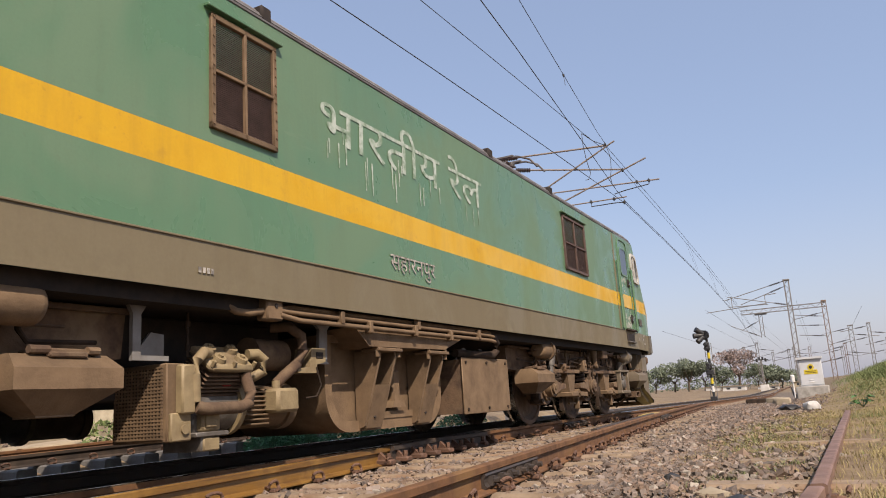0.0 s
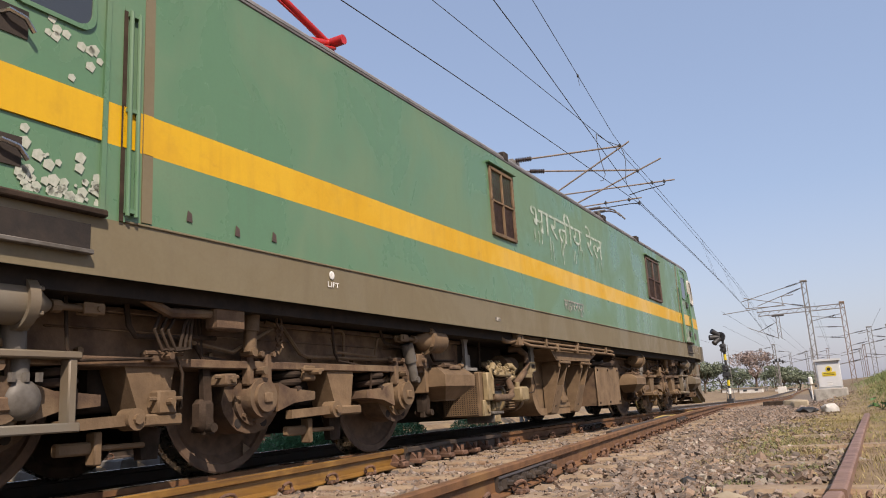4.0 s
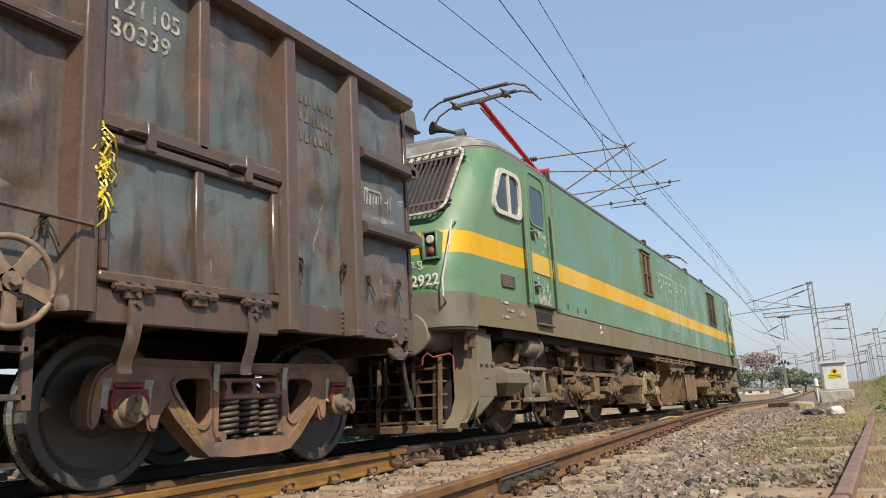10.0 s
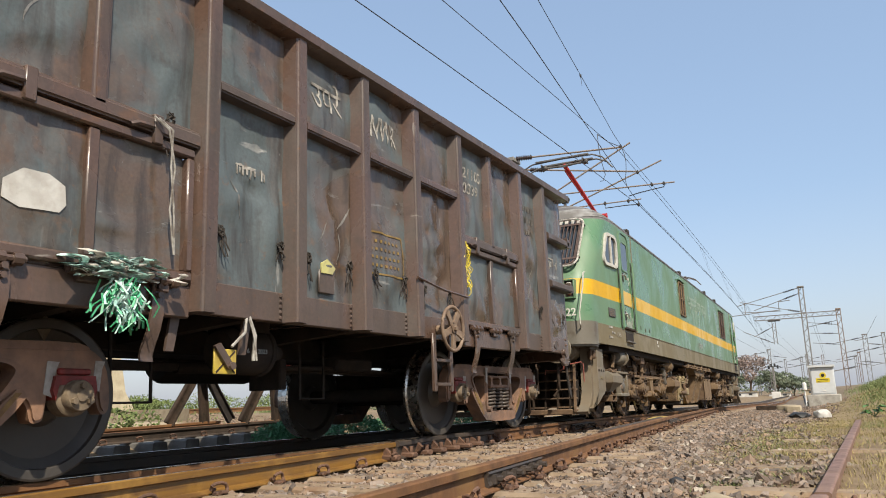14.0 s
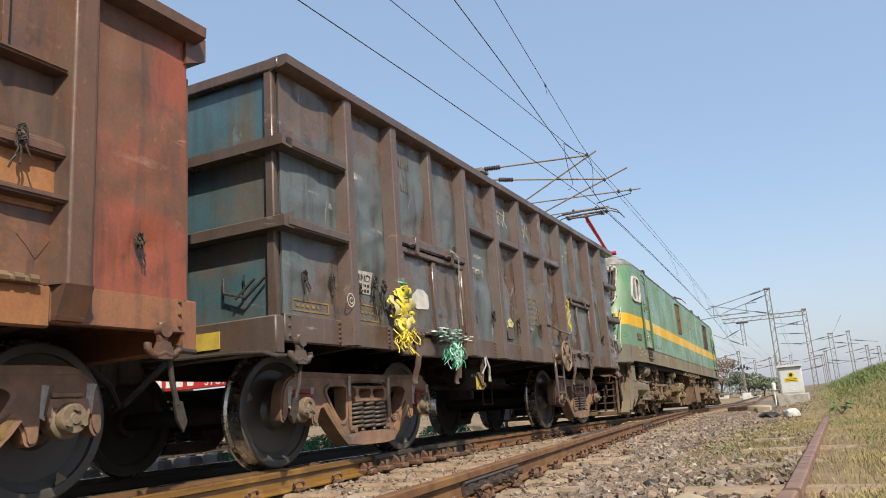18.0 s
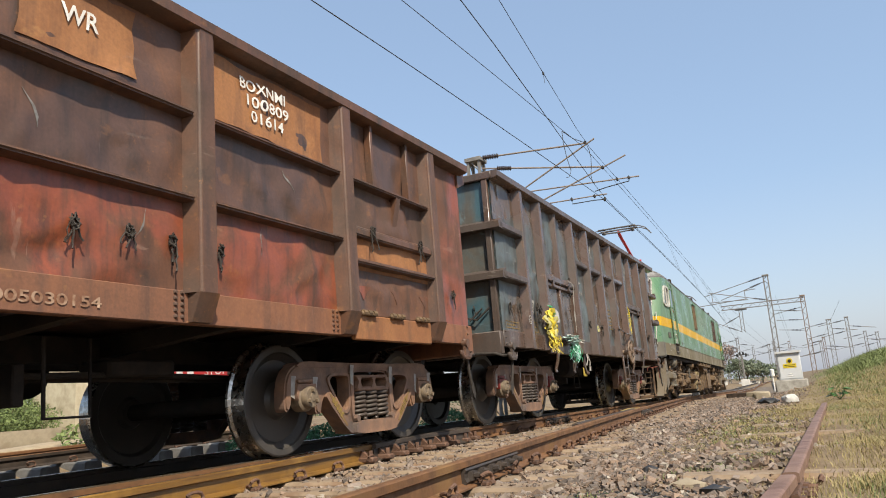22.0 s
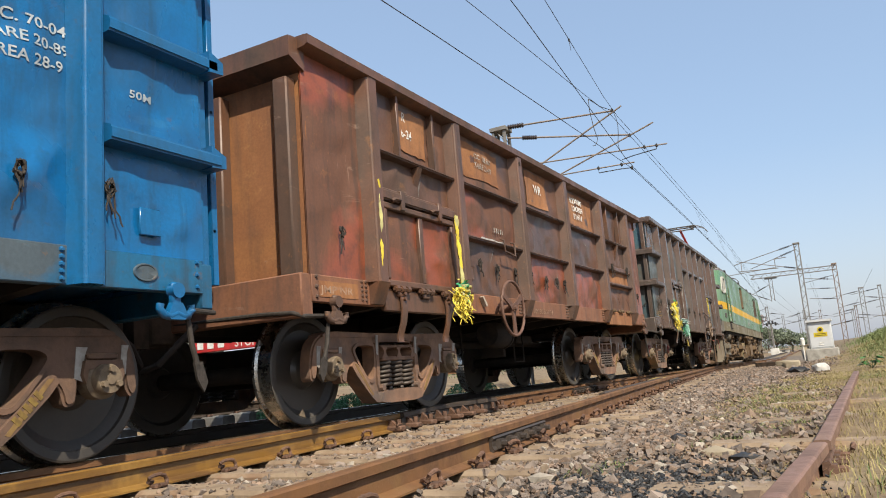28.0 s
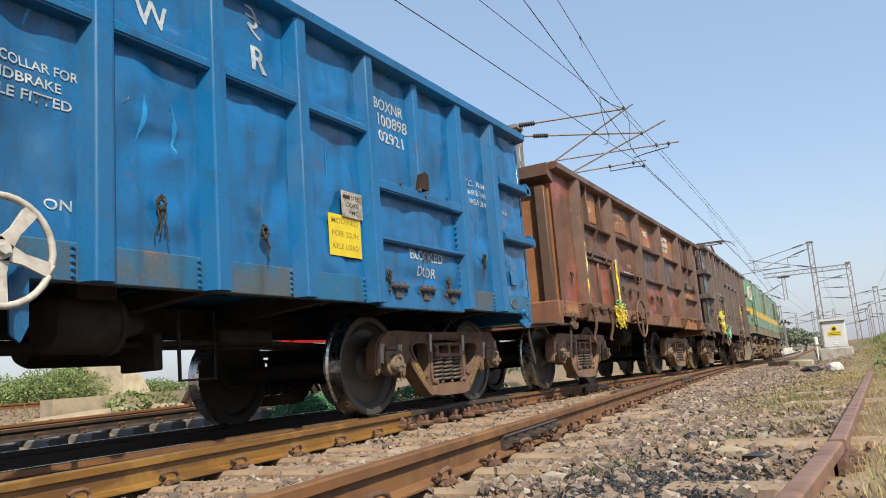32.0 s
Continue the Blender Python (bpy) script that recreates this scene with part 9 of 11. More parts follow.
def inset(poly, d):
    cy, cz = sum(p[0] for p in poly) / len(poly), sum(p[1] for p in poly) / len(poly)
    return [(cy + (u - cy) * (1 - d / max(0.05, abs(u - cy) + 1e-3) if abs(u - cy) > 0.05 else 1), cz + (v - cz) * (1 - d / max(0.05, abs(v - cz)) if abs(v - cz) > 0.05 else 1)) for u, v in poly]


def cab_side(k):
    """Side window, door, rails, plates of one cab (k 1 rear, -1 front)."""
    for sx in (1, -1):
        def px(a, b):
            return (a * sx, b * sx)
        win = [(-1.19, 2.53), (-1.185, 2.47), (-1.15, 2.43), (-1.09, 2.41), (-0.62, 2.41), (-0.555, 2.43), (-0.515, 2.47), (-0.50, 2.54), (-0.50, 2.85), (-0.515, 2.91), (-0.555, 2.955), (-0.62, 2.97), (-0.93, 2.97), (-1.0, 2.955), (-1.045, 2.91)]
        win = flip_y(win, k)
        bm = bmn()
        plate_holes(bm, win, [inset(win, 0.05)[::-1]], *px(1.553, 1.592))
        yv = -0.80 if k > 0 else 2 * YM + 0.80
        box(bm, *sorted(px(1.555, 1.588)), yv - 0.022, yv + 0.022, 2.44, 2.95)
        fr = tucked(part("cab_window", bm, M_WFRAME, loco, "side window in a worn white frame"))
        bm = bmn()
        prism(bm, inset(win, 0.045), "x", *px(1.556, 1.566))
        tucked(part("pane", bm, M_GLASS, fr))
        # door: proud frame, leaf, window, handles in recesses
        d = flip_y([(-0.29, 1.46), (0.36, 1.46), (0.37, 3.02), (0.33, 3.10), (0.26, 3.14), (-0.18, 3.14), (-0.25, 3.10), (-0.29, 3.02)], k)
        bm = bmn()
        plate_holes(bm, d, [inset(d, 0.03)[::-1]], *px(1.55, 1.574))
        door = part("cab_door", bm, M_GREEN, loco, "recessed green cab door with chipped paint")
        bm = bmn()
        gl = flip_y(rrect(-0.20, 0.25, 2.47, 2.95, 0.09), k)
        plate_holes(bm, inset(gl, -0.025), [gl[::-1]], *px(1.555, 1.572))
        part("window_seal", bm, M_GREEN, door)
        bm = bmn()
        prism(bm, gl, "x", *px(1.557, 1.564))
        part("pane", bm, M_GLASS, door)
        st = flip_y([(-0.287, 1.861), (0.366, 1.861), (0.366, 2.099), (-0.287, 2.099)], k)
        bm = bmn()
        prism(bm, st, "x", *px(1.558, 1.5665))
        part("door_stripe", bm, M_YELLOW, door)
        for z in (2.26, 1.60):
            r = flip_y([(-0.26, z), (-0.10, z), (-0.10, z + 0.15), (-0.26, z + 0.15)], k)
            bm = bmn()
            prism(bm, r, "x", *px(1.557, 1.563))
            part("handle_recess", bm, M_BLACK, door)
            bm = bmn()
            y0 = -0.24 if k > 0 else 2 * YM + 0.24
            pipe(bm, [(1.563 * sx, y0, z + 0.09), (1.60 * sx, y0 + 0.02 * k, z + 0.1), (1.605 * sx, y0 + 0.1 * k, z + 0.085), (1.60 * sx, y0 + 0.15 * k, z + 0.03)], 0.013, 6)
            part("door_handle", bm, M_RIM, door, "bright metal lever handle")
        if sx > 0:
            rr2 = random.Random(5)
            bm = bmn()
            for i in range(60):
                yy = rr2.uniform(-0.1, 0.33) if k > 0 else 2 * YM - rr2.uniform(-0.1, 0.33)
                zz = 1.5 + abs(rr2.gauss(0, 0.13)) if i < 48 else rr2.uniform(2.15, 2.45)
                s = rr2.uniform(0.008, 0.035)
                prism(bm, [(yy - s, zz - s * 0.5), (yy + s * 0.4, zz - s), (yy + s, zz + s * 0.3), (yy + s * 0.2, zz + s), (yy - s * 0.8, zz + s * 0.6)], "x", 1.5585, 1.5605)
            part("paint_chips", bm, M_CHIP, door, "flaked patches down to pale primer")
        for yy, z0, z1 in ((-0.42, 1.49, 2.60), (0.52, 1.50, 2.66)):
            y = yy if k > 0 else 2 * YM - yy
            bm = bmn()
            box(bm, *sorted(px(1.552, 1.5605)), y - 0.055, y + 0.055, z0 - 0.06, z1 + 0.05)
            part("rail_recess", bm, M_GREEN, loco)
            bm = bmn()
            box(bm, *sorted(px(1.556, 1.566)), y - 0.054, y + 0.054, 1.861, 2.099)
            part("recess_stripe", bm, M_YELLOW, loco)
            bm = bmn()
            for q in (-0.028, 0.028):
                rod(bm, (1.585 * sx, y + q, z0 - 0.03), (1.585 * sx, y + q, z1 + 0.02), 0.013, 8)
            for z in (z0, (z0 + z1) / 2, z1):
                box(bm, *sorted(px(1.556, 1.59)), y - 0.04, y + 0.04, z - 0.012, z + 0.012)
            part("grab_rail", bm, M_GREEN, loco)
        y = 0.64 if k > 0 else 2 * YM - 0.64
        bm = bmn()
        box(bm, *sorted(px(1.552, 1.5625)), y - 0.035, y + 0.035, 1.46, 3.16)
        sm = part("wall_seam", bm, M_SKIRT, loco, "rusty brown joint strip beside the cab")
        bm = bmn()
        box(bm, *sorted(px(1.5625, 1.5645)), y - 0.035, y + 0.035, 1.861, 2.099)
        part("seam_stripe", bm, M_YELLOW, sm)
        # dark strips painted for the shade along one edge of each rail recess
        for yy in (-0.47, 0.47):
            y = yy if k > 0 else 2 * YM - yy
            bm = bmn()
            box(bm, *sorted(px(1.5605, 1.566)), y - 0.012, y + 0.012, 1.44, 2.68)
            part("recess_lip", bm, M_DUST2, loco, "dark strip painted for the shade at the recess edge")
        # step pocket under the door
        s = flip_y([(-0.22, 1.235), (0.29, 1.235), (0.29, 1.39), (-0.22, 1.39)], k)
        bm = bmn()
        prism(bm, s, "x", *px(1.55, 1.562))
        part("step_pocket", bm, M_BLACK, loco)
        y0, y1 = sorted((s[0][0], s[1][0]))
        bm = bmn()
        box(bm, *sorted(px(1.555, 1.60)), y0, y1, 1.225, 1.25, 0.005)
        part("step_tread", bm, M_GREYM, loco)
        bm = bmn()
        box(bm, *sorted(px(1.553, 1.60)), y0 - 0.06, y1 + 0.08, 1.435, 1.475, 0.01)
        part("door_sill", bm, M_DUST2, loco)
        if sx > 0:
            y0 = -1.09 if k > 0 else 2 * YM + 0.78
            bm = bmn()
            box(bm, 1.556, 1.572, y0, y0 + 0.31, 1.585, 1.725, 0.004)
            pl = tucked(part("maker_plate", bm, M_PLATE, loco, "dark cast plate with a pale rim"))
            for i in range(4):
                bm = bmn()
                box(bm, 1.572, 1.574, y0 + 0.04, y0 + 0.26 - 0.04 * (i % 2), 1.605 + i * 0.028, 1.617 + i * 0.028)
                tucked(part("plate_line", bm, M_CAPM, pl))
            bm = bmn()
            for a, b in ((-1.12, 1.40), (-1.0, 1.32), (-1.13, 1.24)):
                yy = a if k > 0 else 2 * YM - a
                box(bm, 1.559, 1.562, yy, yy + 0.03, b, b + 0.035)
                box(bm, 1.559, 1.562, yy + 0.05, yy + 0.16, b + 0.004, b + 0.03)
            tucked(part("stencil", bm, M_CREAM, loco, "small unreadable stencil"))
            tucked(paint_text("lettering", "CAB1" if k > 0 else "CAB2", 1.561, -0.74 if k > 0 else 2 * YM + 0.5, 1.29, 0.10, M_CREAM, loco, squeeze=0.85))


cab_side(1)
cab_side(-1)


def louvre(y0, y1, z0, z1, sx):
    """Rusty framed air grille with a centre bar."""
    lo, hi = sorted((1.552 * sx, 1.585 * sx))
    bm = bmn()
    for a, b, c, d in [(y0, y1, z1 - 0.04, z1), (y0, y1, z0, z0 + 0.04), (y0, y0 + 0.04, z0, z1), (y1 - 0.04, y1, z0, z1), ((y0 + y1) / 2 - 0.012, (y0 + y1) / 2 + 0.012, z0, z1), (y0, y1, (z0 + z1) / 2 - 0.012, (z0 + z1) / 2 + 0.012)]:
        box(bm, lo, hi, a, b, c, d, 0.004)
    for q in range(12):
        zz = z0 + 0.03 + (z1 - z0 - 0.06) * q / 11
        for yy in (y0 + 0.018, y1 - 0.018):
            rod(bm, (1.58 * sx, yy, zz), (1.592 * sx, yy, zz), 0.008, 6)
    fr = part("air_grille", bm, M_TAN if y0 < 8 else M_GRILLE, loco, "framed air intake grille, brown with rust")
    bm = bmn()
    n = int((z1 - z0) / 0.014)
    for i in range(1, n):
        z = z0 + (z1 - z0) * i / n
        prism(bm, [(1.556 * sx, z - 0.003), (1.563 * sx, z - 0.005), (1.564 * sx, z - 0.001), (1.556 * sx, z + 0.003)], "y", y0 + 0.03, y1 - 0.03)
    box(bm, *sorted((1.551 * sx, 1.5575 * sx)), y0 + 0.02, y1 - 0.02, z0 + 0.02, z1 - 0.02)
    part("slats", bm, M_GRILLE, fr)
    bm = bmn()
    box(bm, *sorted((1.555 * sx, 1.61 * sx)), y0 - 0.05, y1 + 0.05, z1 + 0.02, z1 + 0.045, 0.005)
    part("rain_hood", bm, M_GREEN, fr)


for sx in (1, -1):
    louvre(5.31, 5.96, 2.20, 3.01, sx)
    louvre(12.30, 13.35, 2.16, 2.98, sx)
paint_text("lettering", "भारतीय रेल", 1.5635, 6.46, 2.485, 0.50, M_CHALK, loco, width=3.0, lean=0.05, label="hand-painted white Hindi lettering with dripping paint")
rr3 = random.Random(8)
bm = bmn()
for i in range(20):
    y = 6.55 + rr3.random() * 3.0
    L = rr3.uniform(0.06, 0.3)
    z = 2.42 + rr3.uniform(0.0, 0.2)
    w = rr3.uniform(0.006, 0.012)
    prism(bm, [(y - w, z), (y + w, z), (y + w * 0.5, z - L), (y - w * 0.5, z - L)], "x", 1.561, 1.563)
part("paint_drips", bm, M_CHALK, loco, "runs of white paint")
paint_text("lettering", "LIFT", 1.5605, 2.28, 1.285, 0.055, M_WHITE, loco, width=0.14)
bm = bmn()
lathe(bm, [(1.558, 0.001), (1.5605, 0.012), (1.5605, 0.028), (1.558, 0.032)], 14)
part("lifting_mark", bm, M_WHITE, loco, at=(0, 2.34, 1.375))
paint_text("lettering", "सहारनपुर", 1.5635, 7.46, 1.55, 0.21, M_CREAM, loco, width=0.82)
bm = bmn()
for i in range(4):
    box(bm, 1.558, 1.5605, 5.22 + 0.035 * i, 5.243 + 0.035 * i, 1.24, 1.275)
part("stencil", bm, M_CREAM, loco, "small faded stencil")
for y, z in ((0.95, 1.56), (1.35, 1.54), (1.7, 1.56)):
    bm = bmn()
    prism(bm, [(y - 0.02, z - 0.03), (y + 0.025, z - 0.035), (y + 0.02, z + 0.02), (y - 0.01, z + 0.035)], "x", 1.557, 1.5605)
    part("rust_spot", bm, M_RUSTG, loco)

# ---- ends ----
for k in (1, -1):
    def ye(y):
        return y if k > 0 else 2 * YM - y
    # grey bumper fairing at the foot of the nose
    bm = bmn()
    pl = [(1.492, -1.70)] + [(1.172 + 0.33 * math.cos(radians(a)), -1.78 - 0.33 * math.sin(radians(a))) for a in (12, 25, 38, 50, 62, 75, 90)] + [(0.86, -2.14)]
    pl = pl + [(-x, y) for x, y in pl[::-1]]
    pl2 = [(x * 0.985, ye(y + 0.03)) for x, y in pl]
    pl = [(x, ye(y)) for x, y in pl]
    prism(bm, pl, "z", 1.10, 1.445)
    prism(bm, pl2, "z", 1.075, 1.10)
    part("nose_bumper", bm, M_BUMPER, loco, "scuffed grey fairing below the nose")
    # windscreens behind slatted guards
    for sx in (1, -1):
        x0, x1 = (0.12, 1.27) if sx > 0 else (-1.27, -0.12)
        bm = bmn()
        box(bm, x0, x1, -0.012, 0.0, 2.34, 3.14)
        gl = part("windscreen", bm, M_GLASS, loco, "raked windscreen pane")
        rr = 0.13
        loop = []
        for cx, cz, a0 in ((x1 - rr + 0.03, 3.17 - rr, 0), (x0 + rr - 0.03, 3.17 - rr, 90), (x0 + rr - 0.03, 2.30 + rr, 180), (x1 - rr + 0.03, 2.30 + rr, 270)):
            loop += [(cx + rr * math.cos(radians(a0 + 18 * q)), -0.085, cz + rr * math.sin(radians(a0 + 18 * q))) for q in range(6)]
        bm2 = bmn()
        pipe(bm2, loop + loop[:2], 0.018, 8)
        fr = part("windscreen_guard", bm2, M_CREAM, loco, "rounded tubular stone guard over the windscreen, flaked to rust")
        bm3 = bmn()
        inner = [(x0 + (p[0] - x0) * 0.94 + 0.03, -0.075, 2.735 + (p[2] - 2.735) * 0.93) for p in loop]
        pipe(bm3, inner + inner[:2], 0.014, 6)
        sl = part("guard_rim", bm3, M_RUSTG, fr)
        pieces = [gl, fr, sl]
        n = 19
        for i in range(n):
            x = x0 + (x1 - x0) * (i + 0.5) / n
            bm3 = bmn()
            box(bm3, x - 0.006, x + 0.006, -0.085, -0.06, 2.335, 3.135)
            pieces.append(part("guard_bar", bm3, M_RUSTG, fr))
        for z in (2.43, 3.05):
            bm3 = bmn()
            box(bm3, x0 - 0.02, x1 + 0.02, -0.105, -0.09, z - 0.016, z + 0.016)
            pieces.append(part("cross_strap", bm3, M_RUSTG, fr))
        for i in range(12):
            x = x0 + (x1 - x0) * (i + 0.5) / 12
            bm3 = bmn()
            box(bm3, x - 0.028, x + 0.022, -0.088, -0.08, 3.075, 3.14)
            pieces.append(part("edge_tooth", bm3, M_CREAM, fr))
        for z in (2.44, 3.03):
            bm3 = bmn()
            box(bm3, *sorted((sx * 1.26, sx * 1.315)), -0.09, 0.0, z - 0.018, z + 0.018, 0.006)
            pieces.append(part("guard_clip", bm3, M_BLACK, fr))
        for ob in pieces:
            me = ob.data
            for v in me.vertices:
                v.co.y = ye(yend(v.co.z) - 0.035 + v.co.y + 0.10 * max(0, abs(v.co.x) - 1.0))
    # headlamps, stripe wedge, number, rails
    for sx in (1, -1):
        for xx in (0.53, 0.72):
            bm = bmn()
            lathe(bm, [(-0.06, 0.001), (-0.055, 0.06), (-0.085, 0.075), (-0.08, 0.09), (0.05, 0.09), (0.05, 0.001)], 20, 'y')
            part("headlamp", bm, M_RIM, loco, "round headlamp in a bright rim", at=pose(sx * xx, ye(-2.03), 1.87, 0, 0, 0 if k > 0 else 180))
        bm = bmn()
        for a, b, c, d in ((1.10, 1.28, 2.05, 2.075), (1.10, 1.28, 1.78, 1.805), (1.10, 1.125, 1.80, 2.06), (1.255, 1.28, 1.80, 2.06)):
            box(bm, *sorted((sx * a, sx * b)), *sorted((ye(-2.09), ye(-1.95))), c, d, 0.006)
        part("lamp_surround", bm, M_GREEN, loco, "raised green surround of the marker lamps")
        bm = bmn()
        box(bm, *sorted((sx * 1.12, sx * 1.26)), *sorted((ye(-2.058), ye(-1.95))), 1.80, 2.06, 0.004)
        pk = part("lamp_pocket", bm, M_BLACK, loco, "dark pocket for the marker lamps")
        bm = bmn()
        lathe(bm, [(-0.03, 0.001), (-0.03, 0.036), (-0.02, 0.046), (0.03, 0.046), (0.03, 0.001)], 18, 'y')
        part("marker_lamp", bm, M_WFRAME, pk, "round white marker lamp", at=pose(sx * 1.19, ye(-2.05), 1.99, 0, 0, 0 if k > 0 else 180))
        bm = bmn()
        lathe(bm, [(-0.03, 0.001), (-0.025, 0.03), (-0.015, 0.04), (0.03, 0.04), (0.03, 0.001)], 16, 'y')
        part("tail_lamp", bm, M_REDPIPE, pk, "dull red tail lamp", at=pose(sx * 1.19, ye(-2.05), 1.87, 0, 0, 0 if k > 0 else 180))
        bm = bmn()
        pipe(bm, [(sx * 1.38, ye(-1.84), 2.20), (sx * 1.40, ye(-1.975), 2.165), (sx * 1.40, ye(-2.075), 1.91), (sx * 1.36, ye(-2.17), 1.56), (sx * 1.36, ye(-2.17), 1.38), (sx * 1.34, ye(-2.08), 1.34)], 0.011, 8)
        part("nose_grab_rail", bm, M_WFRAME, loco, "bent white grab rail")
        # buffer
        bm = bmn()
        lathe(bm, [(0.25, 0.001), (0.25, 0.15), (0.0, 0.15), (-0.02, 0.12), (-0.22, 0.12), (-0.24, 0.10), (-0.36, 0.095), (-0.38, 0.195), (-0.40, 0.21), (-0.42, 0.20), (-0.43, 0.001)], 24, 'y')
        part("buffer", bm, M_FAIR, loco, "round side buffer, greasy and dust-covered", at=pose(sx * 1.02, ye(-1.86), 1.03, 0, 0, 0 if k > 0 else 180))
    if k > 0:
        paint_text("lettering", "32922", 0.88, -2.100, 1.525, 0.16, M_WHITE, loco, face="end", width=0.40)
        paint_text("lettering", "सहा.पु.", 0.82, -2.078, 1.72, 0.10, M_WHITE, loco, face="end", width=0.3)
    bm = bmn()
    box(bm, -0.3, 0.3, *sorted((ye(-2.09), ye(-2.16))), 1.5, 1.78, 0.02)
    part("jumper_box", bm, M_GREEN, loco)
    # side fairing posts and rail guard
    for sx in (1, -1):
        poly = [(-1.64, 1.12), (-1.15, 1.14), (-1.13, 0.40), (-1.20, 0.33), (-1.62, 0.16), (-1.92, 0.09), (-1.96, 0.13), (-1.76, 0.26), (-1.66, 0.42)]
        poly = [(ye(u), v) for u, v in poly]
        bm = bmn()
        prism(bm, poly, "x", sx * 1.16, sx * 1.40)
        bmesh.ops.bevel(bm, geom=[e for e in bm.edges if abs((e.verts[0].co - e.verts[1].co).x) < 0.01 and max(e.verts[0].co.x * sx, e.verts[1].co.x * sx) > 1.39], offset=0.075, segments=4, affect='EDGES')
        post = part("end_fairing", bm, M_FAIR, loco, "dusty brown end fairing with three slots")
        bm = bmn()
        yy0, yy1 = sorted((ye(-1.57), ye(-1.16)))
        box(bm, *sorted((sx * 1.395, sx * 1.403)), yy0, yy1, 0.42, 0.775, 0.003)
        part("hatch", bm, M_FAIR, post)
        for q in (-1.50, -1.37, -1.24):
            bm = bmn()
            y = ye(q)
            box(bm, *sorted((sx * 1.395, sx * 1.406)), y - 0.035, y + 0.035, 0.715, 0.747)
            part("slot", bm, M_BLACK, post)
        bm = bmn()
        y = ye(-1.38)
        box(bm, *sorted((sx * 1.395, sx * 1.412)), y - 0.05, y + 0.05, 0.60, 0.645, 0.003)
        part("latch_plate", bm, M_SKIRT, post)
    bm = bmn()
    box(bm, -1.18, 1.18, *sorted((ye(-1.94), ye(-1.80))), 0.09, 0.17, 0.01)
    guard = part("rail_guard", bm, M_DUST, loco, "egg-crate rail guard at the front of the bogie")
    for i in range(12):
        x = -1.05 + 2.1 * i / 11
        bm = bmn()
        prism(bm, [(ye(-1.93), 0.16), (ye(-1.74), 0.20), (ye(-1.70), 0.74), (ye(-1.86), 0.78)], "x", x - 0.012, x + 0.012)
        part("fin", bm, M_DUST2, guard)
    for z in (0.20, 0.33, 0.46, 0.59, 0.72):
        bm = bmn()
        box(bm, -1.12, 1.12, *sorted((ye(-1.94 + 0.09 * z), ye(-1.76 + 0.06 * z))), z - 0.010, z + 0.010)
        part("crossbar", bm, M_DUST, guard)
    for x in (-1.16, -0.4, 0.4, 1.12):
        bm = bmn()
        prism(bm, [(ye(-1.97), 0.13), (ye(-1.93), 0.13), (ye(-1.86), 0.84), (ye(-1.90), 0.84)], "x", x, x + 0.03)
        part("strap", bm, M_DUST, guard)
    bm = bmn()
    box(bm, -1.1, 1.1, *sorted((ye(-1.62), ye(-1.58))), 0.20, 1.05)
    part("end_bulkhead", bm, M_BLACK, loco)
    bm = bmn()
    box(bm, -0.17, 0.17, *sorted((ye(-1.9), ye(-2.25))), 0.72, 0.98, 0.02)
    box(bm, -0.2, 0.2, *sorted((ye(-2.25), ye(-2.45))), 0.70, 1.0, 0.04)
    part("coupler", bm, M_DUST, loco, "centre buffer coupler")
    for x, m in ((0.62, M_DUST2), (0.95, M_DUST2), (0.45, M_BLACK)):
        bm = bmn()
        pipe(bm, [(x, ye(-1.98), 0.80), (x, ye(-2.08), 0.82), (x + 0.02, ye(-2.14), 0.76), (x + 0.02, ye(-2.15), 0.45), (x - 0.05, ye(-2.2), 0.36)], 0.024, 8)
        part("air_hose", bm, m, loco, "brake hose with a cock")
    bm = bmn()
    pipe(bm, [(0.74, ye(-2.06), 0.68), (0.75, ye(-2.06), 0.74), (0.95, ye(-2.06), 0.73), (1.03, ye(-2.06), 0.75), (1.04, ye(-2.06), 0.82), (1.08, ye(-2.04), 0.86), (1.12, ye(-2.0), 0.82), (1.24, ye(-1.88), 0.85), (1.27, ye(-1.86), 0.82), (1.27, ye(-1.86), 0.56)], 0.0095, 8)
    part("cock_handle", bm, M_REDPIPE, loco, "bent red handle by the end cocks")
    bm = bmn()
    box(bm, 1.30, 1.41, *sorted((ye(-1.72), ye(-1.62))), 0.90, 1.02, 0.015)
    rod(bm, (1.36, ye(-1.75), 0.88), (1.36, ye(-1.75), 1.04), 0.022, 8)
    part("fairing_hinge", bm, M_DUST, loco)

# ---- roof gear ----
shell("cab_cap", [3.225, 3.30, 3.40, 3.50], M_ROOFCAP, "silver-painted roof edge", grow=0.006)
bm = bmn()
box(bm, -0.13, 0.17, -0.78, -0.48, 3.45, 3.84, 0.02)
box(bm, -0.19, 0.23, -0.84, -0.42, 3.84, 3.87, 0.004)
prism(bm, [(-0.82, 3.87), (-0.44, 3.87), (-0.50, 4.12), (-0.74, 4.12)], "x", -0.15, 0.19)
vent = part("roof_vent", bm, M_ROOF, loco, "grey roof ventilator with a round duct")
bm = bmn()
rod(bm, (0.0, -0.70, 4.02), (-0.12, -1.02, 4.05), 0.075, 16)
part("duct", bm, M_BLACK, vent, "blackened round duct")
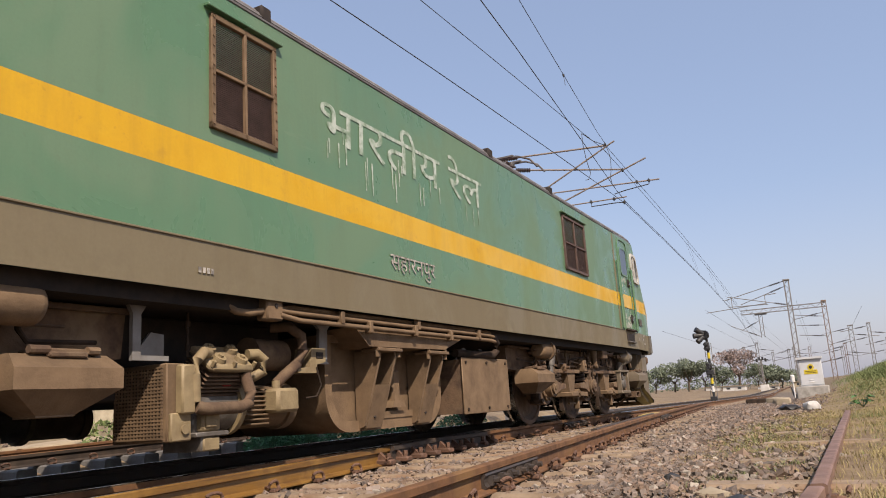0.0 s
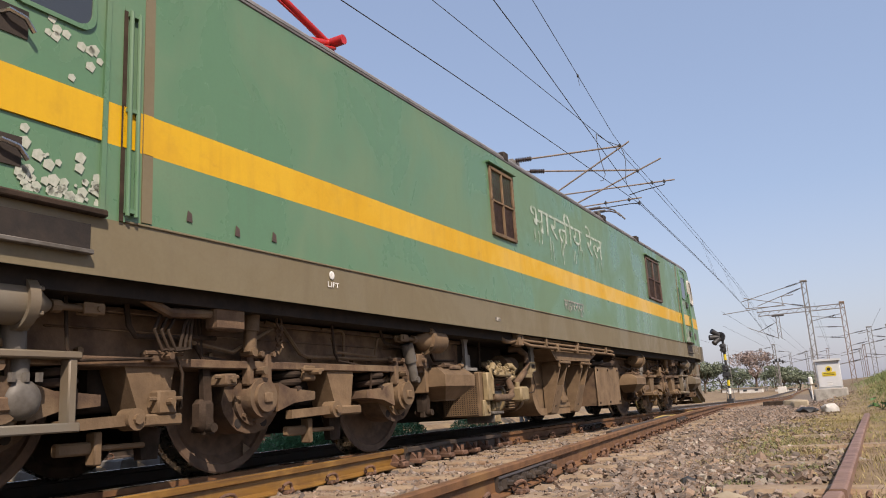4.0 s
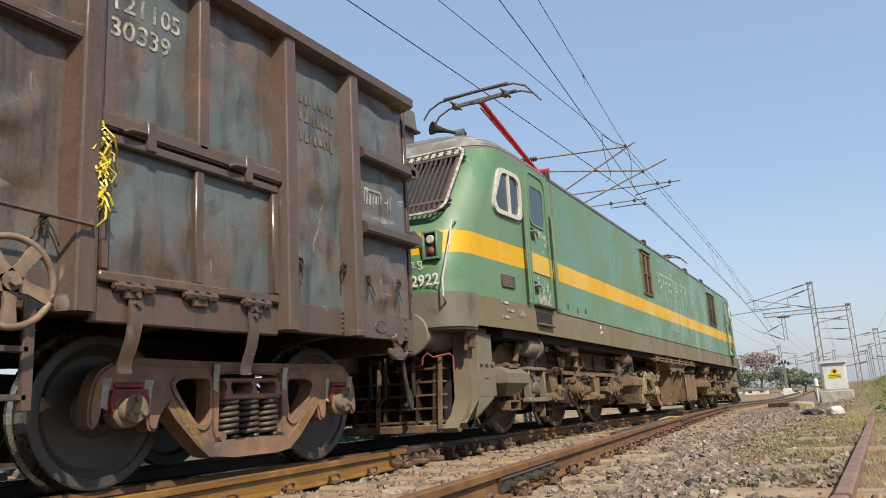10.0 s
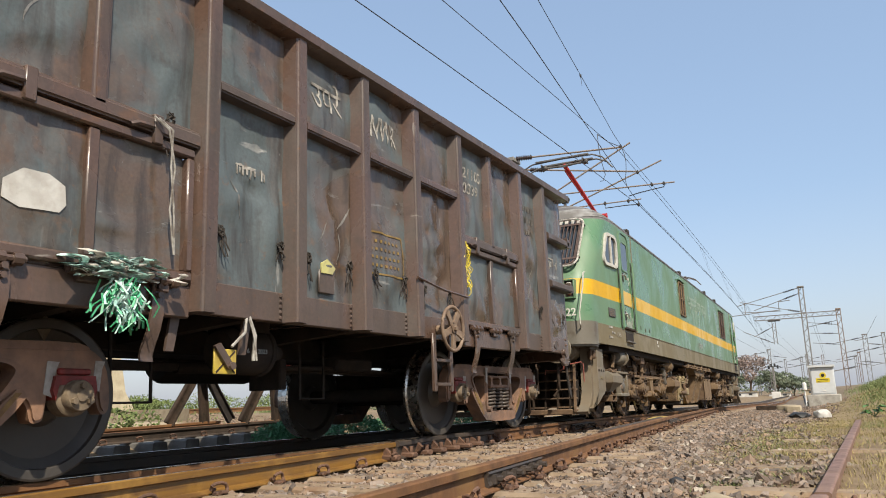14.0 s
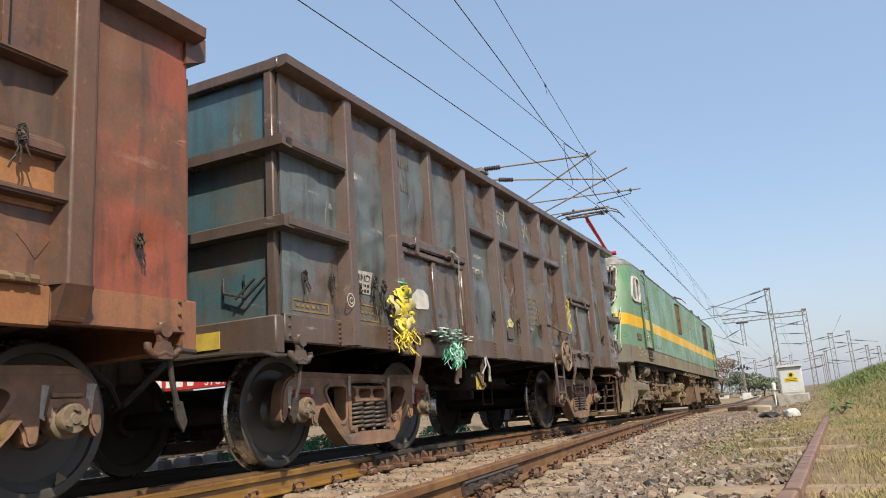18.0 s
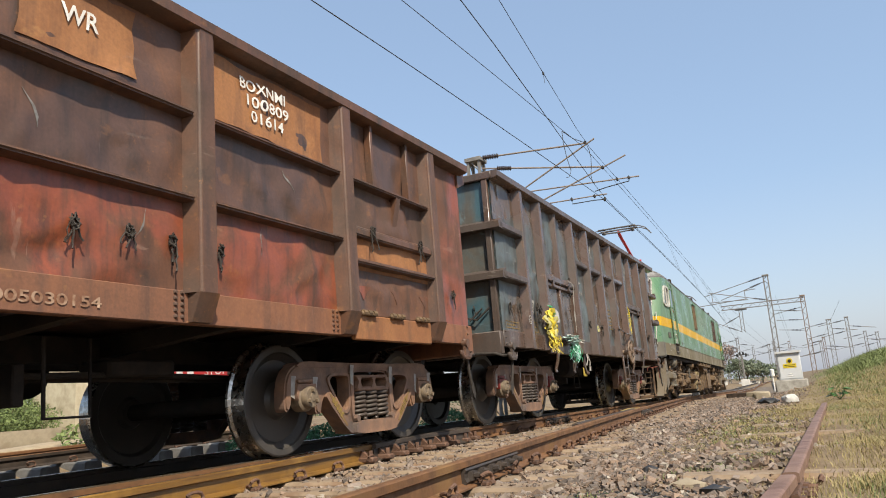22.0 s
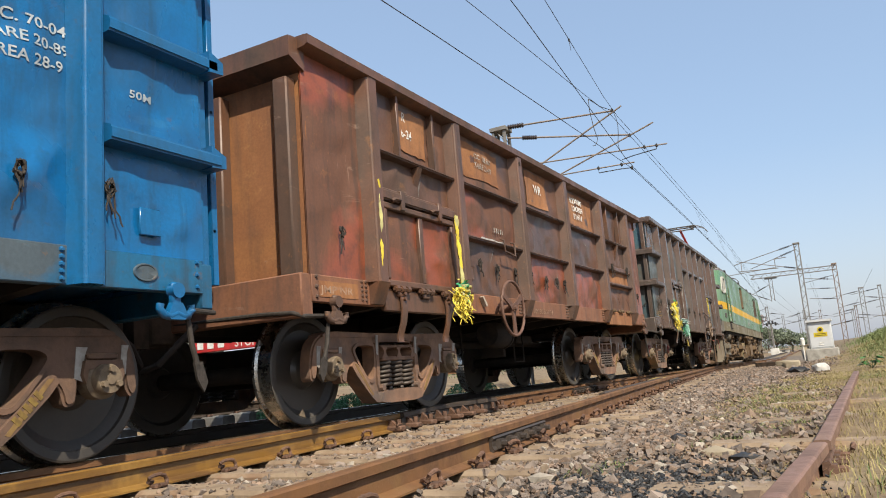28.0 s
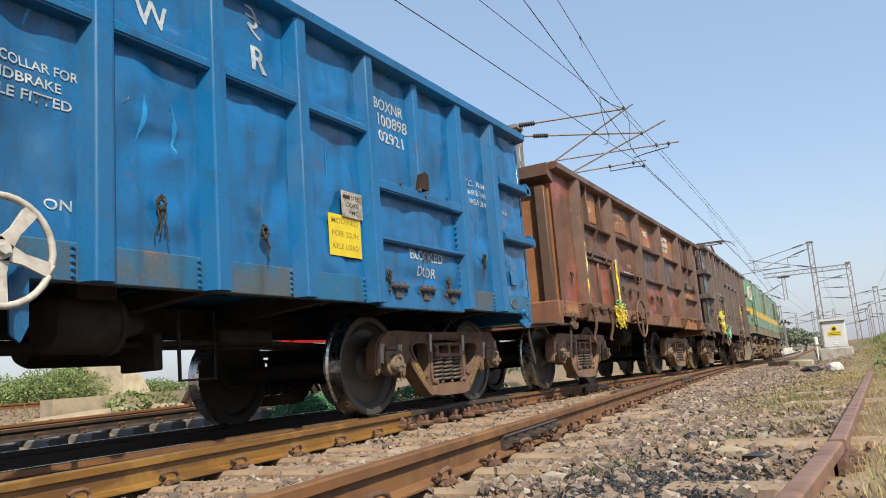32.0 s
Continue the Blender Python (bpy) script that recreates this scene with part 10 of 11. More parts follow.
for x, y in ((0.58, 0.02),):
    bm = bmn()
    lathe(bm, [(-0.42, 0.09), (-0.40, 0.085), (-0.34, 0.05), (-0.2, 0.025), (0.0, 0.02), (0.02, 0.045), (0.08, 0.045), (0.08, 0.001)], 16, 'y')
    part("horn", bm, M_BLACK, loco, "black trumpet horn", at=pose(x, y, 3.90, -3, 0, -34))
    bm = bmn()
    rod(bm, (x, y, 3.4), (x, y, 3.82), 0.028, 10)
    rod(bm, (x - 0.05, y, 3.89), (x + 0.06, y, 3.89), 0.07, 14)
    part("horn_post", bm, M_ROOF, loco)


def insulator(bm, x, y, z, h=0.26, r=0.055):
    lathe_pts = []
    for i in range(5):
        lathe_pts += [(z + h * i / 5, r * 0.55), (z + h * (i + 0.5) / 5, r)]
    lathe_pts.append((z + h, r * 0.5))
    b2 = bmn()
    lathe(b2, lathe_pts, 12, 'z')
    bmesh.ops.translate(b2, vec=(x, y, 0), verts=b2.verts)
    me = bpy.data.meshes.new("insulator")
    b2.to_mesh(me)
    b2.free()
    bm.from_mesh(me)
    bpy.data.meshes.remove(me)


def pantograph(y0, k, raised):
    """Single-arm current collector. k: which way the knee points."""
    p = new("pantograph")
    p.parent = loco
    p["label"] = "red single-arm pantograph, raised to the wire" if raised else "red single-arm pantograph, folded down"
    bm = bmn()
    for sx in (-0.45, 0.45):
        box(bm, sx - 0.03, sx + 0.03, y0 - 0.6, y0 + 0.6, 3.98, 4.05, 0.008)
    for yy in (-0.55, 0.55):
        box(bm, -0.48, 0.48, y0 + yy - 0.03, y0 + yy + 0.03, 3.98, 4.05, 0.008)
    part("base_frame", bm, M_RED, p)
    bm = bmn()
    for sx in (-0.45, 0.45):
        for yy in (-0.5, 0.5):
            insulator(bm, sx, y0 + yy, 3.62, 0.36, 0.07)
    part("insulators", bm, M_INSUL, p)
    if raised:
        knee, head = (y0 + k * 1.5, 4.62), (y0 - k * 0.95, 5.22)
    else:
        knee, head = (y0 + k * 1.5, 4.12), (y0 - k * 0.6, 4.2)
    bm = bmn()
    rod(bm, (0, y0 - k * 0.35, 4.05), (0, knee[0], knee[1]), 0.055, 10)
    rod(bm, (0.09, y0 - k * 0.2, 4.05), (0.09, knee[0], knee[1] - 0.08), 0.02, 8)
    part("lower_arm", bm, M_RED, p)
    bm = bmn()
    rod(bm, (0, knee[0], knee[1]), (0, head[0], head[1]), 0.045, 10)
    rod(bm, (-0.22, knee[0], knee[1]), (0.22, knee[0], knee[1]), 0.06, 10)
    rod(bm, (0.0, knee[0] + 0.1 * k, knee[1] - 0.05), (0, head[0], head[1] - 0.12), 0.014, 6)
    part("upper_arm", bm, M_RED, p, "red enamelled upper arm")
    for dy in (-0.17, 0.17):
        bm = bmn()
        pts = [(-0.98, 0.0, -0.24), (-0.86, 0, -0.09), (-0.66, 0, 0.0), (0, 0, 0.02), (0.66, 0, 0.0), (0.86, 0, -0.09), (0.98, 0, -0.24)]
        pipe(bm, [(x, head[0] + dy, head[1] + 0.08 + z) for x, _, z in pts], 0.017, 8)
        box(bm, -0.58, 0.58, head[0] + dy - 0.03, head[0] + dy + 0.03, head[1] + 0.09, head[1] + 0.125, 0.006)
        part("collector_strip", bm, M_ROOF, p, "dark carbon collector with curved horns")
    bm = bmn()
    for sx in (-0.45, 0.45):
        rod(bm, (sx, head[0] - 0.2, head[1] + 0.03), (sx, head[0] + 0.2, head[1] + 0.03), 0.018, 8)
        rod(bm, (sx, head[0], head[1] + 0.02), (0, head[0], head[1] - 0.02), 0.02, 8)
        box(bm, sx - 0.05, sx + 0.05, head[0] - 0.06, head[0] + 0.06, head[1] - 0.03, head[1] + 0.06, 0.01)
    rod(bm, (-0.5, head[0], head[1]), (0.5, head[0], head[1]), 0.022, 8)
    part("head_carrier", bm, M_ROOF, p)


pantograph(3.0, 1, True)
pantograph(2 * YM - 3.0, -1, False)
for y0, y1, z, w in ((2.0, 4.2, 3.62, 0.9), (5.4, 7.2, 3.70, 0.7), (8.0, 9.6, 3.72, 0.75), (11.4, 13.7, 3.62, 0.9)):
    bm = bmn()
    box(bm, -w, w, y0, y1, 3.5, z + 0.06, 0.03)
    part("roof_hatch", bm, M_ROOF, loco)
for y in (4.6, 5.0, 7.5, 10.2, 10.7, 11.0):
    bm = bmn()
    insulator(bm, 0.62, y, 3.5, 0.42, 0.06)
    insulator(bm, -0.3, y, 3.66, 0.30, 0.06)
    part("roof_insulators", bm, M_INSUL, loco)
bm = bmn()
pipe(bm, [(0.62, 4.5, 3.93), (0.62, 7.5, 3.95), (0.62, 11.1, 3.93)], 0.018, 6)
part("roof_bus_bar", bm, M_GALV, loco)
for y in (5.9, 9.9, 12.0, 0.62):
    bm = bmn()
    box(bm, 1.36, 1.555, y - 0.06, y + 0.06, 3.19, 3.33, 0.02)
    part("lifting_bracket", bm, M_BLACK, loco)

# ---- bogies and gear below ----
bm = bmn()
box(bm, -1.45, 1.45, -1.0, 16.7, 1.05, 1.15)
part("underframe", bm, M_BLACK, loco)
for ax in (0.0, 1.85, 3.7, 12.0, 13.85, 15.7):
    wheelset(loco, ax, 0.535, M_WHEELR)


def loco_bogie(yr, k):
    """yr: the outer axle; k: +1 towards the middle when y grows."""
    def Y(v):
        return yr + k * v

    def by(a, b):
        return sorted((Y(a), Y(b)))
    for sx in (1, -1):
        def X(a, b):
            return sorted((a * sx, b * sx))
        # deep box beam with a proud lower flange
        prof = [(-0.50, 1.03), (5.0, 1.03), (4.97, 0.74), (4.55, 0.72), (-0.5, 0.72), (-0.90, 0.74), (-0.86, 0.82)]
        bm = bmn()
        prism(bm, [(Y(u), v) for u, v in prof], "x", *X(1.02, 1.19))
        fr = part("bogie_frame", bm, M_DUST, loco, "fabricated bogie side frame under brown brake dust")
        for z0, z1, x1, y0, y1 in ((1.0, 1.035, 1.235, -0.50, 5.0), (0.69, 0.745, 1.30, -0.5, 4.5), (0.90, 0.915, 1.20, 0.3, 4.6)):
            bm = bmn()
            box(bm, *X(1.02, x1), *by(y0, y1), z0, z1, 0.006)
            part("frame_flange", bm, M_DUST, fr)
        for a in (0.5, 1.45, 2.5, 3.05, 4.0):
            bm = bmn()
            rod(bm, (1.19 * sx, Y(a), 0.78), (1.23 * sx, Y(a), 0.78), 0.02, 6)
            rod(bm, (1.21 * sx, Y(a), 0.80), (1.21 * sx, Y(a), 0.70), 0.012, 6)
            part("pipe_clip", bm, M_TAN, fr)
        for a, d in ((0.0, 1), (1.85, 1), (3.7, -1)):
            # axle box: bolted boss on a lobed casting with a wing under the spring
            bm = bmn()
            prism(bm, soften([(Y(a - 0.29), 0.44), (Y(a - 0.17), 0.30), (Y(a - 0.02), 0.255), (Y(a + 0.17), 0.29), (Y(a + 0.29), 0.42), (Y(a + 0.25), 0.60), (Y(a + 0.1), 0.68), (Y(a - 0.12), 0.68), (Y(a - 0.25), 0.60)]), "x", *X(1.0, 1.20))
            bx = part("axle_box", bm, M_DUST, fr, "cast axle box with a bolted boss")
            bm = bmn()
            for r0, x0, x1 in ((0.185, 1.19, 1.23), (0.135, 1.22, 1.32), (0.10, 1.31, 1.35)):
                rod(bm, (x0 * sx, Y(a), 0.50), (x1 * sx, Y(a), 0.50), r0, 22)
            for q in range(8):
                t = radians(45 * q)
                rod(bm, (1.22 * sx, Y(a) + 0.16 * math.cos(t), 0.50 + 0.16 * math.sin(t)), (1.25 * sx, Y(a) + 0.16 * math.cos(t), 0.50 + 0.16 * math.sin(t)), 0.014, 6)
            box(bm, *X(1.34, 1.365), *by(a - 0.035, a + 0.045), 0.46, 0.53, 0.008)
            part("boss", bm, M_TAN if a > 3 else M_DUST, bx, "round bearing boss")
            for q in (-0.13, 0.12):
                bm = bmn()
                rod(bm, (1.19 * sx, Y(a + q), 0.335), (1.204 * sx, Y(a + q), 0.335), 0.032, 10)
                part("lobe_hole", bm, M_BLACK, bx)
            bm = bmn()
            prism(bm, [(Y(a + d * 0.58), 0.535), (Y(a + d * 0.30), 0.56), (Y(a + d * 0.18), 0.60), (Y(a + d * 0.16), 0.40), (Y(a + d * 0.34), 0.455), (Y(a + d * 0.58), 0.475)], "x", *X(1.02, 1.30))
            part("spring_wing", bm, M_DUST, bx)
            bm = bmn()
            helix(bm, (1.17 * sx, Y(a + d * 0.37), 0.550), 0.112, 0.15, 2.7, 0.026, 16, 8)
            part("coil_spring", bm, M_DUST2, fr, smooth=True)
            # brake caliper over the box, hanger rods, shoe below
            bm = bmn()
            for q in (-0.11, 0.07):
                box(bm, *X(1.24, 1.31), *by(a + q - 0.03, a + q + 0.03), 0.58, 0.80, 0.012)
            box(bm, *X(1.25, 1.30), *by(a - 0.17, a + 0.12), 0.77, 0.82, 0.01)
            for q in (-0.15, -0.02, 0.1):
                rod(bm, (1.29 * sx, Y(a + q), 0.795), (1.33 * sx, Y(a + q), 0.795), 0.02, 6)
            rod(bm, (1.22 * sx, Y(a - 0.02), 0.68), (1.36 * sx, Y(a - 0.02), 0.68), 0.028, 8)
            part("brake_caliper", bm, M_DUST, fr, "forked brake lever over the axle box")
            bm = bmn()
            box(bm, *X(1.16, 1.28), *by(a - d * 0.52, a - d * 0.40), 0.30, 0.50, 0.03)
            prism(bm, [(Y(a - d * 0.50), 0.70), (Y(a - d * 0.44), 0.70), (Y(a - d * 0.40), 0.28), (Y(a - d * 0.48), 0.28)], "x", *X(1.22, 1.26))
            rod(bm, (1.14 * sx, Y(a - d * 0.46), 0.32), (1.32 * sx, Y(a - d * 0.46), 0.32), 0.03, 10)
            part("brake_shoe", bm, M_DUST2, fr)
        # frame legs with the axle guide links
        for a, e in ((0.74, 0.33), (2.60, 2.15)):
            bm = bmn()
            prism(bm, [(Y(a), 0.70), (Y(a + 0.36), 0.70), (Y(a + 0.31), 0.41), (Y(a + 0.11), 0.41)], "x", *X(1.06, 1.28))
            part("frame_leg", bm, M_TAN, fr, "tapered leg below the bogie beam")
            bm = bmn()
            box(bm, *X(1.04, 1.34), *by(a + 0.09, a + 0.38), 0.35, 0.42, 0.012)
            part("leg_foot", bm, M_TAN, fr)
            bm = bmn()
            prism(bm, [(Y(e), 0.345), (Y(a + 0.08), 0.365), (Y(a + 0.08), 0.425), (Y(e), 0.405)], "x", *X(1.25, 1.31))
            rod(bm, (1.23 * sx, Y(a + 0.05), 0.395), (1.34 * sx, Y(a + 0.05), 0.395), 0.062, 16)
            rod(bm, (1.33 * sx, Y(a + 0.05), 0.395), (1.36 * sx, Y(a + 0.05), 0.395), 0.03, 8)
            part("guide_link", bm, M_TAN, fr, "axle guide link with a round eye")
            bm = bmn()
            box(bm, *X(1.16, 1.22), *by(e + 0.06, e + 0.30), 0.22, 0.29, 0.012)
            box(bm, *X(1.17, 1.25), *by(e + 0.26, e + 0.31), 0.16, 0.34, 0.008)
            rod(bm, (1.2 * sx, Y(e + 0.3), 0.25), (1.2 * sx, Y(e + 0.62), 0.25), 0.016, 6)
            part("slack_adjuster", bm, M_TAN, fr)
            bm = bmn()
            prism(bm, [(Y(e + 0.62), 0.36), (Y(e + 0.78), 0.34), (Y(e + 0.76), 0.16), (Y(e + 0.64), 0.16)], "x", *X(1.10, 1.16))
            part("perforated_bracket", bm, M_DUST2, fr)
        # oil dampers: leaning at the inner box, upright at the others
        for a, z0, b2, z1 in ((3.74, 0.94, 3.84, 0.62), (1.72, 1.08, 1.70, 0.80)):
            bm = bmn()
            zm = (z0 + z1) / 2
            rod(bm, (1.33 * sx, Y(a), z0), (1.33 * sx, Y((a + b2) / 2), zm), 0.058, 14)
            rod(bm, (1.33 * sx, Y((a + b2) / 2), zm + 0.02), (1.33 * sx, Y(b2), z1), 0.045, 14)
            rod(bm, (1.26 * sx, Y(b2), z1), (1.38 * sx, Y(b2), z1), 0.03, 8)
            part("damper", bm, M_GREYM if a > 3 else M_TAN, fr, "oil damper strut")
        # cylindrical brake actuators and air pots
        for a, z, way in ((0.06, 0.985, 1), (4.0, 0.985, -1)):
            bm = bmn()
            lathe(bm, [(-0.32, 0.02), (-0.32, 0.085), (-0.30, 0.105), (-0.27, 0.114), (-0.03, 0.114), (-0.03, 0.138), (0.025, 0.138), (0.03, 0.105), (0.06, 0.095), (0.11, 0.055), (0.15, 0.03), (0.15, 0.01)], 24, 'y')
            for q in range(6):
                t = radians(60 * q + 30)
                rod(bm, (0.122 * math.cos(t), 0.02, 0.122 * math.sin(t)), (0.122 * math.cos(t), 0.05, 0.122 * math.sin(t)), 0.014, 6)
            pot = part("air_pot", bm, M_FAIR if a < 1 else M_TAN, fr, "dusty cylindrical brake pot with a bolted flange", at=pose(1.36 * sx, Y(a), z, 0, 0, 0 if k * way > 0 else 180))
            bm = bmn()
            rod(bm, (0, 0.14, 0), (0, 0.34, 0), 0.018, 10)
            rod(bm, (0, 0.16, 0), (0, 0.21, 0), 0.036, 8)
            for q in (-0.03, 0.03):
                box(bm, q - 0.008, q + 0.008, 0.33, 0.46, -0.032, 0.032, 0.006)
            rod(bm, (-0.05, 0.42, 0), (0.05, 0.42, 0), 0.016, 8)
            part("push_rod", bm, M_TAN, pot)
            bm = bmn()
            e = a - 0.30 * way
            prism(bm, [(Y(e), z + 0.02), (Y(e - 0.14 * way), z + 0.03), (Y(e - 0.26 * way), z - 0.17), (Y(e - 0.21 * way), z - 0.19), (Y(e - 0.12 * way), z - 0.03), (Y(e), z - 0.03)], "x", *X(1.33, 1.37))
            if way > 0:
                part("lever_arm", bm, M_TAN, fr)
            else:
                bm.free()
        # sand boxes
        for a in (-0.77, 4.43):
            bm = bmn()
            hw = 0.295
            top_, bot_ = [], []
            rings = [(0.735, hw - 0.02, 1.20, 1.40), (0.660, hw + 0.015, 1.18, 1.50), (0.555, hw + 0.015, 1.18, 1.50), (0.43, 0.11, 1.20, 1.38), (0.42, 0.11, 1.20, 1.38)]
            vs = []
            for z, h, xa, xb in rings:
                vs.append([bm.verts.new((xx * sx, Y(a + yy), z)) for xx, yy in ((xa, -h), (xb, -h), (xb, h), (xa, h))])
            fs = [bm.faces.new(vs[0]), bm.faces.new(vs[-1])]
            for r0, r1 in zip(vs, vs[1:]):
                for q in range(4):
                    fs.append(bm.faces.new((r0[q], r0[(q + 1) % 4], r1[(q + 1) % 4], r1[q])))
            bmesh.ops.recalc_face_normals(bm, faces=fs)
            sb = part("sand_box", bm, M_FAIR if a < 0 else M_TAN, loco, "hopper-shaped sand box with a hinged lid")
            bm = bmn()
            box(bm, *X(1.24, 1.42), *by(a - 0.13, a + 0.15), 0.735, 0.765, 0.008)
            box(bm, *X(1.40, 1.45), *by(a - 0.09, a + 0.13), 0.715, 0.745, 0.008)
            rod(bm, (1.42 * sx, Y(a - 0.19), 0.755), (1.42 * sx, Y(a - 0.08), 0.755), 0.022, 8)
            rod(bm, (1.42 * sx, Y(a + 0.14), 0.755), (1.42 * sx, Y(a + 0.21), 0.755), 0.022, 8)
            part("lid", bm, M_DUST, sb)
            bm = bmn()
            box(bm, *X(1.14, 1.32), *by(a - 0.37, a - 0.31), 0.50, 0.78, 0.008)
            part("mounting_plate", bm, M_TAN, sb)
            bm = bmn()
            if a > 0:
                continue
            pipe(bm, [(1.3 * sx, Y(a), 0.42), (1.28 * sx, Y(a + 0.02), 0.34), (1.1 * sx, Y(a + 0.1), 0.22), (0.95 * sx, Y(a + 0.12), 0.10)], 0.022, 8)
            for q in (0.27, 0.36):
                box(bm, *X(1.26, 1.40), *by(a - 0.04, a + 0.25), q - 0.01, q + 0.01, 0.004)
            for q in (-0.04, 0.24):
                box(bm, *X(1.26, 1.40), *by(a + q - 0.01, a + q + 0.01), 0.27, 0.36, 0.004)
            box(bm, *X(1.20, 1.28), *by(a - 0.04, a + 0.25), 0.26, 0.37, 0.008)
            part("sand_pipe", bm, M_DUST, sb)
        # tan bracket with a grey pot, cable loops, pipes on the frame
        bm = bmn()
        for d in (-0.17, 0.33):
            box(bm, *X(1.30, 1.38), *by(d, d + 0.05), 0.37, 0.74, 0.008)
        box(bm, *X(1.28, 1.39), *by(-0.20, 0.40), 0.715, 0.755, 0.008)
        box(bm, *X(1.28, 1.39), *by(-0.18, 0.40), 0.345, 0.395, 0.008)
        part("pot_bracket", bm, M_FAIR, fr)
        bm = bmn()
        lathe(bm, [(1.22 * sx, 0.02), (1.22 * sx, 0.10), (1.34 * sx, 0.10), (1.365 * sx, 0.085), (1.38 * sx, 0.05), (1.38 * sx, 0.01)], 24, 'x')
        for q in (-0.07, 0.0, 0.07):
            rod(bm, (1.36 * sx, q, 0.085), (1.36 * sx, q, 0.13), 0.02, 6)
        rod(bm, (1.30 * sx, 0.0, 0.08), (1.30 * sx, 0.0, 0.20), 0.05, 14)
        part("valve_pot", bm, M_GREYM, fr, "round grey valve pot", at=(0, Y(0.11), 0.515))
        bm = bmn()
        rod(bm, (1.28 * sx, Y(0.09), 0.74), (1.30 * sx, Y(0.07), 0.90), 0.062, 16)
        part("pot_neck", bm, M_GREYM, fr)
        bm = bmn()
        for q in range(3):
            pipe(bm, [(1.36 * sx, Y(0.95 + 0.06 * q), 1.04), (1.38 * sx, Y(0.86 + 0.05 * q), 0.90), (1.38 * sx, Y(0.92 + 0.05 * q), 0.78), (1.37 * sx, Y(1.06 + 0.04 * q), 0.80), (1.36 * sx, Y(1.10 + 0.03 * q), 0.94), (1.33 * sx, Y(1.2), 1.05)], 0.011, 6)
        part("cable_loops", bm, M_DUST2, fr)
        bm = bmn()
        pipe(bm, [(1.24 * sx, Y(1.95), 1.03), (1.25 * sx, Y(2.12), 1.01), (1.25 * sx, Y(2.32), 0.82), (1.25 * sx, Y(2.40), 0.795), (1.25 * sx, Y(3.45), 0.80), (1.24 * sx, Y(3.6), 0.82)], 0.016, 6)
        pipe(bm, [(1.24 * sx, Y(2.6), 1.02), (1.25 * sx, Y(2.85), 1.02), (1.25 * sx, Y(2.88), 0.99), (1.25 * sx, Y(2.88), 0.80)], 0.013, 6)
        pipe(bm, [(1.26 * sx, Y(1.2), 0.86), (1.27 * sx, Y(1.6), 0.80), (1.27 * sx, Y(2.0), 0.98)], 0.014, 6)
        pipe(bm, [(1.26 * sx, Y(2.7), 0.96), (1.27 * sx, Y(2.75), 0.84), (1.27 * sx, Y(3.3), 0.82), (1.27 * sx, Y(3.35), 0.98)], 0.012, 6)
        part("air_pipework", bm, M_TAN, fr)
        bm = bmn()
        box(bm, *X(1.34, 1.44), *by(1.28, 1.55), 0.92, 1.12, 0.015)
        pipe(bm, [(1.39 * sx, Y(0.7), 1.10), (1.40 * sx, Y(0.95), 1.0), (1.39 * sx, Y(1.28), 1.02)], 0.03, 8)
        part("junction_box", bm, M_DUST, loco)
        # small pipework, valves and brackets in front of the frame
        rq = random.Random(int(yr * 10) + 5 + sx)
        for q in range(7):
            a = rq.uniform(-0.1, 4.3)
            z = rq.uniform(0.70, 1.0)
            ln = rq.uniform(0.25, 0.8)
            xo = rq.uniform(1.25, 1.34)
            pts = [(xo * sx, Y(a), 1.06), (xo * sx, Y(a + 0.02), z + 0.06), (xo * sx, Y(a + 0.07), z), (xo * sx, Y(a + ln), z + rq.uniform(-0.06, 0.04))]
            if rq.random() < 0.6:
                pts += [(xo * sx, Y(a + ln + 0.05), z - 0.06), (xo * 0.98 * sx, Y(a + ln + 0.06), z - rq.uniform(0.12, 0.3))]
            bm = bmn()
            pipe(bm, pts, rq.uniform(0.008, 0.018), 6)
            part("air_pipe", bm, rq.choice((M_DUST2, M_DUST, M_DUST2, M_BLACK)), fr)
        for q in range(5):
            a = rq.uniform(0.2, 4.4)
            z = rq.uniform(0.38, 1.0)
            bm = bmn()
            w1, h1 = rq.uniform(0.03, 0.09), rq.uniform(0.03, 0.10)
            box(bm, *X(1.22, rq.uniform(1.30, 1.38)), *by(a - w1, a + w1), z - h1, z + h1, 0.012)
            rod(bm, (1.30 * sx, Y(a), z), (1.40 * sx, Y(a), z), 0.02, 8)
            rod(bm, (1.33 * sx, Y(a - w1 - 0.05), z + 0.02), (1.33 * sx, Y(a + w1 + 0.05), z + 0.02), 0.013, 6)
            part("valve_block", bm, rq.choice((M_DUST, M_DUST2, M_TAN)), fr)
        # lifting chain
        bm = bmn()
        for q in range(4):
            c = (1.33 * sx, Y(2.0), 1.02 - 0.06 * q)
            pipe(bm, [(c[0] + (0.02 if q % 2 else 0), c[1] + (0 if q % 2 else 0.02), c[2] + 0.03), (c[0] + (0.03 if q % 2 else 0), c[1] + (0 if q % 2 else 0.03), c[2]), (c[0], c[1], c[2] - 0.04), (c[0] - (0.03 if q % 2 else 0), c[1] - (0 if q % 2 else 0.03), c[2]), (c[0] - (0.02 if q % 2 else 0), c[1] - (0 if q % 2 else 0.02), c[2] + 0.03)], 0.01, 5)
        part("safety_chain", bm, M_DUST, fr)
    bm = bmn()
    box(bm, -1.05, 1.05, *by(0.7, 1.15), 0.45, 0.9, 0.03)
    box(bm, -1.05, 1.05, *by(2.55, 3.0), 0.45, 0.9, 0.03)
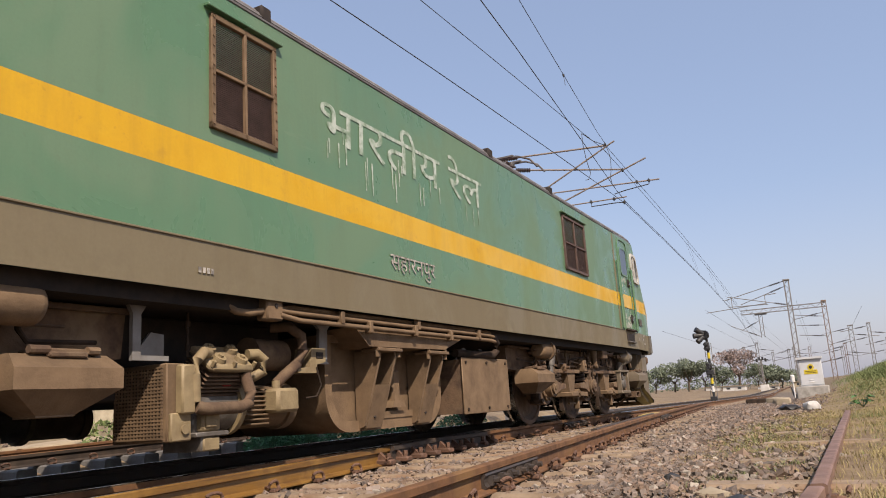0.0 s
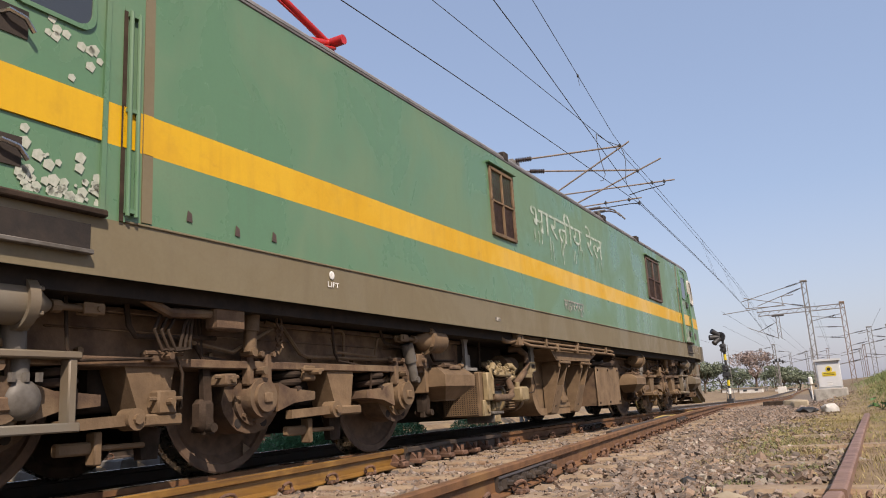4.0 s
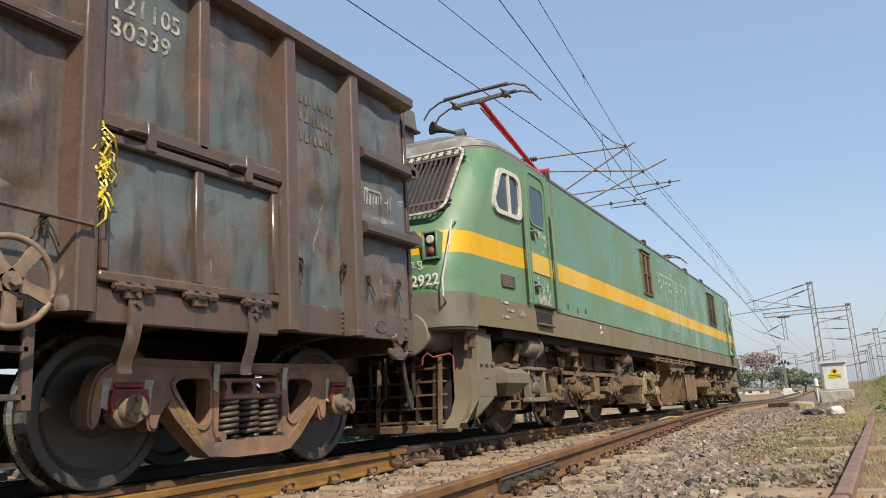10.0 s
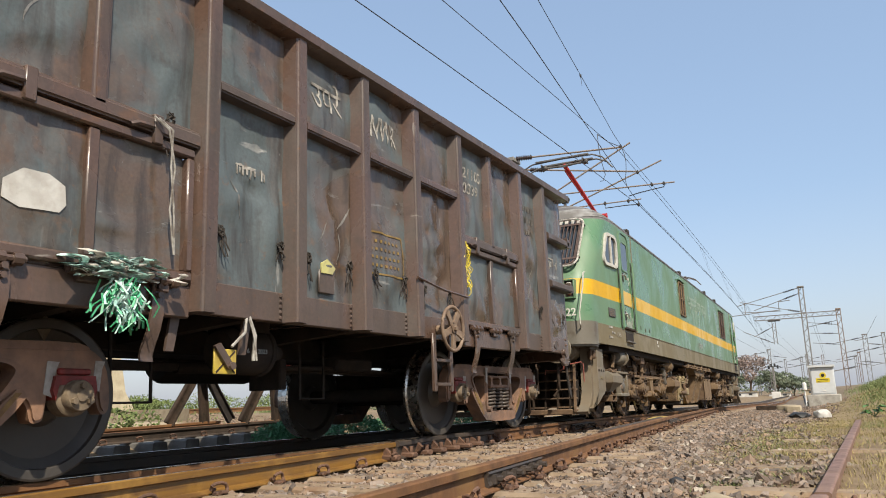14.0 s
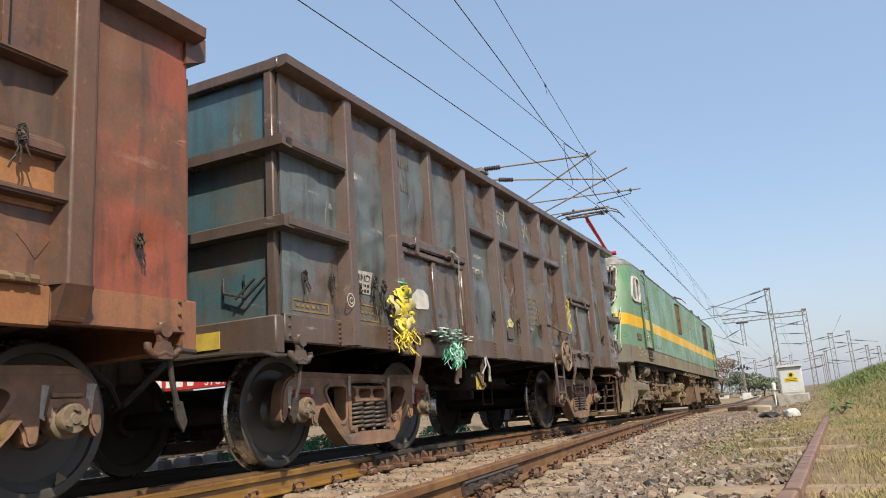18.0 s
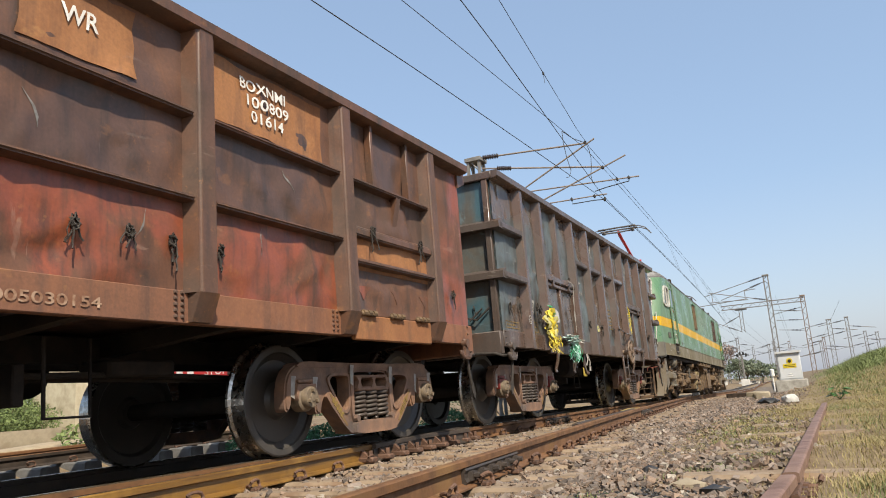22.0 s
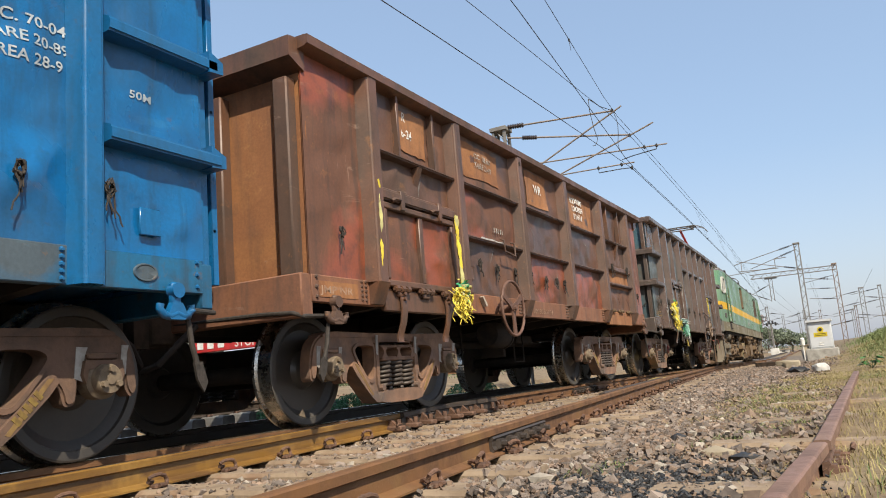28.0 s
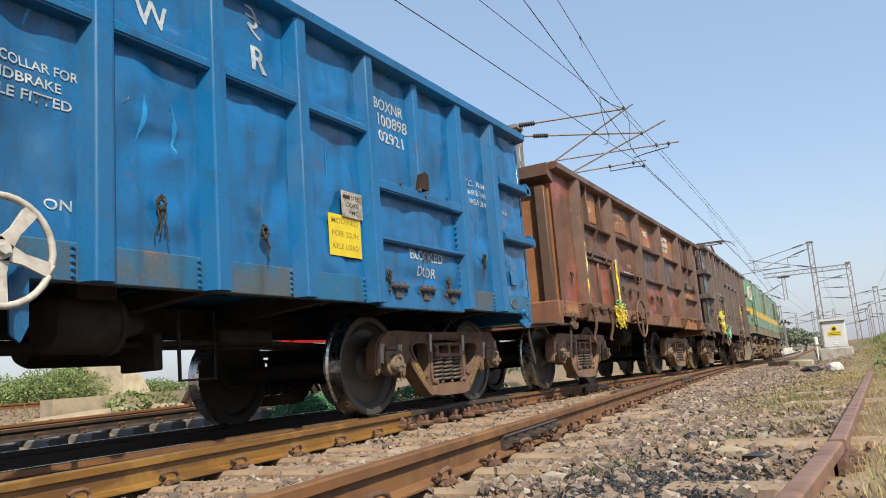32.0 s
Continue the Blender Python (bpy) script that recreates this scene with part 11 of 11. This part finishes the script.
    for a in (0.35, 2.2, 3.35):
        rod(bm, (-0.6, Y(a), 0.55), (0.6, Y(a), 0.55), 0.33, 16)
    part("traction_motors", bm, M_BLACK, loco)


loco_bogie(0.0, 1)
loco_bogie(15.7, -1)


# ---- between the bogies ----
def centre_gear():
    for sx in (1, -1):
        def X(a, b):
            return sorted((a * sx, b * sx))

        def P(x, y, z):
            return (x * sx, y, z)
        # transformer tank: rounded trough with a rim, raked channel buttresses and a tray above
        prof = [(6.92, 0.98), (8.89, 0.98)] + arc(8.57, 0.50, 0.32, 0, -90, 8) + arc(7.24, 0.50, 0.32, 270, 180, 8)
        bm = bmn()
        prism(bm, prof, "x", *X(0.2, 1.17))
        tank = part("transformer_tank", bm, M_TAN, loco, "dusty rounded transformer tank with raked buttresses")
        inner = [(7.01, 0.92), (8.80, 0.92)] + arc(8.55, 0.52, 0.25, 0, -90, 8) + arc(7.26, 0.52, 0.25, 270, 180, 8)
        bm = bmn()
        plate_holes(bm, prof, [inner[::-1]], *X(1.17, 1.215))
        part("tank_rim", bm, M_TAN, tank)
        bm = bmn()
        prism(bm, [(7.9, 0.27), (8.5, 0.27), (8.5, 0.33), (7.5, 0.33), (7.5, 0.27)], "x", *X(1.17, 1.225))
        part("tank_ledge", bm, M_TAN, tank)
        for a in (7.38, 8.27):
            bm = bmn()
            side = [(1.19 * sx, 0.85), (1.44 * sx, 0.85), (1.45 * sx, 0.80), (1.27 * sx, 0.22), (1.19 * sx, 0.19)]
            for q in (0.0, 0.25):
                prism(bm, side, "y", a + q, a + q + 0.03)
            prism(bm, [(1.36 * sx, 0.56), (1.38 * sx, 0.56), (1.27 * sx, 0.20), (1.24 * sx, 0.20)], "y", a + 0.03, a + 0.25)
            bt = part("buttress", bm, M_TAN, tank, "raked channel-shaped buttress")
            bm = bmn()
            box(bm, *X(1.30, 1.49), a - 0.05, a + 0.33, 0.835, 0.865, 0.006)
            for q in (-0.03, 0.31):
                rod(bm, P(1.45, a + q, 0.79), P(1.45, a + q, 0.89), 0.02, 8)
            part("bolted_foot", bm, M_TAN, bt)
            bm = bmn()
            rod(bm, P(1.285, a + 0.12, 0.30), P(1.30, a + 0.12, 0.305), 0.022, 10)
            part("drain_hole", bm, M_BLACK, bt)
        bm = bmn()
        prism(bm, [(7.0, 1.02), (9.05, 1.04), (8.56, 0.885), (7.20, 0.87)], "x", *X(1.12, 1.47))
        part("tank_tray", bm, M_TAN, tank, "sloping-ended tray above the tank")
        bm = bmn()
        box(bm, *X(1.15, 1.25), 7.90, 8.03, 0.36, 0.70, 0.02)
        prism(bm, [(7.84, 0.36), (8.08, 0.36), (8.05, 0.42), (7.88, 0.42)], "x", *X(1.17, 1.27))
        part("cable_duct", bm, M_TAN, tank)
        # oil cooler box
        bm = bmn()
        prism(bm, [(9.08, 0.81), (10.25, 0.81), (10.25, 0.27), (9.08, 0.25)], "x", *X(0.4, 1.375))
        bx = part("equipment_box", bm, M_DUST, loco, "square equipment box with a bolted tan cover")
        bm = bmn()
        box(bm, *X(1.375, 1.392), 9.06, 10.27, 0.24, 0.83, 0.006)
        part("cover", bm, M_TAN, bx)
        for yy in (9.14, 9.66, 10.18):
            for zz in (0.29, 0.78):
                bm = bmn()
                rod(bm, P(1.39, yy, zz), P(1.407, yy, zz), 0.016, 6)
                part("bolt", bm, M_DUST2, bx)
        for yy in (9.3, 9.72):
            bm = bmn()
            pipe(bm, [P(1.28, yy - 0.17, 0.81), P(1.29, yy - 0.13, 0.89), P(1.29, yy + 0.10, 0.90), P(1.28, yy + 0.17, 0.81)], 0.018, 8)
            rod(bm, P(1.16, yy, 0.87), P(1.30, yy, 0.87), 0.055, 14)
            rod(bm, P(1.29, yy, 0.87), P(1.31, yy, 0.87), 0.075, 14)
            part("valve", bm, M_GREYM, bx, "flanged grey oil valve")
        bm = bmn()
        pipe(bm, [P(1.44, 9.62, 1.06), P(1.44, 9.82, 1.05), P(1.43, 9.90, 1.0), P(1.42, 9.91, 0.92), P(1.40, 9.84, 0.87), P(1.34, 9.5, 0.87), P(1.30, 9.1, 0.88)], 0.045, 12)
        part("oil_pipe", bm, M_DUST2, bx)
        # long conduits below the skirt, with a junction box at their end
        for z, xx, z2 in ((1.115, 1.46, 1.09), (1.07, 1.50, 1.075), (1.015, 1.515, 1.04)):
            bm = bmn()
            pipe(bm, [P(xx, 6.02, z2), P(xx, 6.25, z), P(xx, 9.55, z), P(xx, 9.68, z - 0.01)], 0.019, 10)
            part("conduit", bm, M_TAN, loco, "dusty steel conduit")
        for yy, z in ((6.75, 1.07), (7.15, 1.02), (7.9, 1.03), (7.95, 1.09), (8.6, 1.02), (9.25, 1.06)):
            bm = bmn()
            box(bm, *X(1.49, 1.54), yy - 0.025, yy + 0.025, z - 0.05, z + 0.05, 0.006)
            part("pipe_clamp", bm, M_TAN, loco)
        bm = bmn()
        box(bm, *X(1.42, 1.525), 5.88, 6.05, 1.0, 1.16, 0.012)
        jb = part("junction_box", bm, M_TAN, loco)
        bm = bmn()
        rod(bm, P(1.52, 5.97, 1.10), P(1.532, 5.97, 1.10), 0.016, 8)
        part("plug", bm, M_BLACK, jb)
        bm = bmn()
        pipe(bm, [P(1.48, 5.88, 1.06), P(1.47, 5.76, 1.04), P(1.45, 5.66, 1.045), P(1.42, 5.58, 1.09), P(1.40, 5.56, 1.14)], 0.024, 10)
        part("cable_tail", bm, M_TAN, jb)
        # compressor: crankcase and flywheel, finned V head leaning out, motor, cooler
        bm = bmn()
        rod(bm, P(1.12, 5.52, 0.44), P(1.12, 5.88, 0.44), 0.165, 26)
        box(bm, *X(0.98, 1.32), 5.40, 5.66, 0.27, 0.41, 0.02)
        box(bm, *X(1.02, 1.36), 5.44, 5.60, 0.165, 0.275, 0.008)
        box(bm, *X(1.0, 1.38), 5.38, 5.66, 0.255, 0.285, 0.006)
        cp = part("air_compressor", bm, M_GREYM, loco, "dusty air compressor with a finned head")
        bm = bmn()
        box(bm, *X(1.18, 1.37), 5.44, 5.60, 0.285, 0.41, 0.015)
        box(bm, *X(1.36, 1.385), 5.46, 5.55, 0.31, 0.39, 0.006)
        box(bm, *X(1.05, 1.37), 5.45, 5.59, 0.168, 0.25, 0.008)
        part("crankcase_cover", bm, M_PTAN, cp)
        bm = bmn()
        for q in (-0.09, 0.09):
            rod(bm, (0, q, 0.02), (0, q, 0.32), 0.085, 18)
        for i in range(8):
            z = 0.075 + 0.029 * i
            box(bm, -0.115, 0.115, -0.185, 0.185, z, z + 0.012, 0.004)
        bmesh.ops.transform(bm, matrix=Matrix.Translation(P(1.10, 5.67, 0.47)) @ Matrix.Rotation(radians(38 * sx), 4, 'Y'), verts=bm.verts)
        part("finned_barrel", bm, M_DUST, cp)
        bm = bmn()
        box(bm, -0.13, 0.13, -0.20, 0.20, 0.315, 0.375, 0.022)
        for u in (-0.055, 0.06):
            for v in (-0.10, 0.10):
                rod(bm, (u, v, 0.37), (u, v, 0.405), 0.048, 14, 0.042)
                rod(bm, (u, v, 0.40), (u, v, 0.42), 0.018, 6)
        for v in (-0.185, 0.0, 0.185):
            rod(bm, (0.11, v, 0.36), (0.11, v, 0.40), 0.015, 6)
        bmesh.ops.transform(bm, matrix=Matrix.Translation(P(1.10, 5.67, 0.47)) @ Matrix.Rotation(radians(38 * sx), 4, 'Y'), verts=bm.verts)
        part("cylinder_head", bm, M_PTAN, cp, "pale tan cylinder head with round valve caps")
        bm = bmn()
        pipe(bm, [P(1.38, 5.37, 0.47), P(1.385, 5.36, 0.64), P(1.39, 5.38, 0.73), P(1.385, 5.44, 0.78), P(1.36, 5.50, 0.775)], 0.034, 12)
        pipe(bm, [P(1.36, 5.86, 0.775), P(1.38, 5.93, 0.78), P(1.39, 5.99, 0.74), P(1.38, 5.99, 0.66), P(1.33, 5.93, 0.62), P(1.24, 5.88, 0.60)], 0.036, 12)
        part("air_pipes", bm, M_PTAN, cp)
        bm = bmn()
        pipe(bm, [P(1.39, 5.37, 0.44), P(1.41, 5.42, 0.425), P(1.42, 5.72, 0.425), P(1.42, 5.80, 0.45), P(1.41, 5.83, 0.52), P(1.37, 5.82, 0.64)], 0.040, 14)
        part("suction_pipe", bm, M_DUST, cp)
        bm = bmn()
        box(bm, *X(1.26, 1.31), 5.68, 5.76, 0.56, 0.63, 0.01)
        part("relief_valve", bm, M_RED, cp, "small red relief valve")
        bm = bmn()
        lathe(bm, [(5.855, 0.165), (5.855, 0.195), (5.90, 0.195), (5.90, 0.165)], 28, 'y')
        part("belt_guard", bm, M_PTAN, cp, at=P(1.12, 0, 0.44))
        bm = bmn()
        rod(bm, P(1.13, 5.92, 0.43), P(1.13, 6.40, 0.43), 0.15, 24)
        rod(bm, P(1.13, 6.38, 0.43), P(1.13, 6.46, 0.43), 0.172, 24)
        mo = part("motor", bm, M_TAN, cp)
        for i in range(9):
            bm = bmn()
            box(bm, *X(1.16, 1.31), 5.94, 6.13, 0.302 + 0.031 * i, 0.314 + 0.031 * i, 0.003)
            part("fin", bm, M_TAN, mo)
        bm = bmn()
        box(bm, *X(1.26, 1.42), 6.10, 6.34, 0.375, 0.545, 0.022)
        rod(bm, P(1.34, 6.17, 0.54), P(1.34, 6.17, 0.60), 0.03, 10)
        part("terminal_box", bm, M_PTAN, mo)
        bm = bmn()
        box(bm, *X(0.86, 1.33), 5.19, 5.34, 0.24, 0.71, 0.008)
        cool = part("cooler", bm, M_TAN, cp, "cooler casing with a perforated face")
        bm = bmn()
        box(bm, *X(0.90, 1.30), 5.182, 5.19, 0.27, 0.68)
        part("core", bm, M_BLACK, cool)
        bm = bmn()
        for i in range(15):
            x = 0.90 + 0.4 * i / 14
            box(bm, *X(x - 0.006, x + 0.006), 5.174, 5.184, 0.26, 0.69)
        for i in range(21):
            z = 0.265 + 0.42 * i / 20
            box(bm, *X(0.89, 1.31), 5.172, 5.182, z - 0.0055, z + 0.0055)
        part("perforated_face", bm, M_TAN, cool)
        bm = bmn()
        box(bm, *X(1.33, 1.40), 5.25, 5.36, 0.40, 0.70, 0.012)
        box(bm, *X(1.33, 1.36), 5.20, 5.36, 0.24, 0.41, 0.008)
        rod(bm, P(1.36, 5.30, 0.31), P(1.375, 5.30, 0.31), 0.03, 10)
        part("header", bm, M_PTAN, cool)
        bm = bmn()
        rod(bm, P(1.15, 6.10, 0.80), P(1.15, 6.44, 0.80), 0.115, 26)
        rod(bm, P(1.15, 6.085, 0.80), P(1.15, 6.11, 0.80), 0.122, 26)
        rod(bm, P(1.15, 6.075, 0.80), P(1.15, 6.09, 0.80), 0.02, 8)
        part("filter_drum", bm, M_DUST, cp, "round air filter drum")
        bm = bmn()
        pipe(bm, [P(1.30, 6.22, 0.58), P(1.33, 6.28, 0.64), P(1.35, 6.40, 0.72), P(1.36, 6.46, 0.82), P(1.35, 6.46, 0.93), P(1.30, 6.38, 1.0), P(1.2, 6.28, 1.0)], 0.040, 12)
        part("flex_hose", bm, M_DUST, cp)
        bm = bmn()
        pipe(bm, [P(1.36, 6.62, 0.70), P(1.37, 6.66, 0.56), P(1.37, 6.60, 0.48), P(1.36, 6.48, 0.47)], 0.008, 6)
        part("earth_cable", bm, M_DUST2, cp)
        # silver hangers, tan bracket, chain
        bm = bmn()
        prism(bm, [(4.84, 1.13), (5.22, 1.13), (5.20, 1.105), (5.08, 1.07), (5.03, 1.0), (5.03, 0.755), (5.24, 0.755), (5.24, 0.725), (4.97, 0.725), (4.97, 1.0), (4.93, 1.07), (4.84, 1.10)], "x", *X(1.26, 1.29))
        prism(bm, [(5.06, 0.755), (5.30, 0.755), (5.30, 0.90), (5.20, 0.91)], "x", *X(1.16, 1.18))
        part("hanger", bm, M_GALV, loco, "silver-painted hanger")
        bm = bmn()
        prism(bm, [(6.60, 1.12), (6.98, 1.12), (6.84, 1.0), (6.83, 0.75), (6.86, 0.73), (6.66, 0.73), (6.72, 0.78), (6.74, 1.0)], "x", *X(1.28, 1.31))
        part("hanger", bm, M_GALV, loco, "silver-painted hanger")
        bm = bmn()
        prism(bm, [(6.40, 0.655), (6.62, 0.655), (6.63, 0.72), (6.74, 0.74), (6.74, 0.845), (6.57, 0.845), (6.54, 0.70), (6.40, 0.69)], "x", *X(1.20, 1.36))
        br = part("motor_bracket", bm, M_PTAN, loco)
        bm = bmn()
        box(bm, *X(1.355, 1.365), 6.62, 6.71, 0.765, 0.815, 0.004)
        part("slot", bm, M_BLACK, br)
        bm = bmn()
        rod(bm, P(1.22, 5.46, 0.76), P(1.22, 5.46, 1.13), 0.009, 6)
        for z in (0.80, 0.95, 1.08):
            rod(bm, P(1.22, 5.46, z), P(1.22, 5.46, z + 0.04), 0.018, 8)
        part("drain_chain", bm, M_DUST2, loco)
    # dark bulk between the sides
    bm = bmn()
    box(bm, -0.9, 0.9, 4.95, 6.75, 0.50, 1.06, 0.02)
    part("battery_tray", bm, M_BLACK, loco)


centre_gear()


# ======== movement ========
# distance run by the locomotive's rear axle along the track, second by second
RUN = [(0, -1.889), (1, -0.867), (2, 0.173), (2.5, 0.699), (4.5, 2.682), (5, 3.222), (6, 4.273), (7, 5.310), (8, 6.384), (9, 7.462), (10, 8.526), (11, 9.594), (12, 10.632), (13, 11.719), (13.5, 12.259), (15.5, 14.407), (16, 14.948), (17, 16.012), (18, 17.079), (19, 18.121), (20, 19.157), (21, 20.201), (22, 21.251), (23, 22.343), (24, 23.445), (25, 24.517), (25.5, 25.054), (27.5, 27.246), (28, 27.800), (29, 28.957), (30, 30.113), (31, 31.349), (32, 32.679)]
_rt = [t for t, _ in RUN]
_rs = [s for _, s in RUN]


def run_at(t):
    """Smooth cubic through the rows."""
    n = len(_rt)
    k = max(0, min(n - 2, next((i for i in range(n - 1) if t <= _rt[i + 1]), n - 2)))

    def slope(i):
        a, b = max(0, i - 1), min(n - 1, i + 1)
        return (_rs[b] - _rs[a]) / (_rt[b] - _rt[a])
    h = _rt[k + 1] - _rt[k]
    u = (t - _rt[k]) / h
    return (2 * u ** 3 - 3 * u ** 2 + 1) * _rs[k] + (u ** 3 - 2 * u ** 2 + u) * h * slope(k) + (-2 * u ** 3 + 3 * u ** 2) * _rs[k + 1] + (u ** 3 - u ** 2) * h * slope(k + 1)


def vehicle_pose(s, a, b):
    """Pose of a vehicle whose bogie centres ride the track at s + a and s + b."""
    p = Vector((bend(s + a), s + a, drop(s + a)))
    q = Vector((bend(s + b), s + b, drop(s + b)))
    d = q - p
    yaw = math.atan2(-d.x, d.y)
    pitch = math.atan2(d.z, math.hypot(d.x, d.y))
    m = Euler((pitch, 0, yaw)).to_matrix().to_4x4()
    return Matrix.Translation(p) @ m @ Matrix.Translation((0, -a, 0))


def motions():
    times = [0.5 * i for i in range(65)]
    for ob, off, a, b in ((loco, 0.0, 1.85, 13.85), (wagon_dark, -7.80, -3.262, 3.262), (wagon_brown, -18.52, -3.262, 3.262), (wagon_blue, -29.33, -3.262, 3.262)):
        walk(ob, [(t, vehicle_pose(run_at(t) + off, a, b)) for t in times])
    for ob, y, r in SPINS:
        rows = []
        for t in times:
            rows.append((t, Matrix.Translation((0, y, r)) @ Matrix.Rotation(-(run_at(t) - run_at(0)) / r + y, 4, 'X')))
        walk(ob, rows)


motions()
